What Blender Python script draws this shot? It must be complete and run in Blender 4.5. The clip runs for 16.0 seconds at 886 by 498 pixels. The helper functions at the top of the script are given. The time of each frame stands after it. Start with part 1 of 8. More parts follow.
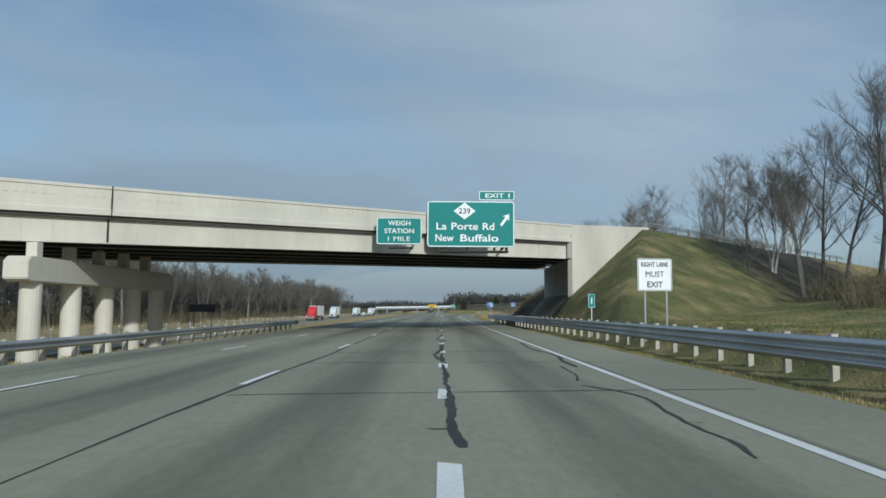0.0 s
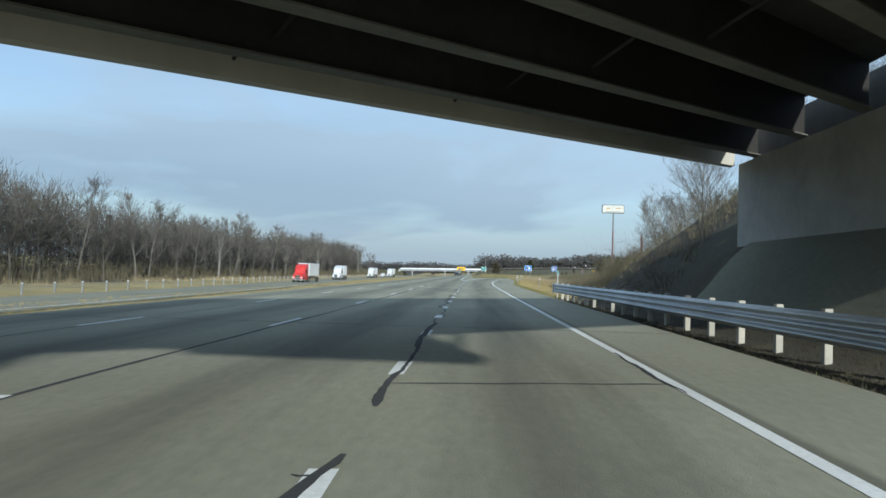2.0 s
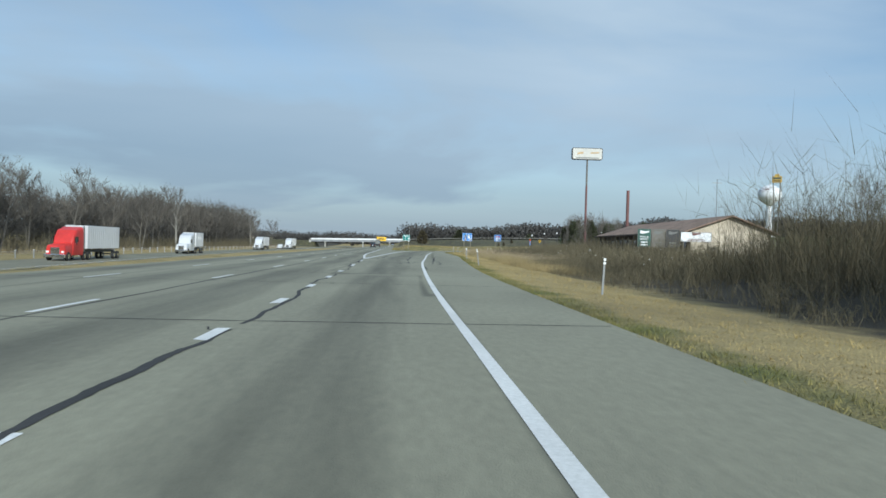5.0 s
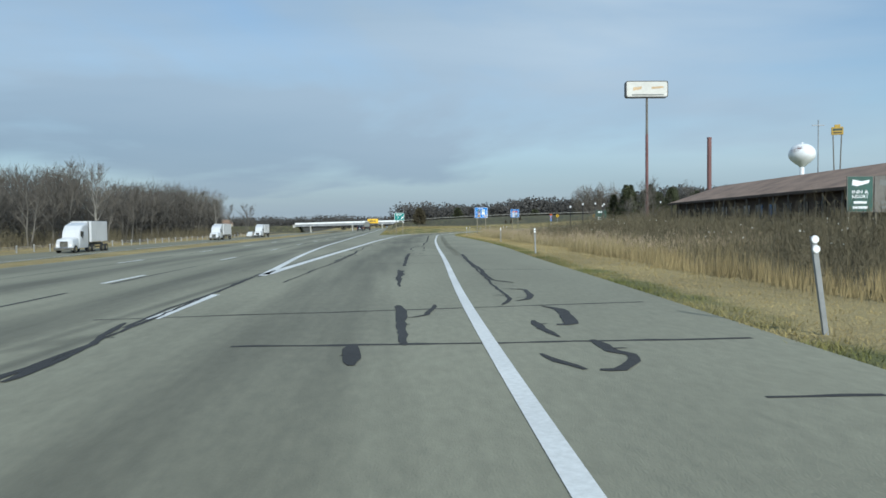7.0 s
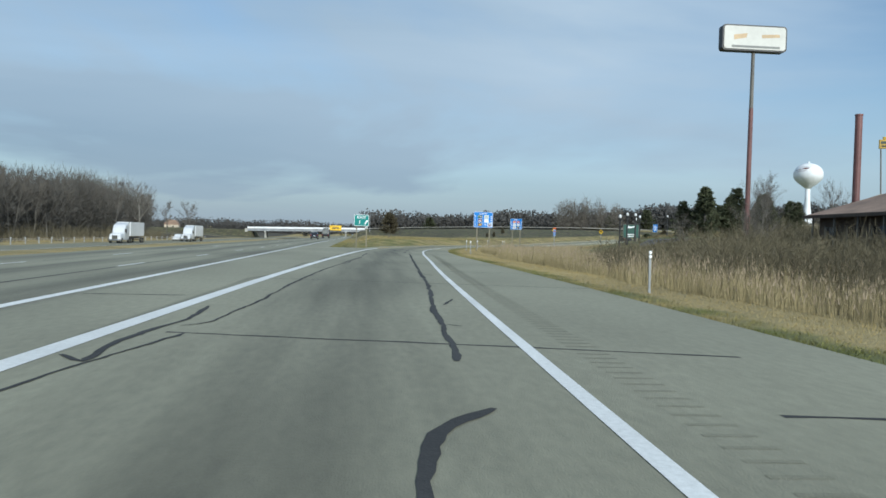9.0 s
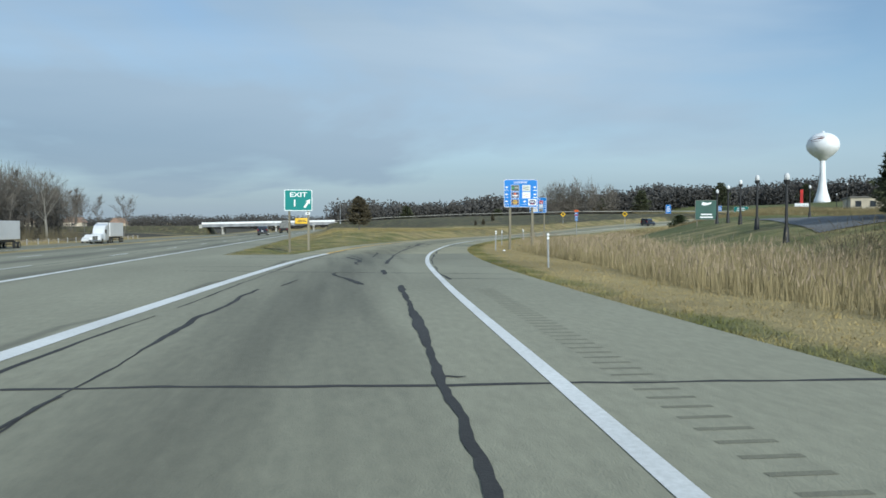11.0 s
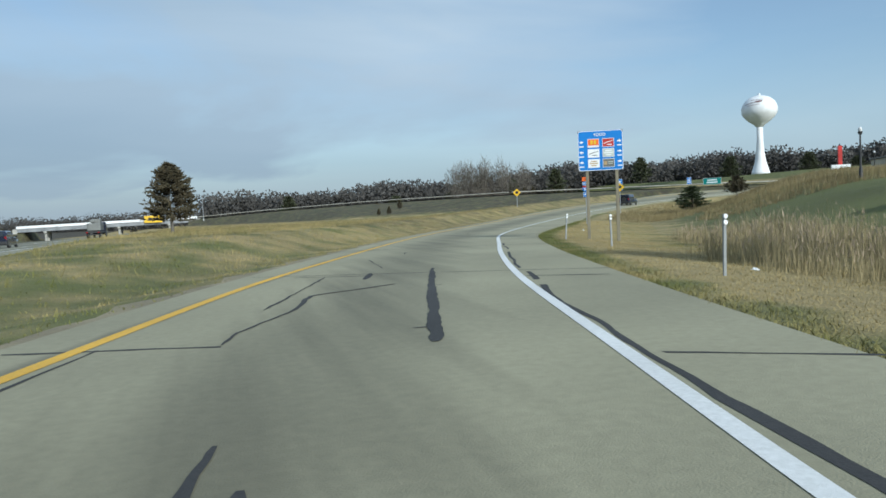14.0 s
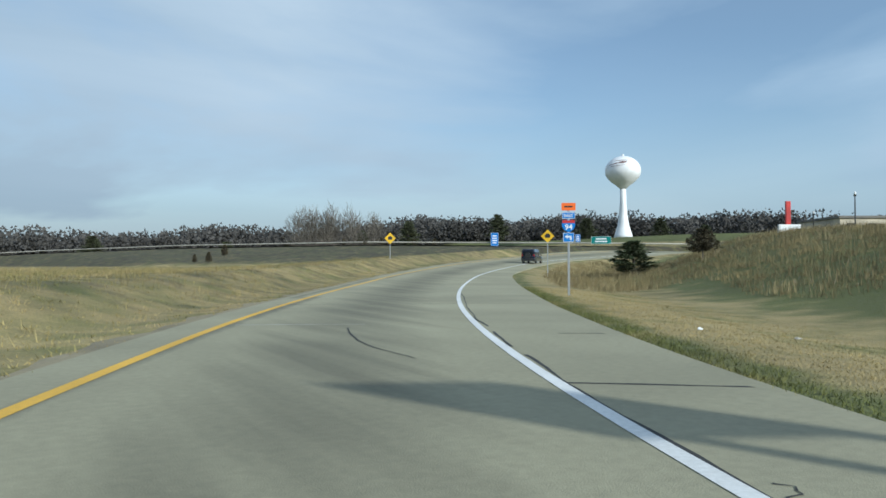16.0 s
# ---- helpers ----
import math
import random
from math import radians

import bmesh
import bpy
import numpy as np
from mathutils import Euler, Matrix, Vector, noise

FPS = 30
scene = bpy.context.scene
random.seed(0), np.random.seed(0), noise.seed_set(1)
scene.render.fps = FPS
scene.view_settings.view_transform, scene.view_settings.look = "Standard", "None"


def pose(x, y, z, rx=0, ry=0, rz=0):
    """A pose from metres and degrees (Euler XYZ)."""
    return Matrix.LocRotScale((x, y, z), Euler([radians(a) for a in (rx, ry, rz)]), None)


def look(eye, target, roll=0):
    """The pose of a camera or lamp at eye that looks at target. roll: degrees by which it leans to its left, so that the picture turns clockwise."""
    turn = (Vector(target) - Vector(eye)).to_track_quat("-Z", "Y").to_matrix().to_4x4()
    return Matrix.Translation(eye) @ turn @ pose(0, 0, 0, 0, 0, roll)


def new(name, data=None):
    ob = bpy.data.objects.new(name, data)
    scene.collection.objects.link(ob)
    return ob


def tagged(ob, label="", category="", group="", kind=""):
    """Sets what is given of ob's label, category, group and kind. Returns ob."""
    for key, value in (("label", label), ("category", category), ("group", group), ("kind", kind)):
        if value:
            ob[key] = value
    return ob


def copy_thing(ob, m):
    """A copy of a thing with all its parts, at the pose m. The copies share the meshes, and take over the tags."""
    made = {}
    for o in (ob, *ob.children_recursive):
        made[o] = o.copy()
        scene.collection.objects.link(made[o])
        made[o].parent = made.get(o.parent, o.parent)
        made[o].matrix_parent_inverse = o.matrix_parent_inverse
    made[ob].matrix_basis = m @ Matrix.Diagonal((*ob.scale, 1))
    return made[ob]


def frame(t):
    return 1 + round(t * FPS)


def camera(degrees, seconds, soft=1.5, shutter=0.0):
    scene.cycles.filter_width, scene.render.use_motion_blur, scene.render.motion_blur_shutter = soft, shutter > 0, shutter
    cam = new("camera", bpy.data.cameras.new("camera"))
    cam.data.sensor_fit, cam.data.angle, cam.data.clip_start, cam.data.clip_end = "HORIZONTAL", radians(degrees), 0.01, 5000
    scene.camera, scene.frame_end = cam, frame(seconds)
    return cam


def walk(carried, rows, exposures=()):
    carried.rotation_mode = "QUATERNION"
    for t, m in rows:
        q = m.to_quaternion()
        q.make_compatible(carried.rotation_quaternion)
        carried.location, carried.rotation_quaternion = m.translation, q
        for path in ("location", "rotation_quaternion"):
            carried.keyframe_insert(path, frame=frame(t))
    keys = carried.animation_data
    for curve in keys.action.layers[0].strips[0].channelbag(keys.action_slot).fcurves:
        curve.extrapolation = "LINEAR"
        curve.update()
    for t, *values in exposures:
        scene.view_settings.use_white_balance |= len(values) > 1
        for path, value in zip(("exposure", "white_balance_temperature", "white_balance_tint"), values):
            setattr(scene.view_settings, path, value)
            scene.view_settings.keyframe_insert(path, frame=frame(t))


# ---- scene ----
# ---------------------------------------------------------------- camera
cam = camera(62.9, 16.0, soft=1.6)
PATH = [
    (0, (-0.089, 5.358, 1.358), (-0.0505, 15.3223, 2.2038), 0.38),
    (0.3, (0.011, 12.082, 1.351), (-0.1415, 22.0699, 1.8237), 0.20),
    (0.5, (0.093, 16.701, 1.335), (-0.1566, 26.6897, 1.7390), 0.56),
    (0.7, (0.192, 21.369, 1.317), (-0.2116, 31.3559, 1.6380), 1.36),
    (1, (0.368, 28.487, 1.310), (-0.1616, 38.4711, 1.5089), 2.49),
    (1.5, (0.631, 40.480, 1.350), (0.1408, 50.4675, 1.4861), 2.32),
    (2, (0.949, 52.292, 1.366), (0.5560, 62.2791, 1.6922), 1.82),
    (2.5, (1.305, 63.902, 1.387), (1.1242, 73.8986, 1.5794), 1.60),
    (3, (1.648, 75.290, 1.359), (1.6750, 85.2898, 1.3955), 1.14),
    (3.5, (1.915, 86.212, 1.399), (2.1959, 96.2083, 1.3534), -1.18),
    (4, (2.069, 97.073, 1.366), (2.6673, 107.0542, 1.4914), 1.27),
    (4.2, (2.127, 101.425, 1.354), (2.8253, 111.4000, 1.4445), 1.51),
    (6.3, (3.265, 148.454, 1.344), (3.8443, 158.4350, 1.1505), 2.19),
    (6.5, (3.310, 152.861, 1.343), (3.8627, 162.8424, 1.0911), -0.39),
    (7, (3.455, 163.871, 1.343), (4.1854, 173.8389, 1.0268), -0.57),
    (7.5, (3.668, 174.723, 1.343), (4.4464, 184.6904, 1.1313), 0.54),
    (8, (3.863, 185.487, 1.350), (4.8085, 195.4396, 1.1439), 1.18),
    (8.5, (4.188, 195.944, 1.351), (5.2014, 205.8918, 1.2282), 0.95),
    (9, (4.595, 206.234, 1.356), (5.7883, 216.1611, 1.1994), 1.81),
    (11.3, (7.654, 251.189, 1.356), (9.2536, 261.0553, 1.0563), -0.49),
    (11.5, (8.031, 255.127, 1.353), (9.7022, 264.9824, 1.0714), -0.51),
    (12, (8.982, 264.823, 1.340), (10.7191, 274.6663, 1.0516), -0.26),
    (12.5, (10.011, 274.397, 1.323), (11.9657, 284.1980, 0.9855), 0.26),
    (13, (11.334, 283.844, 1.343), (13.5753, 293.5821, 0.9760), -1.93),
    (13.5, (12.877, 293.466, 1.354), (15.3076, 303.1546, 0.8929), -1.88),
    (14, (14.826, 302.770, 1.354), (17.8281, 312.2980, 0.8920), -2.49),
    (14.5, (17.218, 311.762, 1.363), (20.8453, 321.0794, 1.1912), -1.83),
    (15, (20.025, 320.666, 1.365), (23.9707, 329.8537, 1.5103), -0.80),
    (15.2, (21.220, 324.052, 1.363), (25.3539, 333.1565, 1.4902), -0.98),
    (15.5, (23.021, 329.097, 1.360), (27.5133, 338.0296, 1.5386), -1.41),
    (16, (26.076, 337.256, 1.360), (31.0942, 345.9025, 1.6016), -0.06),
]
EXPOSURES = [(0.0, -0.45, 5950, 3), (0.5, -0.03, 5950, 3), (1.5, 0.13, 5950, 3), (2.0, 0.15, 5900, 3), (2.6, -0.05, 5800, 3), (3.5, -0.03, 5900, 3), (7.0, -0.06, 5950, 3),
             (12.5, -0.03, 5980, 3), (16.0, 0.04, 5980, 3)]
walk(cam, [(t, look(eye, target, roll)) for t, eye, target, roll in PATH], EXPOSURES)

# ---------------------------------------------------------------- sky and sun
SUN_WAY = Vector((-0.62, 2.0, -1.0)).normalized()
world = bpy.data.worlds.new("sky")
scene.world = world
world.use_nodes = True
wn, wl = world.node_tree.nodes, world.node_tree.links
wn.clear()
w_out = wn.new("ShaderNodeOutputWorld")
w_bg = wn.new("ShaderNodeBackground")
w_sky = wn.new("ShaderNodeTexSky")
w_sky.sky_type = "NISHITA"
w_sky.sun_disc = False
w_sky.sun_elevation = math.asin(-SUN_WAY.z)
w_sky.sun_rotation = math.atan2(-SUN_WAY.x, -SUN_WAY.y)
w_sky.air_density, w_sky.dust_density, w_sky.ozone_density = 1.0, 0.6, 1.6
w_geo = wn.new("ShaderNodeTexCoord")


def cloud_noise(scale, stretch, detail, rough, distortion, shift):
    place = wn.new("ShaderNodeMapping")
    place.inputs["Scale"].default_value = stretch
    place.inputs["Location"].default_value = shift
    noise = wn.new("ShaderNodeTexNoise")
    noise.inputs["Scale"].default_value, noise.inputs["Detail"].default_value = scale, detail
    noise.inputs["Roughness"].default_value, noise.inputs["Distortion"].default_value = rough, distortion
    wl.new(w_geo.outputs["Generated"], place.inputs["Vector"])
    wl.new(place.outputs["Vector"], noise.inputs["Vector"])
    return noise


# a thin, uneven sheet of cloud with grey and pale parts over the blue
w_cover = cloud_noise(1.3, (1.0, 1.0, 3.2), 6.0, 0.52, 0.4, (0.35, 0.0, 0.1))
w_tone = cloud_noise(1.5, (0.8, 0.8, 4.2), 7.0, 0.50, 0.5, (2.1, 0.7, 0.0))
w_ramp = wn.new("ShaderNodeValToRGB")
w_ramp.color_ramp.elements[0].position, w_ramp.color_ramp.elements[0].color = 0.40, (0.16, 0.16, 0.16, 1)
w_ramp.color_ramp.elements[1].position, w_ramp.color_ramp.elements[1].color = 0.62, (0.94, 0.94, 0.94, 1)
w_cloud = wn.new("ShaderNodeValToRGB")
w_cloud.color_ramp.elements[0].position, w_cloud.color_ramp.elements[0].color = 0.30, (0.520, 0.670, 0.845, 1)
w_cloud.color_ramp.elements[1].position, w_cloud.color_ramp.elements[1].color = 0.74, (0.800, 0.920, 1.06, 1)
w_gain = wn.new("ShaderNodeVectorMath")
w_gain.operation = "SCALE"
w_sun = wn.new("ShaderNodeVectorMath")
w_sun.operation = "DOT_PRODUCT"
w_sun.inputs[1].default_value = -SUN_WAY
wl.new(w_geo.outputs["Generated"], w_sun.inputs[0])
w_near = wn.new("ShaderNodeMapRange")          # cloud is brighter towards the sun
w_near.inputs["From Min"].default_value, w_near.inputs["From Max"].default_value = -0.9, 1.0
w_near.inputs["To Min"].default_value, w_near.inputs["To Max"].default_value = 7.7, 12.4
wl.new(w_sun.outputs["Value"], w_near.inputs["Value"])
w_split = wn.new("ShaderNodeSeparateXYZ")
wl.new(w_geo.outputs["Generated"], w_split.inputs["Vector"])
w_haze = wn.new("ShaderNodeMapRange")          # the far sheet is seen through more air and is duller
w_haze.inputs["From Min"].default_value, w_haze.inputs["From Max"].default_value = 0.02, 0.22
w_haze.inputs["To Min"].default_value, w_haze.inputs["To Max"].default_value = 0.78, 1.0
wl.new(w_split.outputs["Z"], w_haze.inputs["Value"])
w_both = wn.new("ShaderNodeMath")
w_both.operation = "MULTIPLY"
wl.new(w_near.outputs["Result"], w_both.inputs[0])
wl.new(w_haze.outputs["Result"], w_both.inputs[1])
wl.new(w_both.outputs["Value"], w_gain.inputs["Scale"])
w_mix = wn.new("ShaderNodeMix")
w_mix.data_type = "RGBA"
wl.new(w_cover.outputs["Fac"], w_ramp.inputs["Fac"])
wl.new(w_tone.outputs["Fac"], w_cloud.inputs["Fac"])
wl.new(w_cloud.outputs["Color"], w_gain.inputs[0])
w_low = wn.new("ShaderNodeMapRange")           # the sheet closes towards the horizon
w_low.inputs["From Min"].default_value, w_low.inputs["From Max"].default_value = 0.02, 0.24
w_low.inputs["To Min"].default_value, w_low.inputs["To Max"].default_value = 0.93, 0.0
wl.new(w_split.outputs["Z"], w_low.inputs["Value"])
w_most = wn.new("ShaderNodeMath")
w_most.operation = "MAXIMUM"
wl.new(w_ramp.outputs["Color"], w_most.inputs[0])
wl.new(w_low.outputs["Result"], w_most.inputs[1])
wl.new(w_most.outputs["Value"], w_mix.inputs["Factor"])
w_blue = wn.new("ShaderNodeVectorMath")
w_blue.operation = "SCALE"
w_blue.inputs["Scale"].default_value = 1.5
wl.new(w_sky.outputs["Color"], w_blue.inputs[0])
wl.new(w_blue.outputs["Vector"], w_mix.inputs["A"])
wl.new(w_gain.outputs["Vector"], w_mix.inputs["B"])
wl.new(w_mix.outputs["Result"], w_bg.inputs["Color"])
w_bg.inputs["Strength"].default_value = 0.085
wl.new(w_bg.outputs["Background"], w_out.inputs["Surface"])

sun_data = bpy.data.lights.new("sun", "SUN")
sun_data.energy, sun_data.angle, sun_data.color = 4.0, radians(1.5), (1.0, 0.96, 0.89)
sun = new("sun", sun_data)
sun.matrix_world = look((0, 0, 60), Vector((0, 0, 60)) + SUN_WAY)


# ---------------------------------------------------------------- materials
def material(name, colour, other=None, scale=4.0, rough=0.8, metal=0.0, bump=0.0, bump_scale=40.0, spread=0.5, stretch=(1, 1, 1), stain=0.25, stain_scale=0.4,
             random_shift=0.0, coat=0.0):
    """A procedural surface: two base colours mixed by a fine noise, a slower noise for stains, and a fine relief."""
    m = bpy.data.materials.new(name)
    m.use_nodes = True
    nodes, links = m.node_tree.nodes, m.node_tree.links
    b = nodes["Principled BSDF"]
    other = other or tuple(c * 0.75 for c in colour)
    geo = nodes.new("ShaderNodeNewGeometry")
    mapping = nodes.new("ShaderNodeMapping")
    mapping.inputs["Scale"].default_value = stretch
    links.new(geo.outputs["Position"], mapping.inputs["Vector"])
    fine = nodes.new("ShaderNodeTexNoise")
    fine.inputs["Scale"].default_value, fine.inputs["Detail"].default_value = scale, 6.0
    fine.inputs["Roughness"].default_value = 0.65
    slow = nodes.new("ShaderNodeTexNoise")
    slow.inputs["Scale"].default_value, slow.inputs["Detail"].default_value = stain_scale, 3.0
    links.new(mapping.outputs["Vector"], fine.inputs["Vector"])
    links.new(mapping.outputs["Vector"], slow.inputs["Vector"])
    ramp = nodes.new("ShaderNodeMapRange")
    ramp.inputs["From Min"].default_value, ramp.inputs["From Max"].default_value = 0.5 - spread / 2, 0.5 + spread / 2
    links.new(fine.outputs["Fac"], ramp.inputs["Value"])
    mix = nodes.new("ShaderNodeMix")
    mix.data_type = "RGBA"
    mix.inputs["A"].default_value, mix.inputs["B"].default_value = (*colour, 1), (*other, 1)
    links.new(ramp.outputs["Result"], mix.inputs["Factor"])
    tone = nodes.new("ShaderNodeMapRange")
    tone.inputs["From Min"].default_value, tone.inputs["From Max"].default_value = 0.3, 0.7
    tone.inputs["To Min"].default_value, tone.inputs["To Max"].default_value = 1 - stain, 1 + stain
    links.new(slow.outputs["Fac"], tone.inputs["Value"])
    value = tone.outputs["Result"]
    if random_shift:
        info = nodes.new("ShaderNodeObjectInfo")
        shift = nodes.new("ShaderNodeMapRange")
        shift.inputs["To Min"].default_value, shift.inputs["To Max"].default_value = 1 - random_shift, 1 + random_shift
        links.new(info.outputs["Random"], shift.inputs["Value"])
        times = nodes.new("ShaderNodeMath")
        times.operation = "MULTIPLY"
        links.new(value, times.inputs[0])
        links.new(shift.outputs["Result"], times.inputs[1])
        value = times.outputs["Value"]
    hsv = nodes.new("ShaderNodeHueSaturation")
    links.new(mix.outputs["Result"], hsv.inputs["Color"])
    links.new(value, hsv.inputs["Value"])
    links.new(hsv.outputs["Color"], b.inputs["Base Color"])
    b.inputs["Roughness"].default_value, b.inputs["Metallic"].default_value = rough, metal
    b.inputs["Coat Weight"].default_value = coat
    if bump:
        relief = nodes.new("ShaderNodeTexNoise")
        relief.inputs["Scale"].default_value, relief.inputs["Detail"].default_value = bump_scale, 4.0
        links.new(mapping.outputs["Vector"], relief.inputs["Vector"])
        bm_node = nodes.new("ShaderNodeBump")
        bm_node.inputs["Strength"].default_value, bm_node.inputs["Distance"].default_value = bump, 0.02
        links.new(relief.outputs["Fac"], bm_node.inputs["Height"])
        links.new(bm_node.outputs["Normal"], b.inputs["Normal"])
    return m


def turf_material(name, gain, bump):
    """Mown grass: straw, green and leaf litter, shared out by two values stored on the mesh and broken up by noise."""
    m = material(name, (0.58, 0.455, 0.20), (0.42, 0.33, 0.145), scale=1.3, rough=0.95, bump=bump, bump_scale=22, stain=0.2, stain_scale=0.09)
    nodes, links = m.node_tree.nodes, m.node_tree.links
    straw_mix = next(n for n in nodes if n.bl_idname == "ShaderNodeMix")
    hsv = next(n for n in nodes if n.bl_idname == "ShaderNodeHueSaturation")
    geo = next(n for n in nodes if n.bl_idname == "ShaderNodeNewGeometry")
    result = straw_mix.outputs["Result"]
    for key, colour, scale, reach in (("straw", (0.175, 0.190, 0.052), 0.42, 0.75), ("litter", (0.080, 0.066, 0.042), 0.8, 0.5)):
        value = nodes.new("ShaderNodeAttribute")
        value.attribute_name = key
        noise = nodes.new("ShaderNodeTexNoise")
        noise.inputs["Scale"].default_value, noise.inputs["Detail"].default_value = scale, 7.0
        links.new(geo.outputs["Position"], noise.inputs["Vector"])
        add = nodes.new("ShaderNodeMath")
        add.operation = "MULTIPLY_ADD"
        add.inputs[1].default_value = 2.4 * reach
        links.new(noise.outputs["Fac"], add.inputs[0])
        links.new(value.outputs["Fac"], add.inputs[2])
        soft = nodes.new("ShaderNodeMapRange")
        soft.interpolation_type = "SMOOTHSTEP"
        soft.inputs["From Min"].default_value, soft.inputs["From Max"].default_value = 0.12 + 1.2 * reach, 0.88 + 1.2 * reach
        links.new(add.outputs["Value"], soft.inputs["Value"])
        blend = nodes.new("ShaderNodeMix")
        blend.data_type = "RGBA"
        links.new(soft.outputs["Result"], blend.inputs["Factor"])
        if key == "straw":
            blend.inputs["A"].default_value = (*colour, 1)
            links.new(result, blend.inputs["B"])
        else:
            blend.inputs["B"].default_value = (*colour, 1)
            links.new(result, blend.inputs["A"])
        result = blend.outputs["Result"]
    thatch = nodes.new("ShaderNodeTexNoise")
    thatch.inputs["Scale"].default_value, thatch.inputs["Detail"].default_value, thatch.inputs["Roughness"].default_value = 16.0, 8.0, 0.75
    links.new(geo.outputs["Position"], thatch.inputs["Vector"])
    mottle = nodes.new("ShaderNodeMapRange")
    mottle.inputs["From Min"].default_value, mottle.inputs["From Max"].default_value = 0.3, 0.7
    mottle.inputs["To Min"].default_value, mottle.inputs["To Max"].default_value = gain * 0.55, gain * 1.4
    links.new(thatch.outputs["Fac"], mottle.inputs["Value"])
    bright = nodes.new("ShaderNodeVectorMath")
    bright.operation = "SCALE"
    links.new(mottle.outputs["Result"], bright.inputs["Scale"])
    if bump:
        next(n for n in nodes if n.bl_idname == "ShaderNodeBump").inputs["Distance"].default_value = 0.07
    links.new(result, bright.inputs[0])
    links.new(bright.outputs["Vector"], hsv.inputs["Color"])
    return m


def lane_wear(m, depth):
    """Oil-darkened lane middles on a road surface, from its lane coordinate."""
    nodes, links = m.node_tree.nodes, m.node_tree.links
    hsv = next(n for n in nodes if n.bl_idname == "ShaderNodeHueSaturation")
    b = nodes["Principled BSDF"]
    uv = nodes.new("ShaderNodeUVMap")
    uv.uv_map = "lane"
    split = nodes.new("ShaderNodeSeparateXYZ")
    links.new(uv.outputs["UV"], split.inputs["Vector"])
    turn = nodes.new("ShaderNodeMath")
    turn.operation = "MULTIPLY"
    turn.inputs[1].default_value = 2 * math.pi
    links.new(split.outputs["X"], turn.inputs[0])
    wave = nodes.new("ShaderNodeMath")
    wave.operation = "COSINE"
    links.new(turn.outputs["Value"], wave.inputs[0])
    geo = next(n for n in nodes if n.bl_idname == "ShaderNodeNewGeometry")
    long = nodes.new("ShaderNodeMapping")
    long.inputs["Scale"].default_value = (1.0, 0.06, 1.0)
    links.new(geo.outputs["Position"], long.inputs["Vector"])
    streak = nodes.new("ShaderNodeTexNoise")
    streak.inputs["Scale"].default_value, streak.inputs["Detail"].default_value = 1.5, 5.0
    links.new(long.outputs["Vector"], streak.inputs["Vector"])
    both = nodes.new("ShaderNodeMath")
    both.operation = "MULTIPLY_ADD"
    both.inputs[1].default_value = 3.2
    links.new(streak.outputs["Fac"], both.inputs[0])
    links.new(wave.outputs["Value"], both.inputs[2])
    fade = nodes.new("ShaderNodeMapRange")
    fade.inputs["From Min"].default_value, fade.inputs["From Max"].default_value = 1.2, 3.0
    fade.inputs["To Min"].default_value, fade.inputs["To Max"].default_value = 1.0 + depth * 0.3, 1.0 - depth
    links.new(both.outputs["Value"], fade.inputs["Value"])
    scale = nodes.new("ShaderNodeVectorMath")
    scale.operation = "SCALE"
    links.new(hsv.outputs["Color"], scale.inputs[0])
    links.new(fade.outputs["Result"], scale.inputs["Scale"])
    links.new(scale.outputs["Vector"], b.inputs["Base Color"])
    return m


def glass_material(name, colour, rough=0.05):
    m = bpy.data.materials.new(name)
    m.use_nodes = True
    b = m.node_tree.nodes["Principled BSDF"]
    b.inputs["Base Color"].default_value = (*colour, 1)
    b.inputs["Roughness"].default_value = rough
    b.inputs["Specular IOR Level"].default_value = 0.8
    return m


M_road = material("concrete_road", (0.254, 0.245, 0.176), (0.186, 0.180, 0.131), scale=9, rough=0.88, bump=0.35, bump_scale=70, stain=0.16, stain_scale=0.22, stretch=(1, 0.35, 1))
M_shoulder = material("shoulder_concrete", (0.220, 0.211, 0.150), (0.161, 0.155, 0.111), scale=7, rough=0.9, bump=0.4, bump_scale=60, stain=0.16, stain_scale=0.3, stretch=(1, 0.5, 1))
M_ramp = material("ramp_concrete", (0.295, 0.275, 0.182), (0.228, 0.213, 0.141), scale=8, rough=0.88, bump=0.35, bump_scale=60, stain=0.15, stain_scale=0.2)
lane_wear(M_road, 0.42)
lane_wear(M_ramp, 0.40)
M_tar = material("tar_seal", (0.026, 0.026, 0.027), (0.045, 0.044, 0.042), scale=12, rough=0.92, bump=0.3, bump_scale=50)
M_white = material("white_road_paint", (0.78, 0.78, 0.76), (0.58, 0.58, 0.55), scale=16, rough=0.7, bump=0.2, bump_scale=90, stain=0.1)
M_yellow = material("yellow_road_paint", (0.76, 0.44, 0.035), (0.58, 0.34, 0.05), scale=14, rough=0.7, bump=0.2, bump_scale=90, stain=0.12)
M_ground = turf_material("mown_autumn_turf", 0.64, 0.9)
M_blade = turf_material("grass_blades", 0.68, 0.0)
M_bridge = material("cream_painted_concrete", (0.62, 0.575, 0.49), (0.55, 0.51, 0.435), scale=2.5, rough=0.85, bump=0.15, bump_scale=25, stain=0.10, stain_scale=0.35, stretch=(1, 1, 0.4))
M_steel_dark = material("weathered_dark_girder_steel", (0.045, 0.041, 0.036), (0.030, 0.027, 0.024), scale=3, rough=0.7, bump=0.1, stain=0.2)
# concrete with the shade under the deck put into its base colour
M_soffit = material("shade_darkened_concrete", (0.11, 0.105, 0.095), (0.075, 0.07, 0.062), scale=2, rough=0.9, stain=0.25)
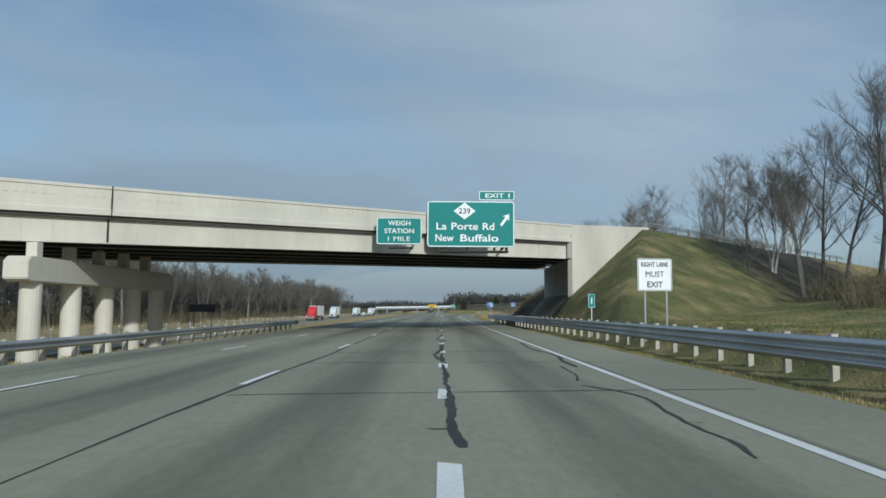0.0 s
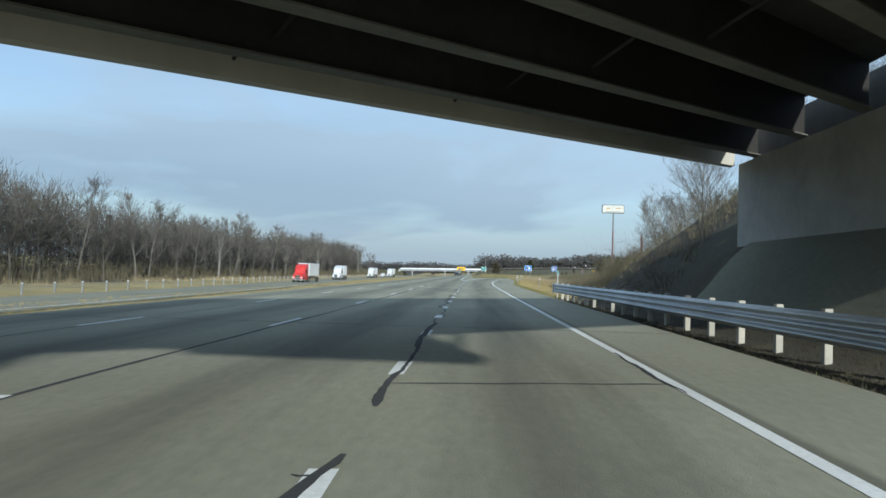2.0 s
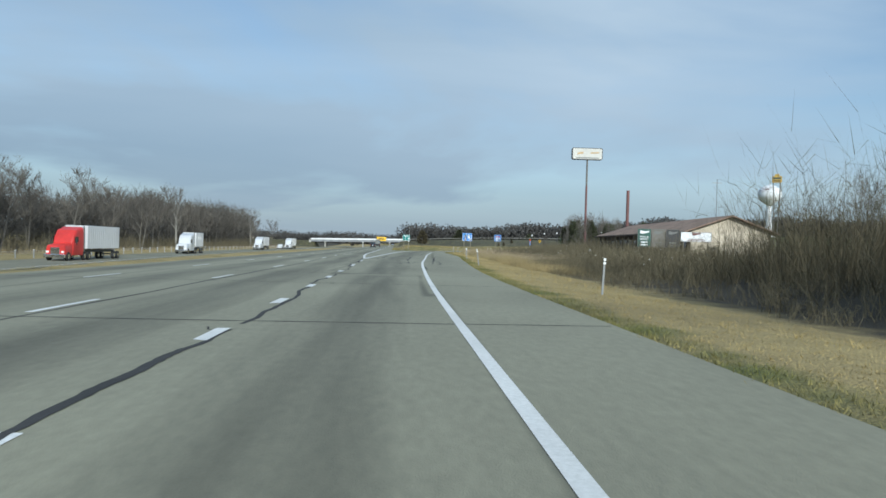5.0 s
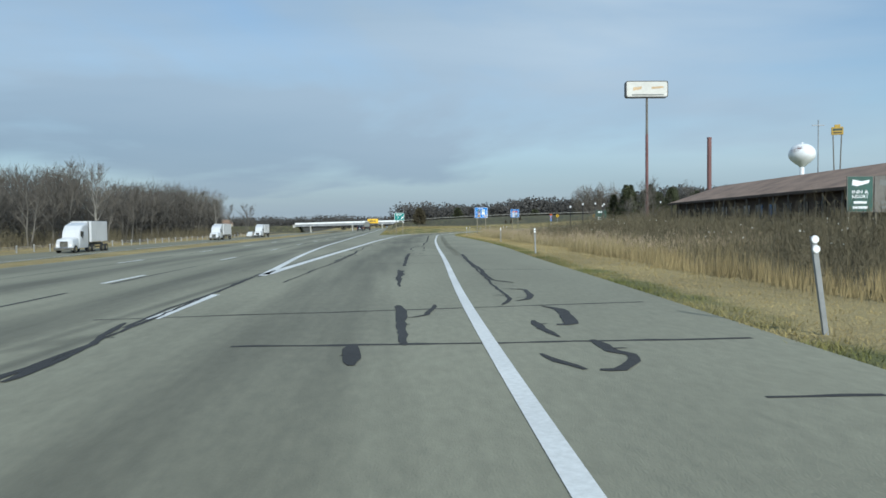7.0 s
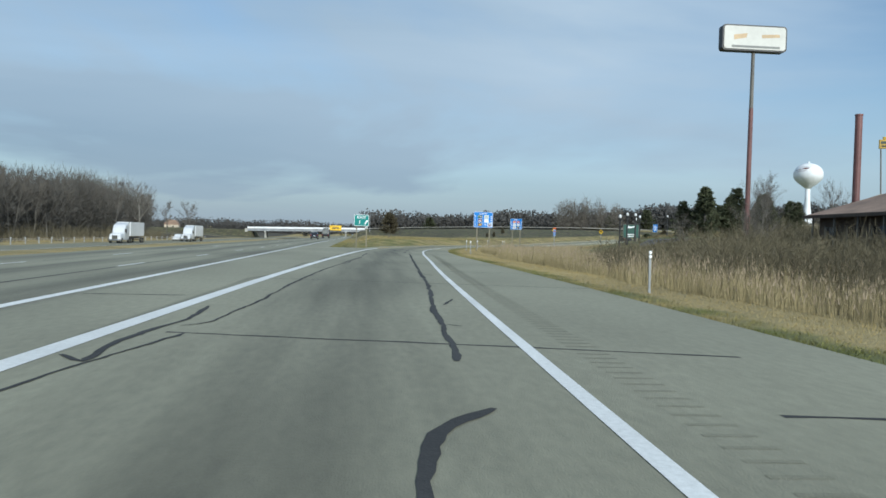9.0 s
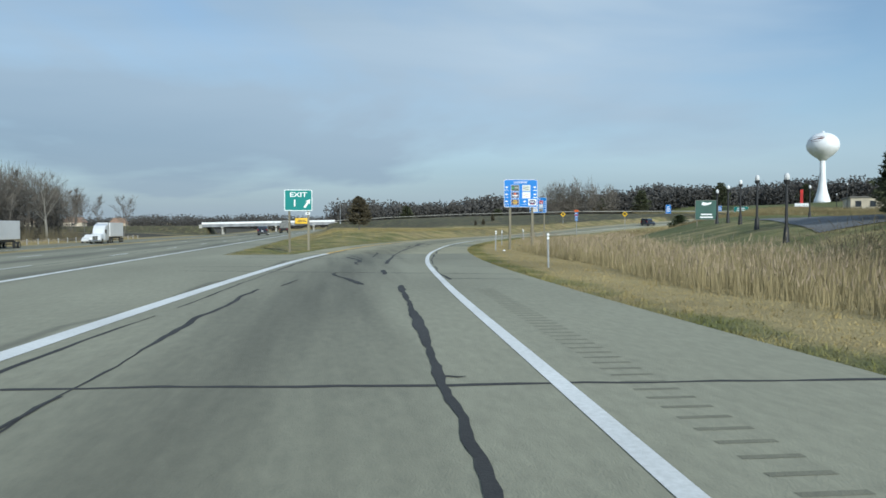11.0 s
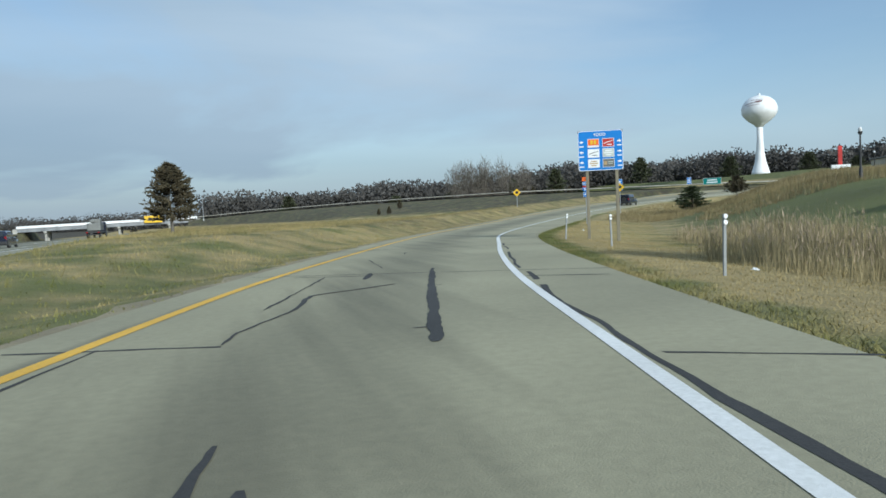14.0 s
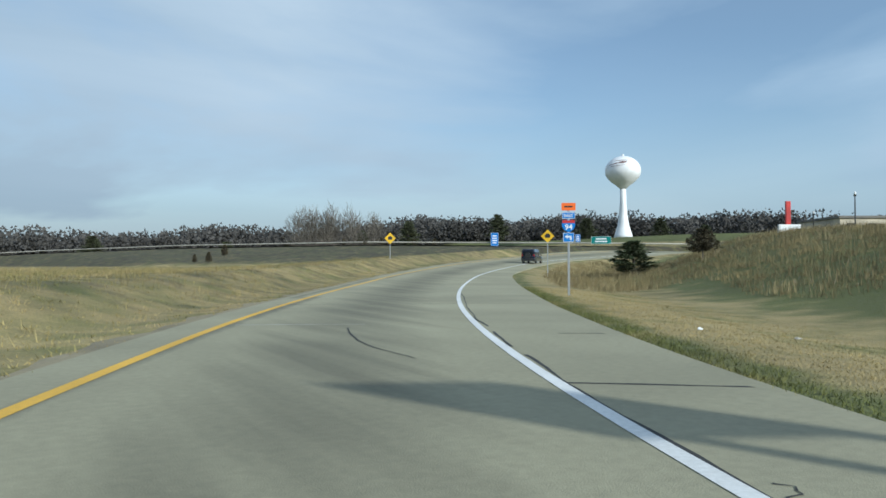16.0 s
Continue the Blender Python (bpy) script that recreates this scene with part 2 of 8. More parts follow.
M_flange = material("pale_flange_paint", (0.17, 0.16, 0.14), (0.12, 0.11, 0.095), scale=4, rough=0.7, stain=0.2)
M_conc = material("grey_concrete", (0.42, 0.41, 0.37), (0.32, 0.31, 0.28), scale=2.2, rough=0.88, bump=0.2, bump_scale=22, stain=0.15)
M_galv = material("galvanised_steel", (0.52, 0.53, 0.53), (0.40, 0.41, 0.42), scale=9, rough=0.45, metal=0.75, stain=0.15)
M_postgrey = material("dull_steel_post", (0.30, 0.31, 0.31), (0.22, 0.23, 0.23), scale=9, rough=0.6, metal=0.2, stain=0.15)
M_wood = material("weathered_timber_post", (0.235, 0.210, 0.150), (0.15, 0.135, 0.10), scale=6, rough=0.9, bump=0.3, stretch=(1, 1, 0.2))
M_paleblock = material("pale_blockout", (0.46, 0.43, 0.36), (0.34, 0.32, 0.27), scale=7, rough=0.85)
M_green = material("green_sign_sheeting", (0.0, 0.205, 0.185), (0.0, 0.185, 0.17), scale=1.2, rough=0.62, stain=0.06)
M_blue = material("blue_sign_sheeting", (0.003, 0.19, 0.60), (0.003, 0.17, 0.55), scale=1.2, rough=0.6, stain=0.06)
M_signwhite = material("white_sign_sheeting", (0.82, 0.83, 0.83), (0.76, 0.77, 0.78), scale=2, rough=0.45, stain=0.05)
M_creamface = material("cream_sign_face", (0.60, 0.59, 0.54), (0.52, 0.51, 0.46), scale=2, rough=0.5, stain=0.08)
M_black = material("black_paint", (0.018, 0.018, 0.020), (0.03, 0.03, 0.03), scale=4, rough=0.5)
M_signback = material("sign_back_aluminium", (0.30, 0.31, 0.32), (0.22, 0.23, 0.24), scale=3, rough=0.5, metal=0.6)
M_orange = material("orange_sign_sheeting", (0.85, 0.16, 0.02), (0.75, 0.13, 0.02), scale=2, rough=0.45)
M_amber = material("yellow_sign_sheeting", (0.80, 0.50, 0.02), (0.72, 0.43, 0.02), scale=2, rough=0.45)
M_ochre = material("faded_ochre_sheeting", (0.50, 0.33, 0.06), (0.40, 0.26, 0.05), scale=2, rough=0.6)
M_red = material("red_paint", (0.55, 0.035, 0.03), (0.45, 0.03, 0.025), scale=3, rough=0.4)
M_rust = material("rust_red_pole_paint", (0.19, 0.085, 0.078), (0.13, 0.06, 0.052), scale=2, rough=0.6, stain=0.2)
M_bark = material("grey_brown_bark", (0.16, 0.147, 0.125), (0.10, 0.09, 0.076), scale=5, rough=0.95, bump=0.5, bump_scale=20, stretch=(1, 1, 0.3), random_shift=0.25)
M_palebark = material("pale_grey_bark", (0.30, 0.285, 0.25), (0.19, 0.18, 0.155), scale=4, rough=0.9, stretch=(1, 1, 0.5))
M_birch = material("pale_birch_bark", (0.50, 0.48, 0.43), (0.28, 0.26, 0.23), scale=4, rough=0.9, stretch=(1, 1, 2))
M_twig = material("bare_twigs", (0.150, 0.133, 0.112), (0.098, 0.088, 0.074), scale=3, rough=0.95, random_shift=0.25)
M_brush = material("bare_brush", (0.160, 0.132, 0.080), (0.092, 0.082, 0.048), scale=2, rough=0.95, stain=0.3, stain_scale=0.3)
M_reed = material("dry_reeds", (0.345, 0.285, 0.155), (0.21, 0.172, 0.085), scale=2.5, rough=0.9, stain=0.28, stain_scale=0.25)
M_goldgrass = material("golden_dry_grass", (0.33, 0.262, 0.128), (0.22, 0.17, 0.08), scale=2.0, rough=0.9, stain=0.3, stain_scale=0.3)
M_plume = material("reed_plumes", (0.40, 0.32, 0.225), (0.27, 0.21, 0.145), scale=4, rough=0.95)
M_hillwood = material("bare_hill_wood", (0.080, 0.076, 0.071), (0.066, 0.063, 0.059), scale=0.25, rough=0.95, stain=0.3, stain_scale=0.03)
# bare grey-brown wood, base colour lightened to stand in for distance haze
M_wood_far = material("haze_lightened_wood", (0.118, 0.108, 0.092), (0.082, 0.076, 0.066), scale=0.25, rough=0.95, stain=0.35, stain_scale=0.03)
M_tallgrass = material("tall_brown_grass", (0.238, 0.185, 0.088), (0.158, 0.130, 0.060), scale=0.5, rough=0.95, spread=0.35, stain=0.35, stain_scale=0.12)
M_asphalt = material("grey_lot_asphalt", (0.16, 0.16, 0.16), (0.12, 0.12, 0.12), scale=3, rough=0.9)
M_needle = material("evergreen_needles", (0.055, 0.072, 0.036), (0.090, 0.092, 0.046), scale=2.5, rough=0.9, stain=0.3, stain_scale=0.8)
M_pinegreen = material("loose_pine_needles", (0.085, 0.110, 0.048), (0.060, 0.080, 0.038), scale=2.5, rough=0.9, stain=0.3, stain_scale=0.8)
M_cedar = material("bronzed_cedar_foliage", (0.060, 0.058, 0.032), (0.105, 0.080, 0.045), scale=2.5, rough=0.9, stain=0.3, stain_scale=0.9)
M_gravel = material("gravel_edge", (0.30, 0.255, 0.16), (0.19, 0.16, 0.10), scale=14, rough=0.95, bump=0.8, bump_scale=45)
M_glass = glass_material("dark_window_glass", (0.015, 0.018, 0.022))
M_tyre = material("tyre_rubber", (0.02, 0.02, 0.02), (0.03, 0.03, 0.03), scale=8, rough=0.85)
M_chrome = material("bright_metal", (0.7, 0.7, 0.7), (0.6, 0.6, 0.6), scale=4, rough=0.2, metal=1.0)
M_roof = material("brown_shingle_roof", (0.30, 0.205, 0.15), (0.22, 0.15, 0.11), scale=5, rough=0.9, bump=0.3, bump_scale=12, stretch=(1, 1, 3))
M_siding = material("dark_brown_siding", (0.10, 0.075, 0.055), (0.07, 0.05, 0.04), scale=4, rough=0.85)
M_beige = material("beige_wall", (0.55, 0.48, 0.37), (0.45, 0.39, 0.30), scale=2, rough=0.85)
M_tank = material("white_tank_paint", (0.82, 0.82, 0.82), (0.74, 0.75, 0.76), scale=0.5, rough=0.45, stain=0.06)
M_carnavy = material("navy_car_paint", (0.010, 0.014, 0.030), (0.012, 0.016, 0.034), scale=3, rough=0.25, coat=1.0, stain=0.05)
M_carwhite = material("white_car_paint", (0.62, 0.63, 0.64), (0.57, 0.58, 0.59), scale=3, rough=0.3, coat=0.8, stain=0.05)
M_lamp_red = material("red_lamp_lens", (0.30, 0.01, 0.01), (0.25, 0.01, 0.01), scale=3, rough=0.2)
M_lamp_clear = material("clear_lamp_lens", (0.8, 0.8, 0.78), (0.7, 0.7, 0.7), scale=3, rough=0.15)


# ---------------------------------------------------------------- mesh helpers
def mesh_object(name, bm, mat, parent=None, smooth=False):
    me = bpy.data.meshes.new(name)
    bm.to_mesh(me)
    bm.free()
    me.materials.append(mat)
    if smooth:
        for p in me.polygons:
            p.use_smooth = True
    ob = new(name, me)
    if parent:
        ob.parent = parent
    return ob


def part(name, bm, mat, parent, label="", smooth=False):
    ob = mesh_object(name, bm, mat, parent, smooth)
    return tagged(ob, label) if label else ob


def data_object(name, verts, faces, mat, parent=None, smooth=False, values=None, lane=None):
    me = bpy.data.meshes.new(name)
    me.from_pydata([tuple(v) for v in verts], [], faces)
    for key, data in (values or {}).items():
        me.attributes.new(key, "FLOAT", "POINT").data.foreach_set("value", np.asarray(data, np.float32).ravel())
    if lane is not None:
        layer = me.uv_layers.new(name="lane")
        corner = np.zeros(len(me.loops), np.int32)
        me.loops.foreach_get("vertex_index", corner)
        across = np.asarray(lane, np.float32)[corner]
        layer.data.foreach_set("uv", np.stack([across, np.zeros_like(across)], -1).ravel())
    me.materials.append(mat)
    if smooth:
        for p in me.polygons:
            p.use_smooth = True
    ob = new(name, me)
    if parent:
        ob.parent = parent
    return ob


def thing(name, m, label, category, group="", kind=""):
    ob = new(name)
    ob.empty_display_size = 0.2
    ob.matrix_basis = m
    return tagged(ob, label, category, group, kind)


def add_box(bm, size, centre, bevel=0.0, m=None):
    mat4 = Matrix.Translation(centre) @ Matrix.Diagonal((*size, 1))
    if m:
        mat4 = m @ mat4
    got = bmesh.ops.create_cube(bm, size=1.0, matrix=mat4)
    if bevel:
        edges = list({e for v in got["verts"] for e in v.link_edges})
        bmesh.ops.bevel(bm, geom=edges, offset=bevel, segments=2, affect="EDGES", profile=0.6)
    return bm


def box(size, centre=(0, 0, 0), bevel=0.0, m=None):
    return add_box(bmesh.new(), size, centre, bevel, m)


def add_tube(bm, a, b, r1, r2=None, sides=8, caps=True):
    a, b = Vector(a), Vector(b)
    way = b - a
    m = Matrix.Translation((a + b) / 2) @ way.to_track_quat("Z", "Y").to_matrix().to_4x4()
    bmesh.ops.create_cone(bm, cap_ends=caps, segments=sides, radius1=r1, radius2=r1 if r2 is None else r2, depth=way.length, matrix=m)
    return bm


def tube(a, b, r1, r2=None, sides=10):
    return add_tube(bmesh.new(), a, b, r1, r2, sides)


def prism(outline, depth, bevel=0.0):
    """A flat outline in x and z, thickened along y from 0 to depth."""
    bm = bmesh.new()
    front = [bm.verts.new((x, 0, z)) for x, z in outline]
    back = [bm.verts.new((x, depth, z)) for x, z in outline]
    bm.faces.new(front)
    bm.faces.new(back[::-1])
    n = len(outline)
    for i in range(n):
        bm.faces.new((front[i], back[i], back[(i + 1) % n], front[(i + 1) % n]))
    bmesh.ops.recalc_face_normals(bm, faces=bm.faces)
    if bevel:
        bmesh.ops.bevel(bm, geom=list(bm.edges), offset=bevel, segments=2, affect="EDGES")
    return bm


def rounded(w, h, r, steps=5):
    pts = []
    for cx, cz, start in ((w / 2 - r, h / 2 - r, 0), (-w / 2 + r, h / 2 - r, 90), (-w / 2 + r, -h / 2 + r, 180), (w / 2 - r, -h / 2 + r, 270)):
        for k in range(steps + 1):
            a = radians(start + 90 * k / steps)
            pts.append((cx + r * math.cos(a), cz + r * math.sin(a)))
    return pts


def lettering(name, text, size, mat, parent, x, z, y=-0.012, width=None, weight=0.0):
    """Raised letters in the built-in font that face -y, centred on (x, z)."""
    cu = bpy.data.curves.new(name, "FONT")
    cu.body, cu.size, cu.align_x, cu.align_y = text, size, "CENTER", "CENTER"
    cu.extrude, cu.offset, cu.resolution_u = 0.002, weight or (0.0 if "M" in text else size * 0.014), 3
    ob = new(name, cu)
    bpy.context.view_layer.update()
    me = bpy.data.meshes.new_from_object(ob.evaluated_get(bpy.context.evaluated_depsgraph_get()))
    bpy.data.objects.remove(ob)
    bpy.data.curves.remove(cu)
    me.materials.clear()
    me.materials.append(mat)
    xs = [v.co.x for v in me.vertices]
    ys = [v.co.y for v in me.vertices]
    sx = width / (max(xs) - min(xs)) if width else 1.0
    cx, cy = (max(xs) + min(xs)) / 2, (max(ys) + min(ys)) / 2
    for v in me.vertices:
        v.co = Vector((x + (v.co.x - cx) * sx, y - v.co.z, z + v.co.y - cy))
    letters = new(name, me)
    letters.parent = parent
    return letters


def arrow_outline(length, width, shaft, angle):
    pts = [(-shaft / 2, -length / 2), (shaft / 2, -length / 2), (shaft / 2, length / 2 - width * 0.6), (width / 2, length / 2 - width * 0.75), (0, length / 2),
           (-width / 2, length / 2 - width * 0.75), (-shaft / 2, length / 2 - width * 0.6)]
    c, s = math.cos(angle), math.sin(angle)
    return [(c * px - s * pz, s * px + c * pz) for px, pz in pts]


# ---------------------------------------------------------------- the lie of the land
def curve_of(pairs):
    ys = np.array([p[0] for p in pairs], float)
    xs = np.array([p[1] for p in pairs], float)
    slopes = np.gradient(xs, ys)

    def at(y):
        y = np.asarray(y, float)
        i = np.clip(np.searchsorted(ys, y) - 1, 0, len(ys) - 2)
        span = ys[i + 1] - ys[i]
        u = np.clip((y - ys[i]) / span, 0, 1)
        a, b = 2 * u**3 - 3 * u**2 + 1, u**3 - 2 * u**2 + u
        return a * xs[i] + b * span * slopes[i] + (1 - a) * xs[i + 1] + (u**3 - u**2) * span * slopes[i + 1]
    return at


edge_right = curve_of([(-80, 3.66), (60, 3.66), (125, 3.68), (140, 3.78), (156, 4.1), (175, 4.7), (193, 5.65), (213, 6.65), (232, 7.75), (250, 9.0), (263, 9.9), (275, 11.05), (284, 12.45),
                       (292, 14.1), (301, 16.2), (309, 18.55), (317, 21.0), (325, 23.85), (333, 27.0), (343.5, 31.3), (354, 36.6), (366, 43.6), (378, 51.5), (392, 62), (406, 75), (420, 91),
                       (432, 109), (441, 130), (447, 155), (450, 190)])
edge_left = curve_of([(150, 0.0), (185, -0.1), (196, 0.4), (209, 1.05), (232, 2.2), (250, 3.4), (267, 4.8), (278, 6.0), (286, 7.25), (295, 8.85), (303, 10.75), (311, 13.05), (319, 15.5),
                      (328, 18.9), (336, 22.1), (346, 26.3), (355, 30.4), (366, 36.3), (378, 43.7), (392, 53.5), (406, 65.5), (420, 80), (434, 98), (445, 121), (452, 150), (456, 190)])
verge_right = curve_of([(-80, 6.2), (60, 6.2), (110, 6.28), (128, 6.5), (155, 7.1), (168, 7.8), (180, 8.6), (194, 9.5), (207, 10.5), (225, 11.4), (245, 12.0), (261, 12.4), (272, 13.1),
                        (280, 14.0), (288, 15.2), (300, 17.9), (308, 20.3), (318, 23.6), (327, 26.8), (342, 33.2), (354, 40.2), (366, 47.8), (378, 55.6), (392, 65.5), (406, 78.7), (420, 95),
                        (431, 113), (439, 133), (444, 157), (447, 190)])
verge_left = curve_of([(283, 5.2), (295, 7.3), (303, 9.4), (311, 11.9), (319, 14.5), (328, 17.8), (336, 21.0), (346, 25.2), (355, 29.3), (366, 35.2), (378, 42.6), (392, 52.3), (406, 64),
                       (420, 78.3), (434, 96.3), (446, 119), (454, 150), (458, 190)])
ramp_rise = curve_of([(-80, 0), (-60, 0), (300, 0), (320, 0), (340, 0), (360, 0.02), (380, 0.3), (400, 1.0), (415, 1.8), (437, 3.2), (450, 4.6), (460, 5.2)])
NOSE = 283.0          # where ramp and main road part
MAIN_L, MAIN_R = -10.3, 1.7

U = Vector((0.7437, 0.6685, 0))      # along the first overpass
N = Vector((0.6685, -0.7437, 0))     # across it, towards oncoming traffic's right
CORNER = Vector((10.47, 63.3, 0))
DECK_W = 12.45

CREST = [(-320, 600, 2.0), (-160, 606, 2.2), (-52, 605, 2.6), (8, 604, 3.8), (34, 580, 5.2), (66, 540, 6.2), (100, 498, 6.4), (140, 464, 5.8), (200, 440, 5.4), (330, 400, 6.0)]


def near_line(x, y, line):
    """The distance from a broken line in plan, and the height of its nearest place."""
    best = np.full(np.shape(x), 1e9)
    rise = np.zeros(np.shape(x))
    for (x0, y0, z0), (x1, y1, z1) in zip(line, line[1:]):
        dx, dy = x1 - x0, y1 - y0
        u = np.clip(((x - x0) * dx + (y - y0) * dy) / (dx * dx + dy * dy), 0, 1)
        d = np.hypot(x - x0 - u * dx, y - y0 - u * dy)
        closer = d < best
        best = np.where(closer, d, best)
        rise = np.where(closer, z0 + u * (z1 - z0), rise)
    return best, rise


def ease(v, a, b):
    u = np.clip((np.asarray(v, float) - a) / (b - a), 0, 1)
    return u * u * (3 - 2 * u)


def lumps(x, y):
    return 0.5 * np.sin(x * 0.31 + 1.3 * np.sin(y * 0.17)) * np.sin(y * 0.23 + 0.7) + 0.3 * np.sin(x * 0.83 + y * 0.51) * np.sin(y * 0.71 - x * 0.37)


def land(x, y):
    """Ground height."""
    x, y = np.asarray(x, float), np.asarray(y, float)
    off = x - verge_right(np.minimum(y, 446))
    z = -0.03 - 0.55 * ease(off, 0.4, 9.0) + 0.3 * ease(off, 14, 40) + 0.08 * lumps(x, y) * ease(off, 1.0, 6.0)
    z += 1.2 * ease(off, 18, 60) * ease(y, 150, 240) * (1 - ease(y, 260, 300))
    # lawn above the reed ditch
    z += 2.6 * ease(off, 11, 30) * ease(y, 256, 290) * (1 - ease(y, 330, 392))
    # land right of the ramp climbs towards the tower
    z += 5.6 * ease(off, 8, 40) * ease(y, 325, 392) + 7.5 * ease(x, 120, 240) * ease(y, 330, 520)
    z += 1.0 * ease(off, 5.0, 16) * ease(y, 98, 116) * (1 - ease(y, 150, 172))
    # bank right of the road before and behind the first overpass
    z += (0.9 + 0.10 * np.clip(x - 8, 0, 60)) * ease(x, 7.0, 9.5) * (1 - ease(y, 84, 120))
    # median and the lower far carriageway
    left = MAIN_L - x
    median = -0.05 - 0.22 * ease(left, 0.1, 1.0) - 1.53 * ease(left, 0.8, 12.0) + 0.25 * ease(left, 13.0, 18.0)
    median += 0.9 * ease(left, 40, 60) + 0.10 * lumps(x, y) * ease(left, 1.0, 4.0) * (1 - ease(left, 15, 17)) + 1.0 * ease(left, 60, 140)
    z = np.where(x < MAIN_L, median, z)
    # grass island between main road and ramp
    inside = (y > NOSE) & (x > MAIN_R) & (x < verge_left(np.minimum(y, 457)))
    a, b = x - MAIN_R, verge_left(np.minimum(y, 457)) - x
    z = np.where(inside, -0.03 - 0.25 * ease(np.minimum(a, b), 0.6, 3.0) + (1.15 * ease(y, 306, 346) + 0.5 * ease(y, 380, 470)) * ease(np.minimum(a, b), 1.0, 7.0) + 0.05 * lumps(x, y) * ease(np.minimum(a, b), 0.5, 3), z)
    # the ramp lifts the ground beside it
    rise = ramp_rise(np.clip(y, -80, 459))
    reach = np.where(off > 0, off, np.maximum(verge_left(np.clip(y, 283, 457)) - x, 0))
    z = np.where((y > 340) & (x > MAIN_R), z + rise * (1 - ease(reach, 3.0, 24.0)), z)
    # approach bank of the first overpass
    s = (x - CORNER.x) * U.x + (y - CORNER.y) * U.y
    d = (x - CORNER.x) * N.x + (y - CORNER.y) * N.y
    bank = 8.75 - 0.012 * np.clip(s - 11, 0, 200) - 0.5 * np.maximum(d - 0.3, 0) - 0.62 * np.maximum(-DECK_W - 0.3 - d, 0)
    face = np.where(x < 10.4, 2.75 * ease(x, 7.6, 10.9), 2.75 * ease(10.4, 7.6, 10.9) + (x - 10.4) * 0.80)
    z = np.where((x > 7.4) & (s > -22), np.maximum(z, np.minimum(bank, face)), z)
    far_face = np.clip(-46 - x, 0, 9) * 0.75 - 1.5
    z = np.where(x < -46, np.maximum(z, np.minimum(bank - 3.0, far_face)), z)
    # bank of the far cross road, open where the main road runs under it
    dist, top = near_line(x, y, CREST)
    bank = top - 0.12 - (0.30 - 0.19 * ease(x, 15, 50)) * np.maximum(dist - 6.5, 0)
    under = (x > -50) & (x < 6)
    z = np.where(under, z, np.maximum(z, bank))
    # far rolling country
    z += 9 * ease(y, 700, 1300) + 9 * ease(y, 560, 900) * ease(x, 20, 200)
    return z


def turf(x, y):
    """How much of the grass is straw, and how much of the ground is leaf litter."""
    x, y = np.asarray(x, float), np.asarray(y, float)
    off = x - verge_right(np.clip(y, -80, 446))
    straw = 0.52 + 0.0 * x
    litter = 0.0 * x
    right = (off > 0) & (x > 0)
    straw = np.where(right & (y > 84), 0.40 + 0.65 * ease(off, 0.5, 1.7) - 0.20 * ease(off, 3.5, 8.0), straw)
    straw = np.where(right & (y <= 84), 0.34 + 0.2 * (1 - ease(off, 0.5, 2.0)), straw)
    litter = np.where(right & (y <= 84), 0.24 * ease(off, 1.5, 4.0) + 0.50 * ease(x, 20, 30), litter)
    lawn = ease(off, 10, 17) * ease(y, 258, 285)
    straw = np.where(right, straw * (1 - lawn) + (0.36 - 0.26 * ease(y, 318, 336)) * lawn, straw)
    straw = np.where(right & (y > 316), straw - 0.22 * ease(y, 316, 330), straw)
    straw = np.where(x < MAIN_L, 0.85, straw)
    inside = (y > NOSE) & (x > MAIN_R) & (x < verge_left(np.clip(y, 283, 457)))
    straw = np.where(inside, 0.40 + 0.24 * ease(y, 318, 350), straw)
    litter = np.where(inside, 0.30 * ease(y, 335, 372), litter)
    litter = np.where(right & (y > 78), 0.95 * ease(off, 5.0, 9.0) * (1 - ease(off, 34, 52)) * (1 - ease(y, 205, 240)), litter)
    behind = (x - CORNER.x) * N.x + (y - CORNER.y) * N.y < -DECK_W
    litter = np.where(right & (y > 66) & (y < 120) & behind, (0.75 * ease(102 - y, 0, 5) + 0.2 * ease(off, 1.5, 3.5)) * (1 - ease(off, 44, 64)) + 0.75 * ease(off, 1.5, 3.5) * ease(y, 97, 102) * (1 - ease(off, 44, 64)), litter)
    litter = np.where(right & (y > 58) & (y < 84) & ((x - CORNER.x) * N.x + (y - CORNER.y) * N.y < 0.4), 0.85, litter)
    litter = np.where(x < -48, 0.9 * ease(-x, 48, 54) * (1 - ease(-x, 96, 120)), litter)
    dist, top = near_line(x, y, CREST)
    slope = (dist < 52) & (y > 395) & ((x < MAIN_L) | (x > MAIN_R)) & ~right
    shade = 1 - ease(dist, 40, 52)
    straw = np.where(slope, straw * (1 - shade) + 0.34 * shade, straw)
    litter = np.where(slope, 0.62 * shade, litter)
    return straw, litter


def paved(x, y):
    main = (x > MAIN_L) & (x < np.where(y < NOSE, verge_right(np.clip(y, -80, 446)), MAIN_R))
    ramp = (y >= NOSE) & (y < 452) & (x > verge_left(np.clip(y, 283, 457))) & (x < verge_right(np.clip(y, -80, 446)))
    return main, ramp


def spread_steps(lo, hi, step, far_lo, far_hi, grow=1.18):
    inner = list(np.arange(lo, hi + 1e-6, step))
    below, above, w = [], [], step
    v = lo
    while v > far_lo:
        w *= grow
        v -= w
        below.append(v)
    v, w = hi, step
    while v < far_hi:
        w *= grow
        v += w
        above.append(v)
    return np.array(below[::-1] + inner + above)


far_edge = curve_of([(-200, -25.0), (100, -25.6), (160, -27.2), (240, -32.0), (320, -34.3), (420, -34.6), (1100, -34.6)])


def far_back(y):
    return far_edge(y) - 9.6


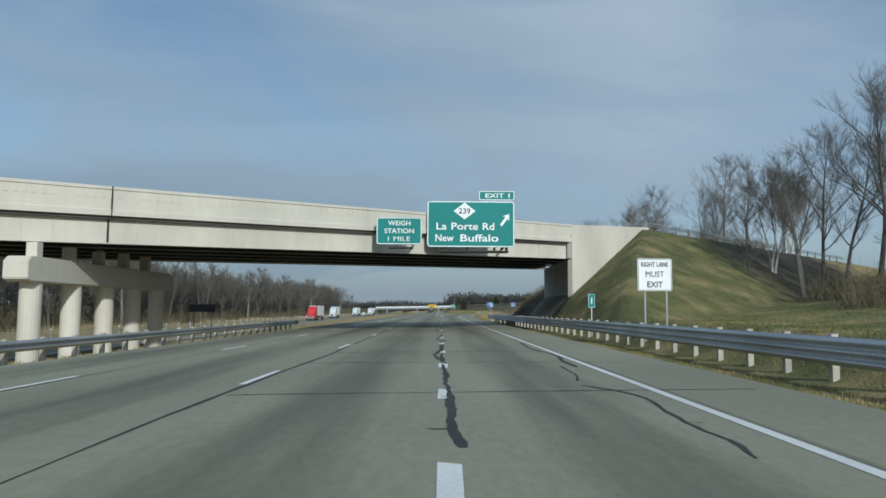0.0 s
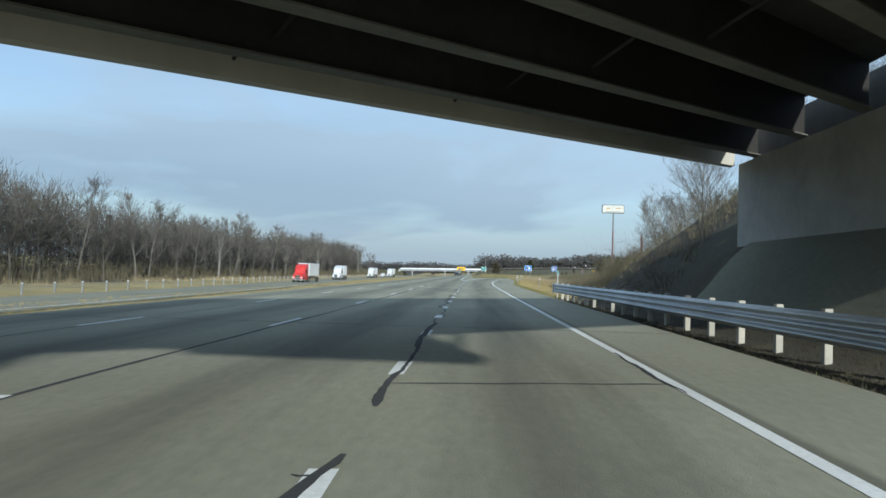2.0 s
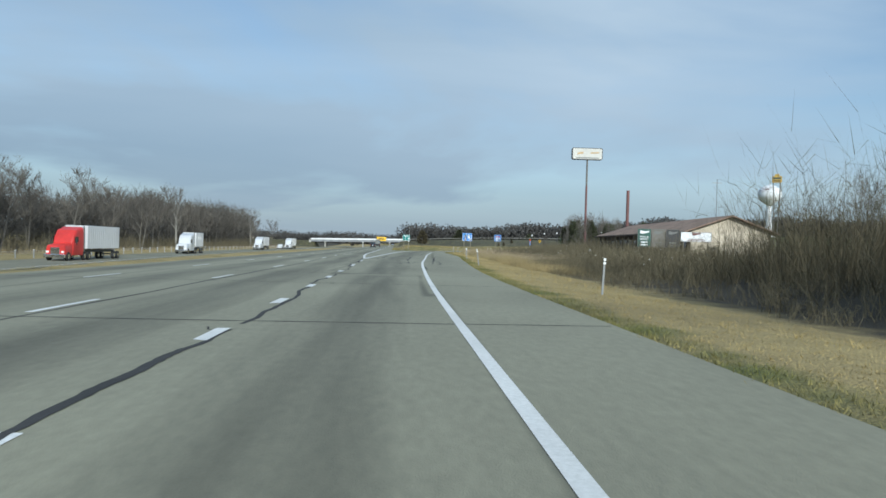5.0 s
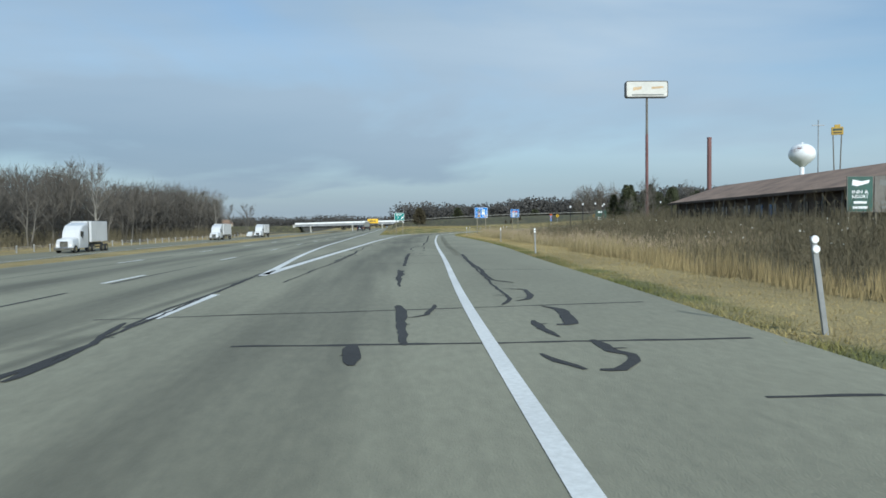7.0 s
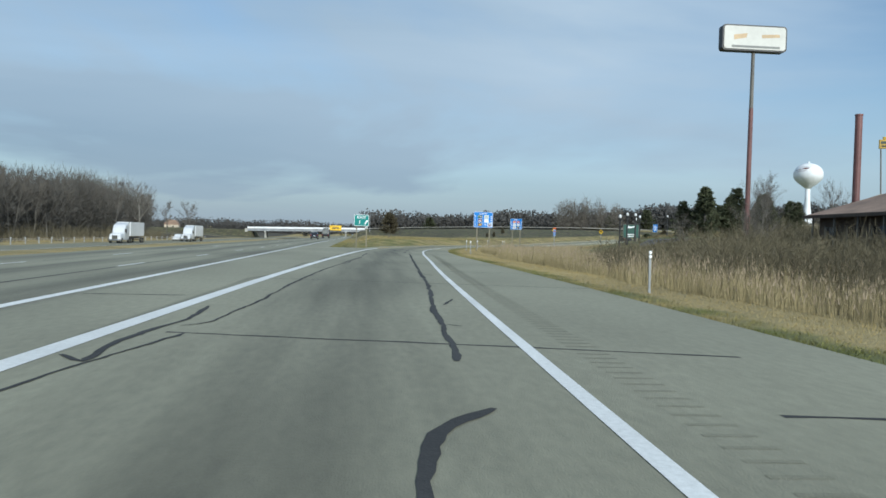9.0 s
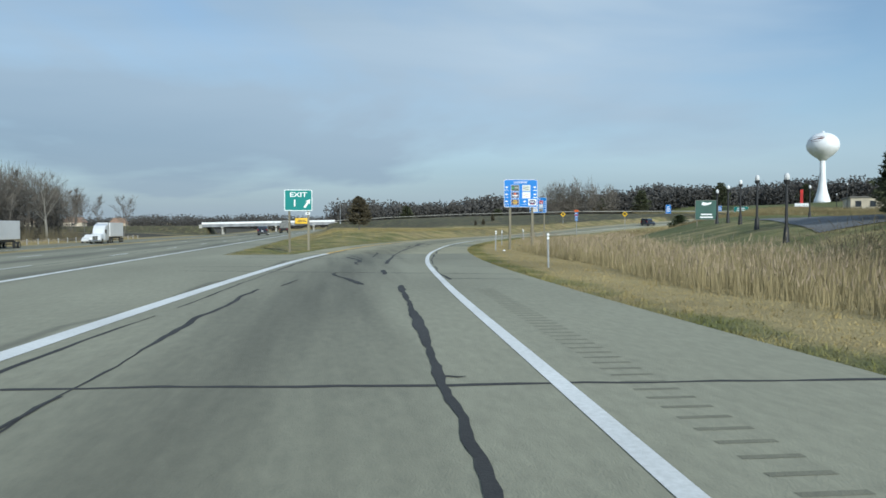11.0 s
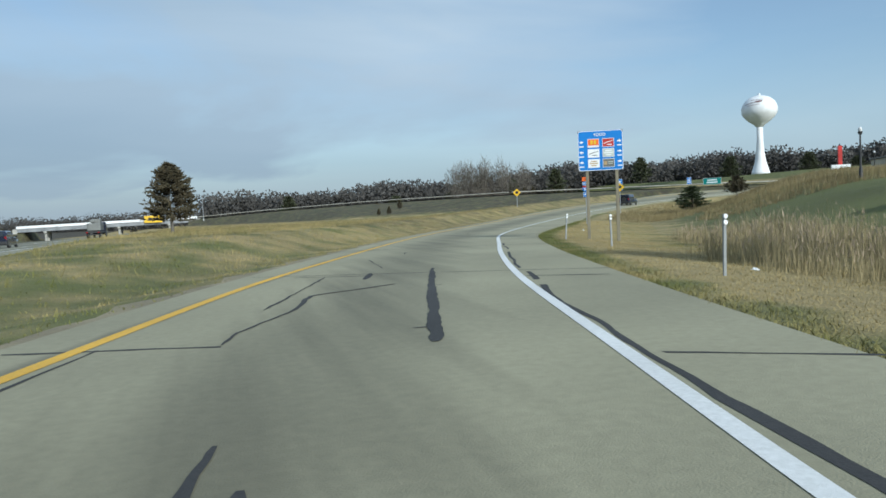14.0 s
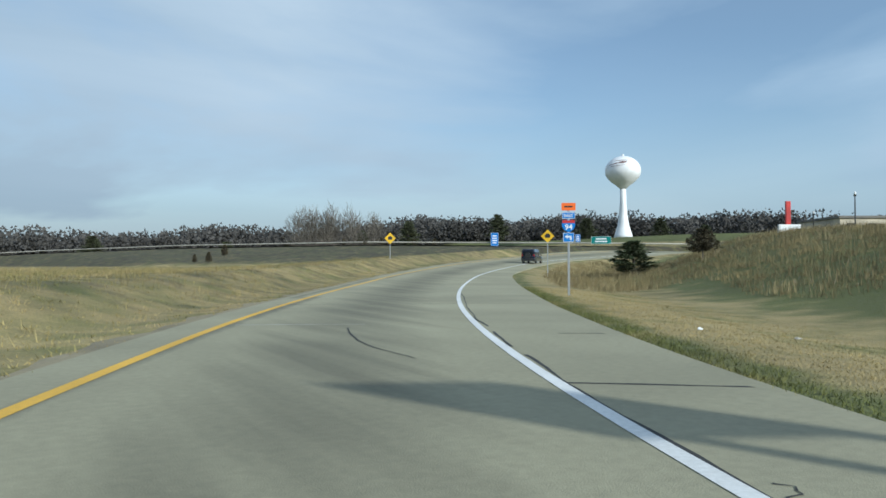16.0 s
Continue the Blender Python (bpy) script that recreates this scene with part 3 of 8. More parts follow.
def build_ground():
    xs = spread_steps(-50, 66, 1.0, -1500, 66)
    xs = np.concatenate([xs[xs < 6], np.arange(6, 36, 0.5), xs[(xs >= 36) & (xs <= 66)], spread_steps(69, 150, 3.0, 69, 1500)])
    ys = spread_steps(-20, 470, 1.25, -1300, 470)
    ys = np.concatenate([ys[ys < 20], np.arange(20, 84, 0.6), ys[(ys >= 84.2) & (ys <= 470)], spread_steps(473, 622, 3.0, 473, 2400)])
    gx, gy = np.meshgrid(xs, ys)
    z = land(gx, gy)
    main, ramp = paved(gx, gy)
    z = np.where(main, -0.13, z)
    z = np.where(main & (gy > 900), z, z)
    z = np.where(ramp, ramp_rise(np.clip(gy, -80, 459)) - 0.13, z)
    z = np.where((gx > far_back(gy) - 0.4) & (gx < far_edge(gy) + 0.6), -1.78, z)
    nx, ny = len(xs), len(ys)
    verts = np.stack([gx, gy, z], -1).reshape(-1, 3)
    idx = np.arange(nx * ny).reshape(ny, nx)
    quads = np.stack([idx[:-1, :-1], idx[:-1, 1:], idx[1:, 1:], idx[1:, :-1]], -1).reshape(-1, 4)
    ob = data_object("ground", verts, quads.tolist(), M_ground, smooth=True, values=dict(zip(("straw", "litter"), turf(verts[:, 0], verts[:, 1]))))
    tagged(ob, "dry tan and green autumn roadside grass on rolling ground", "ground", kind="structure")


def lane_of(x, y):
    """Lane coordinate: whole at lane middles, half at lane lines and on the shoulders."""
    if y > 150 and x > float(edge_left(min(y, 455))) - 0.2:
        right = float(edge_right(min(y, 449)))
        if x > right:
            return 0.5
        return (x - (right + float(edge_left(min(y, 455)))) / 2) / (right - float(edge_left(min(y, 455))) + 0.2)
    if x > 3.66 or x < -10.98 or (y > 190 and x > -0.4):
        return 0.5
    return (x + 1.83) / 3.66


def ribbon(name, left, right, ys, height, mat, parent=None, lift=0.0, cols=2, thick=0.0):
    """A strip between two lines in plan, at the height given along it."""
    verts, faces = [], []
    for y in ys:
        a, b, z = float(left(y)), float(right(y)), float(height(y)) + lift
        for k in range(cols):
            verts.append((a + (b - a) * k / (cols - 1), y, z))
    for i in range(len(ys) - 1):
        for k in range(cols - 1):
            v = i * cols + k
            faces.append((v, v + 1, v + cols + 1, v + cols))
    if thick:
        n = len(verts)
        verts += [(x, y, z - thick) for x, y, z in verts]
        for i in range(len(ys) - 1):
            a, b = i * cols, i * cols + cols - 1
            faces += [(a, a + cols, n + a + cols, n + a), (b + cols, b, n + b, n + b + cols)]
    return data_object(name, verts, faces, mat, parent, lane=[lane_of(x, y) for x, y, z in verts] if cols > 4 else None)


def flat(v):
    return lambda y: v


build_ground()
ys_main = np.concatenate([np.arange(-60, NOSE, 2.0), [NOSE]])
road = ribbon("road", flat(MAIN_L), lambda y: verge_right(y), ys_main, flat(0.0), M_road, cols=46, thick=0.16)
tagged(road, "worn grey concrete freeway with dark tar-sealed cracks", "road", kind="structure")
road_on = ribbon("road", flat(MAIN_L), flat(MAIN_R), np.concatenate([np.arange(NOSE, 640, 8.0), np.arange(640, 1000, 30.0)]), flat(0.0), M_road, cols=34, thick=0.16)
tagged(road_on, "worn grey concrete freeway running on under a far overpass", "road", kind="structure")
ys_ramp = np.arange(NOSE, 452, 1.5)
ramp_road = ribbon("ramp", lambda y: verge_left(y), lambda y: verge_right(min(y, 446)), ys_ramp, ramp_rise, M_ramp, cols=15, thick=0.16)
tagged(ramp_road, "curved grey concrete exit ramp with tar-sealed cracks", "ramp", kind="structure")
far_way = ribbon("road", far_back, far_edge, np.arange(-120, 1000, 10.0), flat(-1.62), M_shoulder, cols=4, thick=0.14)
tagged(far_way, "pale concrete opposite carriageway beyond the grass median", "road", kind="structure")


# ---------------------------------------------------------------- painted lines and tar
def level(y):
    return ramp_rise(min(float(y), 459.0))


def line_strip(name, centre, width, y0, y1, mat, label, step=1.5, height=level, jitter=0.0):
    ys = np.linspace(y0, y1, max(2, int((y1 - y0) / step) + 1))
    half = width / 2

    def slant(y):
        g = (float(centre(y + 0.3)) - float(centre(y - 0.3))) / 0.6
        return half * math.sqrt(1 + g * g)
    ob = ribbon(name, lambda y: centre(y) - slant(y), lambda y: centre(y) + slant(y), ys, height, mat, lift=0.006)
    return tagged(ob, label, "road marking", kind="structure")


line_strip("edge_line", edge_right, 0.17, -40, 444, M_white, "solid white edge line along the right of the exit lane")
line_strip("gore_line", edge_left, 0.30, 185, 284, M_white, "broad solid white line along the exit gore")
line_strip("ramp_edge_line", edge_left, 0.20, 284, 448, M_yellow, "solid yellow line along the ramp's left edge")
main_edge = curve_of([(150, 0.0), (184, -0.12), (198, -0.75), (212, -1.1), (240, -1.15), (300, -1.15), (400, -1.15), (1000, -1.15)])
line_strip("edge_line", main_edge, 0.24, 184.5, 700, M_white, "solid white line along the freeway side of the gore", step=4, height=flat(0.0))
line_strip("edge_line", lambda y: far_edge(y) - 0.9, 0.15, -100, 900, M_white, "pale edge line of the opposite carriageway", step=10, height=flat(-1.62))


def dash(x, y, length, width, label):
    bm = bmesh.new()
    pts = []
    rnd = random.Random(int(y * 10))
    for px, py in ((-1, 0), (1, 0), (1, 1), (-1, 1)):
        pts.append(bm.verts.new((x + px * width / 2 + rnd.uniform(-0.012, 0.012), y + py * length + rnd.uniform(-0.06, 0.06), 0.006)))
    bm.faces.new(pts)
    ob = mesh_object("lane_dash", bm, M_white)
    return tagged(ob, label, "road marking", "lane dashes", "structure")


for k in range(36):
    dash(-3.66, 18.6 + 12.6 * (k - 3), 3.05, 0.13, "white lane dash on worn concrete")
    dash(-7.32, 17.0 + 12.6 * (k - 3), 3.05, 0.12, "white lane dash on worn concrete")
for k in range(11):
    dash(0.0, 16.7 + 6.1 * (k - 4), 1.35, 0.22, "short broad white dotted-line dash before the exit")
for k in range(17):
    dash(0.0, 110.7 + 6.1 * (k - 9), 1.4, 0.21, "short broad white dotted-line dash before the exit")
dash(0.0, 162.4, 3.6, 0.20, "white lane dash before the exit gore")
dash(-0.08, 174.9, 3.9, 0.20, "white lane dash before the exit gore")


def tar_path(verts, faces, pts, widths):
    """A flat strip of tar along places (x, y, z)."""
    base = len(verts)
    for i, (x, y, z) in enumerate(pts):
        a, b = pts[max(0, i - 1)], pts[min(len(pts) - 1, i + 1)]
        dx, dy = b[0] - a[0], b[1] - a[1]
        n = math.hypot(dx, dy) or 1.0
        w = widths[i] / 2
        verts += [(x - dy / n * w, y + dx / n * w, z), (x + dy / n * w, y - dx / n * w, z)]
        if i:
            v = base + 2 * i
            faces.append((v - 2, v - 1, v + 1, v))


def seam(centre, y0, y1, width, seed, name="tar_seam", wander=0.08, height=level, step=0.32, curls=0.04, gaps=0.03):
    """A wandering sealed crack along the road, with curls, side cracks and breaks."""
    rnd = random.Random(seed)
    drift, pull, verts, faces, run, wide = 0.0, 0.0, [], [], [], []
    width *= 0.78
    w = width
    y = y0
    while y <= y1:
        pull = 0.62 * pull + rnd.uniform(-wander, wander) * 0.75
        drift = 0.96 * drift + pull
        w = max(width * 0.35, min(width * 1.45, w + rnd.uniform(-0.28, 0.28) * width))
        x, z = float(centre(y)) + drift, float(height(y)) + 0.0038 + 0.0002 * (seed % 7)
        run.append((x, y, z)), wide.append(w)
        if rnd.random() < curls * step and wander > 0.025:
            side, reach = rnd.choice((-1, 1)), rnd.uniform(0.25, 0.75)
            n, bend, way = 9, rnd.uniform(0.35, 0.8), rnd.uniform(-0.6, 1.8)
            width_c = width * rnd.uniform(0.28, 0.5)
            curl = [(x + side * reach * math.sin(math.pi * bend * k / n) + rnd.uniform(-0.04, 0.04), y + rnd.uniform(-0.05, 0.05) + reach * way * (k / n) ** 1.4, z + 0.0006) for k in range(n + 1)]
            tar_path(verts, faces, curl, [width_c * rnd.uniform(0.6, 1.3) for _ in curl])
        if rnd.random() < gaps * step and len(run) > 6:
            tar_path(verts, faces, run, wide)
            run, wide = [], []
            y += rnd.uniform(0.4, 1.6)
        y += step
    if len(run) > 1:
        tar_path(verts, faces, run, wide)
    ob = data_object(name, verts, faces, M_tar)
    return tagged(ob, "dark tar-sealed crack running along the concrete slab joint", "sealed crack", kind="structure")


def cross_seam(y, x0, x1, width, seed, slope=0.0, height=level, mat=None):
    rnd = random.Random(seed)
    n = max(2, int(abs(x1 - x0) / 0.3))
    verts, faces, drift = [], [], 0.0
    for i in range(n + 1):
        x = x0 + (x1 - x0) * i / n
        drift = max(-0.12, min(0.12, drift + rnd.uniform(-0.03, 0.03)))
        w = width * rnd.uniform(0.5, 1.3)
        yy = y + drift + slope * (x - x0)
        z = float(height(yy)) + 0.0032
        verts += [(x, yy - w / 2, z), (x, yy + w / 2, z)]
        if i:
            v = 2 * i
            faces.append((v - 2, v, v + 1, v - 1))
    ob = data_object("tar_seam", verts, faces, mat or M_tar)
    return tagged(ob, "dark tar-sealed joint across the road slabs", "sealed crack", kind="structure")


def sealed_crack(way, width, seed):
    """One poured crack along way-points: a smooth line between them, ragged in width, with thin ends."""
    rnd = random.Random(seed)
    line = []
    for k in range(len(way) - 1):
        p0, p1, p2, p3 = (Vector(way[min(max(m, 0), len(way) - 1)]) for m in (k - 1, k, k + 1, k + 2))
        n = max(2, int((p2 - p1).length / 0.16))
        for m in range(n):
            u = m / n
            bend = p1 + 0.5 * u * (p2 - p0 + u * (2 * p0 - 5 * p1 + 4 * p2 - p3 + u * (3 * (p1 - p2) + p3 - p0)))
            line.append(bend.lerp(p1.lerp(p2, u), 0.45))
    line.append(Vector(way[-1]))
    verts, faces, pts, wide, w, drift = [], [], [], [], width, 0.0
    for k, p in enumerate(line):
        w = max(width * 0.55, min(width * 1.35, w + rnd.uniform(-0.22, 0.22) * width))
        drift = 0.8 * drift + rnd.uniform(-0.018, 0.018)
        pts.append((p.x + drift, p.y, float(level(p.y)) + 0.0072 + 0.0001 * (seed % 9)))
        wide.append(w * min(1.0, 0.45 + 0.3 * min(k, len(line) - 1 - k)))
        if rnd.random() < 0.035 and width > 0.08:
            side = rnd.choice((-1, 1)) * rnd.uniform(0.12, 0.30)
            x, y, z = pts[-1]
            tar_path(verts, faces, [(x + side * m / 3, y + rnd.uniform(-0.03, 0.03), z + 0.0008) for m in range(4)], [width * 0.5, width * 0.42, width * 0.35, width * 0.15])
    tar_path(verts, faces, pts, wide)
    ob = data_object("tar_seam", verts, faces, M_tar)
    return tagged(ob, "dark poured tar over a wandering crack in the concrete", "sealed crack", kind="structure")


def slab_joint(x0, y0, x1, y1, seed):
    cross_seam(y0, x0, x1, 0.085 if seed % 3 else 0.11, seed, (y1 - y0) / (x1 - x0))


seam(flat(-3.66 + 0.16), -20, 640, 0.09, 1, wander=0.018, step=0.8)
seam(flat(-7.32 + 0.12), -20, 500, 0.06, 2, wander=0.02, step=1.2)
seam(flat(0.10), -20, 11, 0.13, 3, wander=0.085, curls=0.10)
seam(flat(0.06), 72, 88, 0.11, 4, wander=0.06, curls=0.10)
seam(flat(0.02), 128, 159, 0.09, 5, wander=0.05, curls=0.06)
seam(lambda y: edge_right(y) + 0.10, 140, 160, 0.10, 7, wander=0.02)
seam(lambda y: edge_left(y) + 0.10, 174, 186, 0.08, 8, wander=0.02)
seam(lambda y: main_edge(y) - 0.02, 186, 330, 0.06, 9, wander=0.02, curls=0.0)
seam(lambda y: edge_left(y) + 1.3, 240, 262, 0.09, 10, wander=0.05)
seam(lambda y: edge_left(y) + 0.28, 250, 312, 0.10, 15, wander=0.02)
seam(lambda y: edge_right(y) + 0.24, 264, 318, 0.12, 16, wander=0.03, gaps=0.04)
seam(lambda y: edge_right(y) + 0.20, 319, 333, 0.08, 17, wander=0.03, gaps=0.3)
seam(lambda y: edge_right(y) + 0.18, 338, 372, 0.06, 18, wander=0.03, gaps=0.2)
for k, y in enumerate((70, 79, 88.5, 114.5, 122, 131, 143, 151, 228, 236, 244, 252, 333.5, 362)):
    a = -10.2 if y < 180 else float(edge_left(y)) - 0.3
    cross_seam(y, a, float(verge_right(y)) - 0.1, 0.08, 40 + k, slope=0.06 if y < 180 else -0.12 if y < 300 else -0.4)
# the longitudinal cracks and slab joints of the lanes passed
sealed_crack([(-0.01, 23.89), (0.05, 20.07), (0.07, 17.15), (0.08, 15.21), (0.06, 13.82), (0.13, 12.69)], 0.13, 200)
sealed_crack([(2.9, 23.57), (2.84, 21.31), (2.64, 19.65)], 0.07, 201)
sealed_crack([(2.53, 18.79), (2.95, 17.97), (3.15, 16.93), (2.99, 14.82), (2.95, 13.73), (2.99, 13.03), (2.88, 12.24)], 0.09, 202)
sealed_crack([(0.03, 34.45), (-0.03, 30.26), (-0.24, 27.65), (-0.11, 25.91), (0.01, 24.84), (0.08, 23.99)], 0.12, 203)
sealed_crack([(0.01, 28.42), (0.0, 25.04)], 0.10, 204)
sealed_crack([(3.37, 36.38), (3.21, 32.51), (3.29, 29.85)], 0.08, 205)
sealed_crack([(3.29, 29.85), (3.5, 28.81), (3.49, 27.06), (3.33, 25.75), (3.27, 24.74), (3.28, 23.8), (3.24, 23.17)], 0.09, 206)
sealed_crack([(0.03, 47.92), (-0.0, 43.78), (-0.15, 40.67), (-0.18, 39.44), (0.03, 38.53), (0.17, 38.29), (0.07, 37.46), (-0.04, 36.97), (-0.06, 36.0)], 0.10, 207)
sealed_crack([(-0.47, 42.61), (-0.09, 42.81), (0.03, 45.02)], 0.06, 208)
sealed_crack([(0.07, 57.66), (-0.22, 55.66), (-0.31, 54.02), (-0.22, 52.59), (-0.06, 52.24), (0.18, 52.09)], 0.10, 209)
sealed_crack([(-0.12, 49.19), (-0.04, 49.44), (-0.02, 48.79), (0.08, 47.91)], 0.14, 210)
sealed_crack([(0.03, 71.89), (-0.02, 69.34), (-0.03, 67.12), (0.05, 64.96), (0.04, 62.67), (-0.01, 61.29), (0.01, 60.26), (0.05, 59.59)], 0.10, 211)
sealed_crack([(3.59, 65.68), (3.59, 63.68), (3.56, 61.95), (3.6, 61.2)], 0.07, 212)
sealed_crack([(-0.06, 92.38), (-0.18, 90.12), (-0.1, 87.93)], 0.10, 213)
sealed_crack([(-0.24, 94.34), (-0.14, 93.54), (-0.18, 93.27), (-0.26, 93.02), (-0.56, 92.71), (-1.03, 92.55)], 0.12, 214)
sealed_crack([(-0.23, 96.05), (0.14, 95.27), (0.13, 94.66), (-0.05, 94.32), (-0.08, 93.53)], 0.07, 215)
sealed_crack([(0.01, 128.24), (-0.02, 121.55), (0.05, 117.26), (-0.21, 111.59), (-0.16, 109.78), (-0.07, 108.53), (-0.31, 107.35), (-0.22, 106.63), (-0.52, 105.97), (-0.5, 105.46)], 0.10, 216)
sealed_crack([(-0.03, 107.51), (-0.11, 106.64), (-0.11, 105.91), (-0.11, 104.75)], 0.09, 217)
sealed_crack([(0.04, 104.44), (-0.27, 104.04), (-0.36, 103.72), (-0.28, 103.26)], 0.12, 218)
sealed_crack([(4.48, 164.69), (4.45, 162.81), (4.41, 161.31), (4.36, 160.05)], 0.11, 219)
sealed_crack([(0.08, 159.25), (0.03, 159.86), (0.09, 160.35), (0.09, 161.13), (-0.1, 161.98), (-0.14, 163.73), (-0.33, 167.94), (-0.05, 172.33), (-0.33, 185.68)], 0.09, 220)
sealed_crack([(6.79, 197.54), (6.12, 186.64), (5.83, 181.22), (5.7, 178.62), (5.6, 176.89), (5.35, 175.98)], 0.09, 221)
sealed_crack([(5.82, 179.0), (6.26, 178.78), (6.04, 177.02), (5.7, 176.57)], 0.10, 222)
sealed_crack([(5.95, 175.62), (6.13, 175.18), (5.89, 173.53), (5.68, 173.45)], 0.16, 223)
sealed_crack([(5.46, 173.9), (5.42, 173.11), (5.5, 172.38)], 0.14, 224)
sealed_crack([(5.8, 172.12), (5.8, 171.35), (5.91, 171.13), (5.81, 170.77), (5.57, 170.38), (5.37, 170.4)], 0.12, 225)
sealed_crack([(5.0, 171.29), (5.1, 170.86), (5.26, 170.42)], 0.09, 226)
sealed_crack([(3.71, 186.32), (3.67, 179.99)], 0.10, 227)
sealed_crack([(3.58, 176.18), (3.6, 173.76), (3.61, 172.01)], 0.13, 228)
sealed_crack([(4.21, 176.17), (4.0, 174.78), (3.71, 174.48)], 0.07, 229)
sealed_crack([(3.02, 172.17), (3.02, 171.44), (3.06, 170.88)], 0.14, 230)
sealed_crack([(0.01, 170.49), (0.03, 171.07), (-0.0, 172.01), (-0.02, 172.58), (-0.18, 173.26), (-0.31, 174.51)], 0.10, 231)
sealed_crack([(6.89, 197.97), (6.43, 190.92), (6.28, 187.61), (6.25, 185.91), (6.08, 184.32), (6.02, 182.99), (6.0, 182.08), (5.98, 181.48), (6.18, 181.01), (6.34, 180.62)], 0.09, 232)
sealed_crack([(4.42, 199.77), (4.05, 191.63), (3.91, 188.29)], 0.09, 233)
sealed_crack([(3.64, 185.83), (3.79, 185.69), (3.76, 183.93), (3.68, 182.65), (3.67, 181.83)], 0.13, 234)
sealed_crack([(1.74, 201.44), (1.5, 194.4), (1.28, 190.03), (1.09, 187.09), (1.02, 184.87), (0.93, 183.09), (0.84, 181.77)], 0.08, 235)
sealed_crack([(1.41, 205.4), (1.8, 205.96), (1.76, 212.4), (2.41, 215.99)], 0.06, 236)
sealed_crack([(1.61, 203.74), (1.69, 201.24), (1.53, 198.79), (1.47, 197.57), (1.41, 196.63), (1.43, 195.26), (1.35, 194.06), (1.27, 192.72)], 0.10, 237)
sealed_crack([(0.97, 197.61), (1.37, 196.63)], 0.07, 238)
sealed_crack([(1.4, 199.53), (1.69, 199.34), (1.85, 198.05), (1.51, 197.41)], 0.08, 239)
sealed_crack([(5.12, 199.53), (4.6, 199.13), (4.32, 198.59), (4.24, 196.16), (4.13, 194.48), (4.1, 193.26)], 0.11, 240)
sealed_crack([(5.72, 211.91), (5.17, 211.16), (4.89, 209.17), (4.71, 207.41), (4.64, 205.5), (4.71, 204.34), (4.83, 203.77)], 0.12, 241)
sealed_crack([(5.6, 209.52), (5.62, 208.72), (5.51, 207.29)], 0.10, 242)
sealed_crack([(5.38, 204.92), (5.35, 203.77)], 0.12, 243)
sealed_crack([(1.48, 212.72), (1.32, 208.95), (1.36, 207.28), (1.25, 205.71), (1.24, 205.11), (1.3, 204.54)], 0.09, 244)
sealed_crack([(1.44, 204.88), (1.63, 204.88), (1.64, 203.79), (1.58, 203.46)], 0.09, 245)
sealed_crack([(8.75, 262.32), (7.16, 235.87), (6.73, 227.86), (6.29, 221.98), (6.03, 218.61), (5.87, 216.13), (5.77, 214.1)], 0.13, 246)
sealed_crack([(7.0, 232.75), (7.31, 231.77)], 0.05, 247)
sealed_crack([(6.38, 220.71), (6.74, 222.09)], 0.06, 248)
sealed_crack([(6.03, 217.42), (6.23, 217.24)], 0.06, 249)
sealed_crack([(4.96, 251.51), (3.51, 235.29), (2.93, 226.45), (2.8, 222.26), (2.64, 219.4), (2.47, 217.27), (2.18, 216.76)], 0.07, 250)
sealed_crack([(2.02, 219.58), (2.08, 217.57), (1.88, 215.7), (1.84, 214.99), (1.93, 213.86), (1.59, 214.25)], 0.08, 251)
sealed_crack([(8.09, 280.89), (8.42, 277.48), (8.28, 273.91)], 0.08, 252)
sealed_crack([(8.78, 268.63), (8.64, 266.28)], 0.12, 253)
sealed_crack([(7.31, 267.4), (7.18, 266.94), (7.31, 265.73), (7.53, 264.82), (7.68, 263.83), (7.82, 263.09), (7.92, 262.66)], 0.14, 254)
sealed_crack([(6.25, 264.52), (6.13, 263.77), (5.98, 262.49)], 0.09, 255)
sealed_crack([(7.88, 279.0), (8.05, 277.46), (8.22, 276.21), (8.27, 274.37), (8.06, 273.7), (8.1, 272.24)], 0.13, 257)
sealed_crack([(9.63, 285.17), (9.31, 281.34), (9.0, 278.75)], 0.08, 258)
sealed_crack([(14.88, 306.54), (11.84, 290.89), (10.61, 283.79), (9.77, 277.54), (9.34, 274.15), (9.19, 272.5)], 0.12, 259)
sealed_crack([(9.56, 283.15), (9.41, 282.57)], 0.08, 261)
sealed_crack([(14.76, 307.38), (13.87, 302.39), (13.75, 300.13)], 0.08, 262)
sealed_crack([(12.94, 299.1), (12.43, 295.71), (12.2, 294.66), (11.98, 294.43)], 0.11, 263)
sealed_crack([(14.41, 305.1), (13.93, 303.25), (13.71, 301.85), (13.64, 300.93)], 0.11, 265)
sealed_crack([(15.38, 304.55), (14.86, 302.5), (14.4, 300.59)], 0.13, 266)
sealed_crack([(17.28, 319.99), (15.5, 314.32)], 0.05, 267)
sealed_crack([(20.17, 320.76), (18.4, 314.85), (17.04, 310.2)], 0.14, 269)
sealed_crack([(18.3, 317.12), (17.49, 316.58), (16.43, 315.91), (15.93, 313.99), (15.04, 312.12), (14.84, 311.26)], 0.08, 270)
sealed_crack([(18.46, 320.33), (18.27, 319.62), (17.95, 318.66)], 0.12, 272)
sealed_crack([(19.61, 326.11), (19.32, 323.59), (19.08, 321.83)], 0.03, 273)
sealed_crack([(22.21, 329.65), (21.73, 329.4), (21.38, 328.17)], 0.03, 276)
sealed_crack([(22.8, 329.89), (23.11, 330.01)], 0.03, 277)
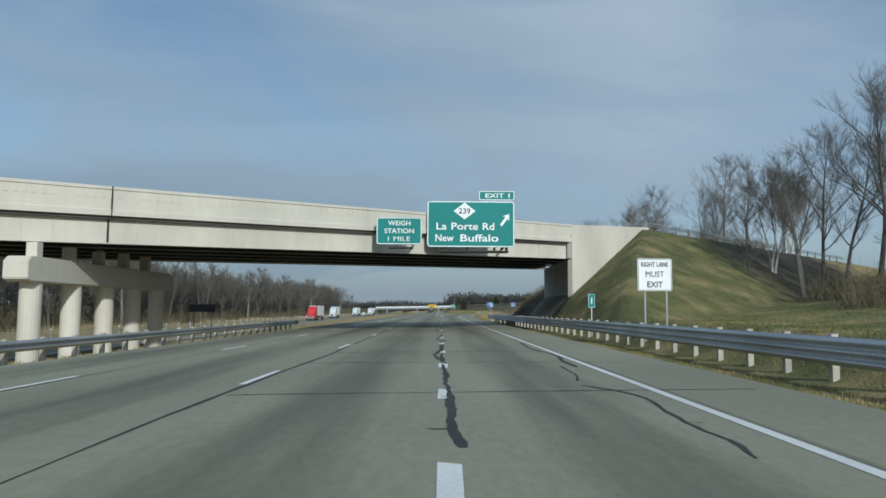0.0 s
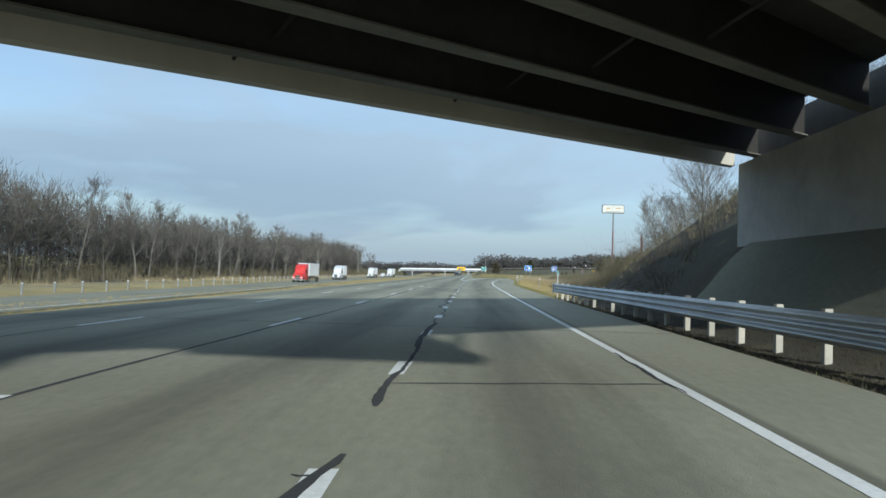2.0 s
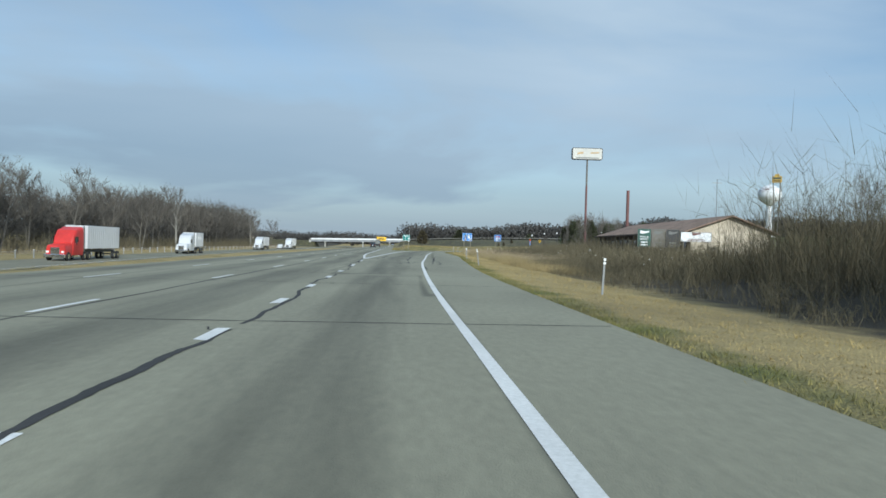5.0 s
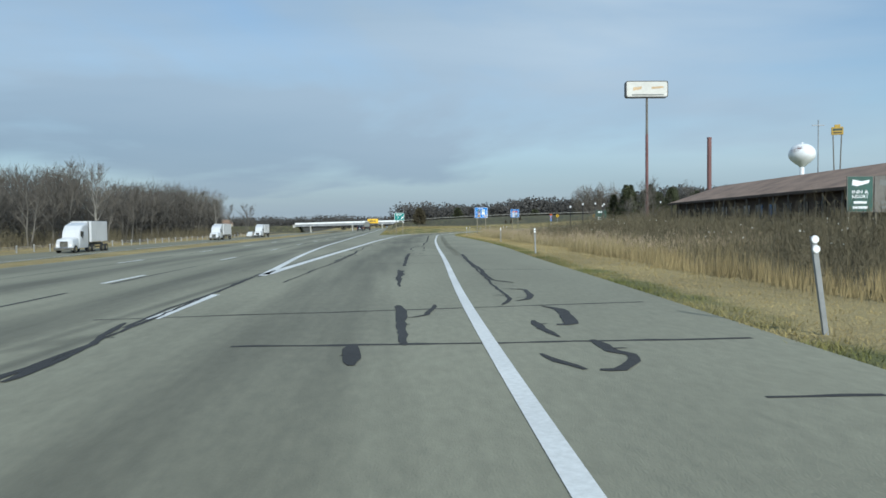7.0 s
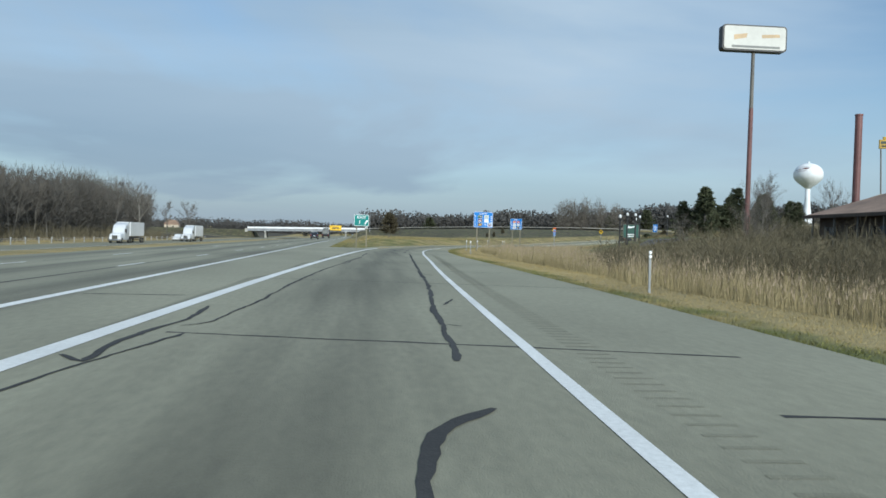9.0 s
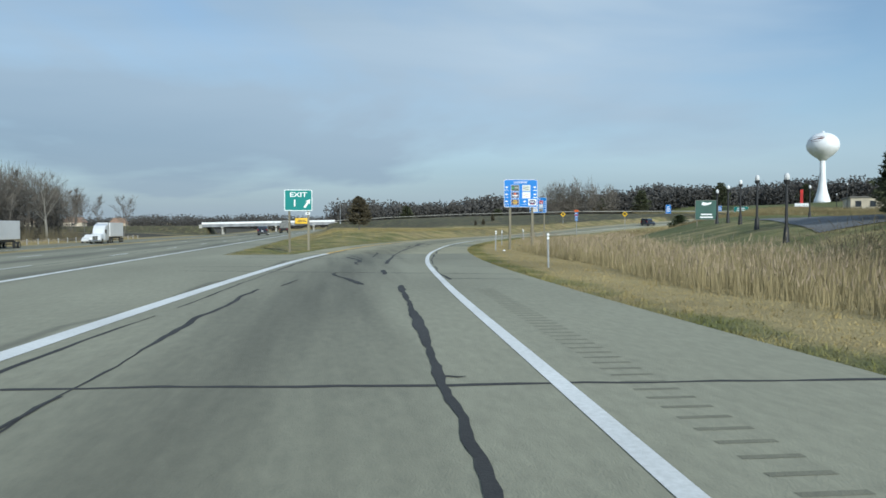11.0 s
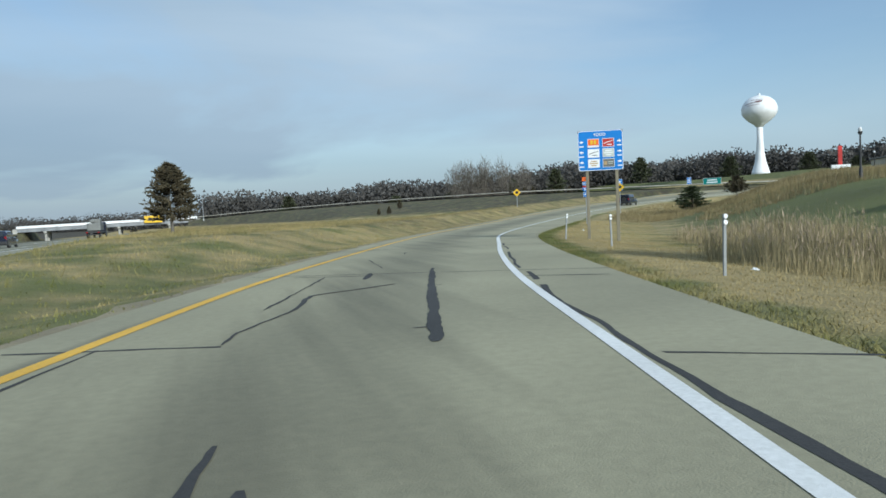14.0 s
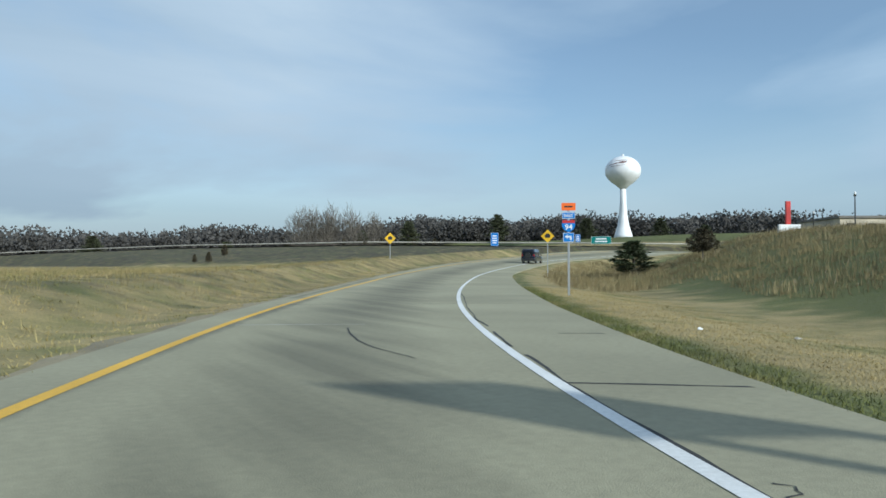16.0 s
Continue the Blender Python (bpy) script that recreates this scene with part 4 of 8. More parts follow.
sealed_crack([(32.37, 352.35), (31.7, 350.45), (31.3, 348.89), (31.11, 346.75)], 0.03, 278)
sealed_crack([(0.02, 102.42), (0.09, 99.99), (-0.15, 98.26), (-0.23, 97.21), (-0.23, 96.05), (-0.26, 95.34), (-0.14, 94.7), (0.02, 94.87), (0.07, 95.28)], 0.10, 301)
slab_joint(-3.46, 17.0, 5.53, 18.3, 400)
slab_joint(-3.7, 24.0, 4.95, 25.1, 401)
slab_joint(-3.48, 28.6, 3.37, 30.2, 402)
slab_joint(-3.53, 37.5, 4.66, 38.9, 403)
slab_joint(-3.23, 41.7, -0.13, 42.5, 404)
slab_joint(-5.91, 50.2, 3.79, 52.4, 405)
slab_joint(-3.29, 47.0, 0.09, 47.7, 406)
slab_joint(-0.05, 61.1, 3.61, 61.9, 407)
slab_joint(-1.62, 97.6, -0.25, 97.3, 408)
slab_joint(0.31, 104.5, 5.99, 104.9, 409)
slab_joint(-2.18, 105.1, -0.32, 105.3, 410)
slab_joint(-1.38, 162.6, -0.2, 162.7, 411)
slab_joint(0.24, 164.5, 7.32, 164.4, 412)
slab_joint(-0.94, 174.9, 7.81, 176.0, 413)
slab_joint(1.64, 172.2, 7.66, 171.9, 414)
slab_joint(6.33, 169.2, 7.27, 169.2, 415)
slab_joint(-1.18, 186.8, 1.05, 187.3, 416)
slab_joint(6.3, 185.9, 8.4, 185.5, 417)
slab_joint(2.65, 190.5, 5.96, 190.3, 418)
slab_joint(-0.33, 197.7, 9.59, 196.7, 419)
slab_joint(1.37, 192.7, 2.27, 192.7, 420)
slab_joint(1.91, 207.7, 7.52, 207.1, 422)
slab_joint(1.41, 205.0, 4.52, 204.7, 423)
slab_joint(2.15, 216.1, 9.32, 214.5, 424)
slab_joint(7.16, 205.0, 9.5, 204.6, 425)
slab_joint(0.08, 204.5, 1.07, 204.7, 426)
slab_joint(8.05, 211.7, 8.9, 211.6, 427)
slab_joint(-0.85, 221.6, 1.13, 221.8, 428)
slab_joint(2.34, 269.3, 12.42, 265.9, 429)
slab_joint(9.77, 264.7, 12.12, 263.8, 430)
slab_joint(2.07, 271.6, 4.81, 271.5, 431)
slab_joint(3.19, 279.5, 13.48, 276.1, 432)
slab_joint(4.49, 276.2, 5.31, 276.0, 433)
slab_joint(11.64, 270.4, 12.8, 270.1, 434)
slab_joint(7.01, 283.5, 9.7, 283.0, 435)
slab_joint(12.5, 282.6, 14.4, 281.6, 436)
slab_joint(10.41, 301.4, 15.37, 298.5, 439)
slab_joint(14.52, 292.7, 16.23, 291.5, 440)
slab_joint(11.77, 306.6, 16.96, 303.7, 441)
slab_joint(12.47, 312.0, 14.83, 311.1, 445)
slab_joint(18.74, 308.5, 20.25, 307.5, 446)
slab_joint(15.7, 321.6, 23.37, 317.3, 448)
slab_joint(16.62, 320.6, 18.22, 319.7, 449)
slab_joint(21.1, 316.9, 22.55, 315.9, 450)
tagged(cross_seam(354.4, 30.4, 33.1, 0.10, 455, -0.5, mat=M_conc), "pale patched joint across the ramp slabs")
slab_joint(35.55, 348.9, 36.34, 348.4, 452)
slab_joint(31.6, 343.9, 33.2, 342.6, 453)

# gravel along the ramp's left edge
gravel = ribbon("gravel_edge", lambda y: verge_left(min(y, 457)) - 0.42 - 0.28 * math.sin(y * 1.7) * math.sin(y * 0.61), lambda y: verge_left(min(y, 457)) - 0.02, np.arange(296, 452, 0.8), ramp_rise, M_gravel,
                lift=-0.012, cols=3)
tagged(gravel, "broken gravel edge beside the ramp", "gravel", kind="structure")

# rumble strip milled into the shoulder
verts, faces = [], []
for k in range(214):
    y = 197 + k * 0.30
    x, z = float(edge_right(y)) + 0.55, 0.0022
    v = len(verts)
    verts += [(x, y, z), (x + 0.4, y - 0.02, z), (x + 0.4, y + 0.05, z), (x, y + 0.07, z)]
    faces.append((v, v + 1, v + 2, v + 3))
rumble = data_object("rumble_strip", verts, faces, M_shoulder)
tagged(rumble, "worn rumble strip grooves along the ramp shoulder", "rumble strip", kind="stuff")


# ---------------------------------------------------------------- first overpass
def along(s, d, z):
    """A place s metres along the overpass from its near corner, d metres out from its near face."""
    p = CORNER + U * s + N * d
    return Vector((p.x, p.y, z))


SLOPE = (5.55 - 4.40) / 35.3
S0, S1 = -92.0, 0.0


def soffit(s):
    return 5.55 + SLOPE * s


def beam(name, profile, s0, s1, mat, parent, pieces=1, label=""):
    """A beam along the overpass with an outline of (d, height over the soffit)."""
    verts, faces = [], []
    n = len(profile)
    for k in range(pieces + 1):
        s = s0 + (s1 - s0) * k / pieces
        skew = -0.8989 if s > -0.5 and k == pieces else 0.0
        verts += [along(s + skew * min(d, 0), d, soffit(s) + h) for d, h in profile]
    for k in range(pieces):
        for i in range(n):
            j = (i + 1) % n
            faces.append((k * n + i, k * n + j, (k + 1) * n + j, (k + 1) * n + i))
    faces += [tuple(range(n - 1, -1, -1)), tuple(range(pieces * n, pieces * n + n))]
    ob = data_object(name, verts, faces, mat, parent)
    return tagged(ob, label) if label else ob


def build_overpass():
    top = thing("overpass", Matrix(), "cream-painted concrete road overpass on dark steel girders and round piers", "bridge")
    for near in (0, 1):
        sgn = 1 if near == 0 else -1
        d0 = 0.0 if near == 0 else -DECK_W
        face = [(d0 - 0.40 * sgn, 0.05), (d0 - 0.40 * sgn, 1.24), (d0 - 0.75 * sgn, 1.24), (d0 - 0.75 * sgn, 0.05)]
        beam("fascia_beam", face, S0, S1 - 0.02, M_bridge, top, 1, "pale cream fascia girder")
        rail = [(d0 + 0.06 * sgn, 1.36), (d0 + 0.06 * sgn, 1.62), (d0, 1.66), (d0, 2.58), (d0 + 0.05 * sgn, 2.62), (d0 + 0.05 * sgn, 2.76),
                (d0 - 0.30 * sgn, 2.76), (d0 - 0.36 * sgn, 1.36)]
        beam("parapet", rail, S0, S1, M_bridge, top, 1, "pale cream concrete parapet")
    # deck slab in the concrete coloured dark for under-bridge shade
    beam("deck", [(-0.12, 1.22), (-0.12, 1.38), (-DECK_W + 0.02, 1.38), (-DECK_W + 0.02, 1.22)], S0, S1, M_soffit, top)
    pitch = DECK_W / 5
    for k in range(4):
        d = -pitch * (k + 1)
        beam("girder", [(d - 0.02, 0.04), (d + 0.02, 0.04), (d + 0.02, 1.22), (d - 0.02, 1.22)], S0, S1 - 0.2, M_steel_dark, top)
        beam("girder_flange", [(d - 0.19, 0.0), (d + 0.19, 0.0), (d + 0.19, 0.04), (d - 0.19, 0.04)], S0, S1 - 0.2, M_flange, top)
    # cross frames between the girders
    for k in range(16):
        s = -3.0 - k * 5.7
        for g in range(5):
            near_d, far_d = -pitch * g - (0.75 if g == 0 else 0.03), -pitch * (g + 1) + (0.75 if g == 4 else 0.03)
            bm = bmesh.new()
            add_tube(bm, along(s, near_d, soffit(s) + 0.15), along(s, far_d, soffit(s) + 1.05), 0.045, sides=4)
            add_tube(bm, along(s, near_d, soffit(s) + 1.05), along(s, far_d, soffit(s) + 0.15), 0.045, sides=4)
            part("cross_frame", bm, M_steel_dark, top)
    # stiffener ribs on the near fascia, and expansion joints
    for k in range(72):
        s = -1.2 - k * 1.26
        rib = [(-0.375, 0.06), (-0.375, 1.22), (-0.41, 1.22), (-0.41, 0.06)]
        beam("stiffener", rib, s - 0.022, s + 0.022, M_bridge, top)
    for s in (-35.3, -62):
        beam("expansion_joint", [(0.065, 1.3), (0.065, 2.77), (0.0, 2.77), (0.0, 1.3)], s - 0.03, s + 0.03, M_black, top)
        beam("expansion_joint", [(-0.385, 0.1), (-0.385, 1.2), (-0.41, 1.2), (-0.41, 0.1)], s - 0.05, s + 0.05, M_black, top)
    # small raised panels in groups along the parapet
    for g in range(30):
        for k in range(6):
            s = -2.4 - g * 2.95 - k * 0.37
            cells = [(0.022, 2.20), (0.022, 2.57), (-0.005, 2.57), (-0.005, 2.20)]
            beam("raised_panel", cells, s - 0.19, s, M_bridge, top)
    # wing wall beside the near corner
    bm = bmesh.new()
    rows = [(0.0, 2.2), (0.0, 8.28), (3.2, 8.52), (11.2, 9.0), (11.2, 8.5)]
    front = [bm.verts.new(along(s, 0.06, z)) for s, z in rows]
    back = [bm.verts.new(along(s, -0.4, z)) for s, z in rows]
    bm.faces.new(front)
    bm.faces.new(back[::-1])
    for i in range(5):
        bm.faces.new((front[i], back[i], back[(i + 1) % 5], front[(i + 1) % 5]))
    bmesh.ops.recalc_face_normals(bm, faces=bm.faces)
    part("wing_wall", bm, M_bridge, top, "pale sloping wing wall")
    part("bearing_post", box((0.34, 0.34, 2.0), along(-0.1, -0.2, 6.6), 0.02), M_conc, top)
    # abutment
    bm = bmesh.new()
    outline = [along(0.0, 0.24, 0), along(0.0, -DECK_W - 0.2, 0)]
    far_y = 78.6
    pts = [(10.45, 63.5), (10.45, far_y), (12.6, far_y + 1.9), (12.6, 65.7)]
    lo = [bm.verts.new((x, y, 1.4)) for x, y in pts]
    hi = [bm.verts.new((x, y, 5.58)) for x, y in pts]
    bm.faces.new(lo[::-1])
    bm.faces.new(hi)
    for i in range(4):
        bm.faces.new((lo[i], lo[(i + 1) % 4], hi[(i + 1) % 4], hi[i]))
    part("abutment", bm, M_conc, top, "grey concrete abutment wall")
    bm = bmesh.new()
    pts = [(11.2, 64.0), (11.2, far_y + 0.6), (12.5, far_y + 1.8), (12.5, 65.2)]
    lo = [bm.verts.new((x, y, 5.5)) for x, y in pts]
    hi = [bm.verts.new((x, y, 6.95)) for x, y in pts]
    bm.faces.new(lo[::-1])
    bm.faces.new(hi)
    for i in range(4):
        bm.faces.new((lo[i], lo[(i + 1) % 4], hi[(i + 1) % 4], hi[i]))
    # backwall coloured dark too, for the shade between the girders
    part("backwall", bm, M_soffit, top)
    # slope paving under the deck
    verts, faces = [], []
    for x in np.linspace(8.3, 10.6, 10):
        for y in np.linspace(63.2, far_y - 1.2, 16):
            verts.append((x, y, float(land(x, y)) + 0.10))
    for k in range(9):
        for j in range(15):
            v = k * 16 + j
            faces.append((v, v + 16, v + 17, v + 1))
    data_object("slope_paving", verts, faces, M_shoulder, top)
    # pier on the median: five round columns under a crosshead
    px = -18.4
    cap = prism([(36.6, 2.62), (36.9, 2.50), (53.6, 2.50), (53.6, 3.45), (53.2, 3.62), (36.9, 3.62), (36.6, 3.4)], 1.1, 0.04)
    for v in cap.verts:
        v.co = Vector((px - 0.55 + v.co.y, v.co.x, v.co.z))
    bmesh.ops.recalc_face_normals(cap, faces=cap.faces)
    part("crosshead", cap, M_bridge, top, "cream pier crosshead")
    for k in range(5):
        y = 37.9 + 3.6 * k
        part("column", tube((px, y, float(land(px, y)) - 0.3), (px, y, 2.55), 0.47, sides=20), M_bridge, top, smooth=False)
        s = (y - CORNER.y + (px - CORNER.x) * 0) / U.y
    for k in range(6):
        d = -0.5 - k * (DECK_W - 1.0) / 5
        s = (px - CORNER.x - N.x * d) / U.x
        p = along(s, d, 0)
        if 36.8 < p.y < 53.4:
            part("bearing", box((0.5, 0.5, soffit(s) - 3.6 + 0.01), (p.x, p.y, (soffit(s) + 3.6) / 2), 0.03), M_bridge, top)
    # far pier beyond the opposite carriageway
    cap = box((1.1, 18, 1.0), (-49.5, 16, 1.5), 0.05)
    part("crosshead", cap, M_bridge, top)
    # guard rail of the approach road
    bm = bmesh.new()
    for z in (9.25, 9.45):
        add_tube(bm, along(11.3, -0.2, z), along(60, -0.2, z - 0.6), 0.06, sides=6)
    part("approach_rail", bm, M_galv, top, "galvanised rail along the approach road")
    for k in range(20):
        part("rail_post", box((0.12, 0.12, 1.1), along(11.6 + 2.4 * k, -0.2, 8.95 - 0.03 * k)), M_wood, top)


build_overpass()


# ---------------------------------------------------------------- signs
def sign_panel(parent, name, w, h, mat, border=0.03, inset=0.02, radius=0.12, rim=None, y=0.0, x=0.0, z=0.0, thick=0.03, label=""):
    """A rounded sheet that faces -y, with a raised border line."""
    bm = prism([(x + px, z + pz) for px, pz in rounded(w, h, radius)], thick)
    bmesh.ops.translate(bm, vec=(0, y, 0), verts=bm.verts)
    sheet = part(name, bm, mat, parent, label)
    if border:
        outer, inner = rounded(w - 2 * inset, h - 2 * inset, radius * 0.9), rounded(w - 2 * inset - 2 * border, h - 2 * inset - 2 * border, max(0.02, radius * 0.9 - border))
        bm = bmesh.new()
        a = [bm.verts.new((x + px, y - 0.004, z + pz)) for px, pz in outer]
        b = [bm.verts.new((x + px, y - 0.004, z + pz)) for px, pz in inner]
        n = len(a)
        for i in range(n):
            bm.faces.new((a[i], a[(i + 1) % n], b[(i + 1) % n], b[i]))
        part("border", bm, rim or M_signwhite, sheet)
    return sheet



def shape(name, outline, mat, parent, x, z, y=-0.009):
    bm = prism([(x + px, z + pz) for px, pz in outline], 0.005)
    bmesh.ops.translate(bm, vec=(0, y, 0), verts=bm.verts)
    return part(name, bm, mat, parent)


def rect(w, h):
    return [(-w / 2, -h / 2), (w / 2, -h / 2), (w / 2, h / 2), (-w / 2, h / 2)]


def writing_bars(parent, x, z, w, h, lines, mat, y=-0.009):
    """Unreadable writing: plain bars."""
    for k in range(lines):
        zz = z + h / 2 - (k + 0.5) * h / lines
        shape("writing_bar", rect(w * (0.75 + 0.25 * ((k * 7) % 3) / 2), h / lines * 0.5), mat, parent, x, zz, y)


def wood_posts(parent, xs, z_top, z_ground, size=(0.15, 0.2), y=0.14, mat=None):
    for x in xs:
        part("post", box((size[0], size[1], z_top - z_ground + 0.4), (x, y, (z_top + z_ground - 0.4) / 2), 0.012), mat or M_wood, parent)


def overhead_signs():
    top = thing("guide_sign", pose(1.92, 52.72, 7.04, 0, 0, 0), "large green exit guide sign bracketed to the overpass", "road sign")
    sheet = sign_panel(top, "panel", 5.77, 3.06, M_green, 0.07, 0.02, 0.22)
    for k in range(1, 10):
        shape("panel_seam", rect(0.012, 3.0), M_green, sheet, -2.9 + k * 0.58, 0, -0.004)
    shape("route_marker", [(0, 0.56), (0.72, 0), (0, -0.56), (-0.72, 0)], M_signwhite, sheet, -0.42, 0.86)
    lettering("route_number", "239", 0.50, M_black, sheet, -0.42, 0.86, -0.013, width=0.78)
    for word, x, z, w in (("La", -1.93, -0.15, 0.68), ("Porte", -0.40, -0.15, 1.76), ("Rd", 1.16, -0.15, 0.76), ("New", -1.73, -0.92, 1.20), ("Buffalo", 0.56, -0.92, 2.50)):
        lettering("place_name", word, 0.66, M_signwhite, sheet, x, z, -0.012, width=w)
    shape("arrow", arrow_outline(0.95, 0.52, 0.17, radians(-35)), M_signwhite, sheet, 2.25, 0.3)
    tab = sign_panel(top, "exit_panel", 2.36, 0.64, M_green, 0.05, 0.015, 0.12, x=1.7, z=1.90)
    lettering("exit_number", "EXIT 1", 0.40, M_signwhite, tab, 1.75, 1.90, -0.012, width=1.6)
    for x in (-2.2, -0.2, 2.4):
        reach = (CORNER.y + (1.92 + x - CORNER.x) * U.y / U.x) - 52.72
        part("bracket", box((0.12, max(0.3, reach), 0.16), (x, max(0.3, reach) / 2 + 0.05, 0.9), 0.01), M_steel_dark, top)
        part("bracket", box((0.12, max(0.3, reach), 0.16), (x, max(0.3, reach) / 2 + 0.05, -1.25), 0.01), M_steel_dark, top)
        part("upright", box((0.14, 0.12, 2.9), (x, 0.1, -0.05), 0.01), M_signback, top)
    # lighting tray below the sign
    part("light_tray", box((4.6, 1.1, 0.10), (0.2, 0.62, -1.78), 0.02), M_steel_dark, top)
    for x in (-2.0, -0.2, 1.6, 2.4):
        part("tray_support", box((0.07, 1.3, 0.3), (x, 0.8, -1.62)), M_steel_dark, top)
    small = thing("guide_sign", pose(-2.6, 49.3, 6.18, 0, 0, 0), "green weigh station guide sign bracketed to the overpass", "road sign")
    sheet = sign_panel(small, "panel", 2.76, 1.66, M_green, 0.05, 0.015, 0.16)
    for text, z, w in (("WEIGH", 0.48, 1.36), ("STATION", 0.0, 1.80), ("1 MILE", -0.48, 1.36)):
        lettering("writing", text, 0.40, M_signwhite, sheet, 0, z, -0.012, width=w)
    for x in (-0.9, 0.9):
        reach = (CORNER.y + (-2.6 + x - CORNER.x) * U.y / U.x) - 49.3
        part("bracket", box((0.1, reach, 0.14), (x, reach / 2 + 0.05, -0.3), 0.01), M_steel_dark, small)
        part("bracket", box((0.1, reach, 0.14), (x, reach / 2 + 0.05, 0.45), 0.01), M_steel_dark, small)
    part("light_tray", box((1.5, 0.7, 0.08), (0.1, 0.45, -1.0), 0.02), M_steel_dark, small)


overhead_signs()


def lane_sign():
    x, y = 8.27, 33.5
    zg = float(land(x, y))
    top = thing("regulatory_sign", pose(x, y, 0), "white lane-must-exit regulatory sign on two steel posts", "road sign")
    sheet = sign_panel(top, "panel", 1.34, 1.26, M_signwhite, 0.02, 0.02, 0.06, M_black, z=2.80)
    lettering("writing", "RIGHT LANE", 0.26, M_black, sheet, 0, 3.20, -0.012, width=1.05)
    lettering("writing", "MUST", 0.32, M_black, sheet, 0, 2.82, -0.012, width=0.72)
    lettering("writing", "EXIT", 0.32, M_black, sheet, 0, 2.42, -0.012, width=0.60)
    for px in (-0.38, 0.46):
        part("post", box((0.07, 0.05, 2.4 - zg + 0.8), (px, 0.06, (2.8 + zg - 0.4) / 2), 0.008), M_postgrey, top)


lane_sign()


def mile_marker(x, y, w, h, z_top, label, text=""):
    zg = float(land(x, y))
    top = thing("mile_marker", pose(x, y, 0), label, "mile marker")
    sheet = sign_panel(top, "panel", w, h, M_green, 0.012, 0.008, 0.03, z=z_top - h / 2, thick=0.008)
    if text:
        lettering("number", text, h * 0.62, M_signwhite, sheet, 0, z_top - h * 0.5, -0.011)
    part("post", box((0.05, 0.04, z_top - zg + 0.2), (0, 0.03, (z_top + zg - 0.2) / 2), 0.006), M_galv, top)


mile_marker(7.62, 42.2, 0.34, 0.70, 2.25, "green mile marker on a thin galvanised post", "1")
mile_marker(6.38, 97.7, 0.11, 0.25, 1.70, "small green marker with a white cap above the rail end")


def delineator(x, y, label="white-reflector roadside delineator on a galvanised post", z=None):
    zg = float(land(x, y)) if z is None else z
    top = thing("delineator", pose(x, y, zg, random.uniform(-2, 2), random.uniform(-4, 4), 0), label, "delineator", "roadside delineators")
    bm = bmesh.new()
    add_box(bm, (0.05, 0.010, 1.32), (0, 0, 0.56))
    add_box(bm, (0.010, 0.04, 1.32), (-0.027, 0.016, 0.56))
    add_box(bm, (0.010, 0.04, 1.32), (0.027, 0.016, 0.56))
    part("post", bm, M_postgrey, top)
    for zz in (1.18, 1.06):
        bm = bmesh.new()
        bmesh.ops.create_cone(bm, cap_ends=True, segments=14, radius1=0.05, radius2=0.046, depth=0.02, matrix=Matrix.Translation((0, -0.02, zz)) @ pose(0, 0, 0, 90))
        part("reflector", bm, M_signwhite, top, "round white reflector")
    return top


for x, y in ((9.5, 143.0), (10.45, 198.3), (13.1, 226.4), (14.8, 270.3), (17.4, 290.0), (20.9, 303.0), (24.4, 314.7), (29.3, 327.2), (31.0, 334.3)):
    delineator(x, y)
leaning = delineator(8.75, 172.3, "leaning white-reflector roadside delineator on a galvanised post")
leaning.matrix_basis = pose(8.75, 172.3, float(land(8.75, 172.3)), 0, -8, 0)


def gore_sign():
    x, y = 5.15, 290.8
    zg = float(land(x, y))
    top = thing("exit_sign", pose(x, y, 0), "green gore exit sign on two timber posts", "road sign")
    sheet = sign_panel(top, "panel", 1.72, 1.33, M_green, 0.045, 0.01, 0.10, z=3.06)
    lettering("writing", "EXIT", 0.40, M_signwhite, sheet, 0.02, 3.41, -0.012, width=1.02)
    lettering("exit_number", "1", 0.60, M_signwhite, sheet, -0.22, 2.89, -0.012)
    shape("arrow", arrow_outline(0.62, 0.36, 0.13, radians(-33)), M_signwhite, sheet, 0.54, 2.87)
    wood_posts(top, (-0.55, 0.6), 2.5, zg, (0.13, 0.15), 0.11)
    shape("speed_plate", rect(0.29, 0.15), M_signwhite, top, 0.57, 2.24, 0.0)
    writing_bars(top, 0.57, 2.24, 0.2, 0.1, 1, M_black, -0.006)


gore_sign()


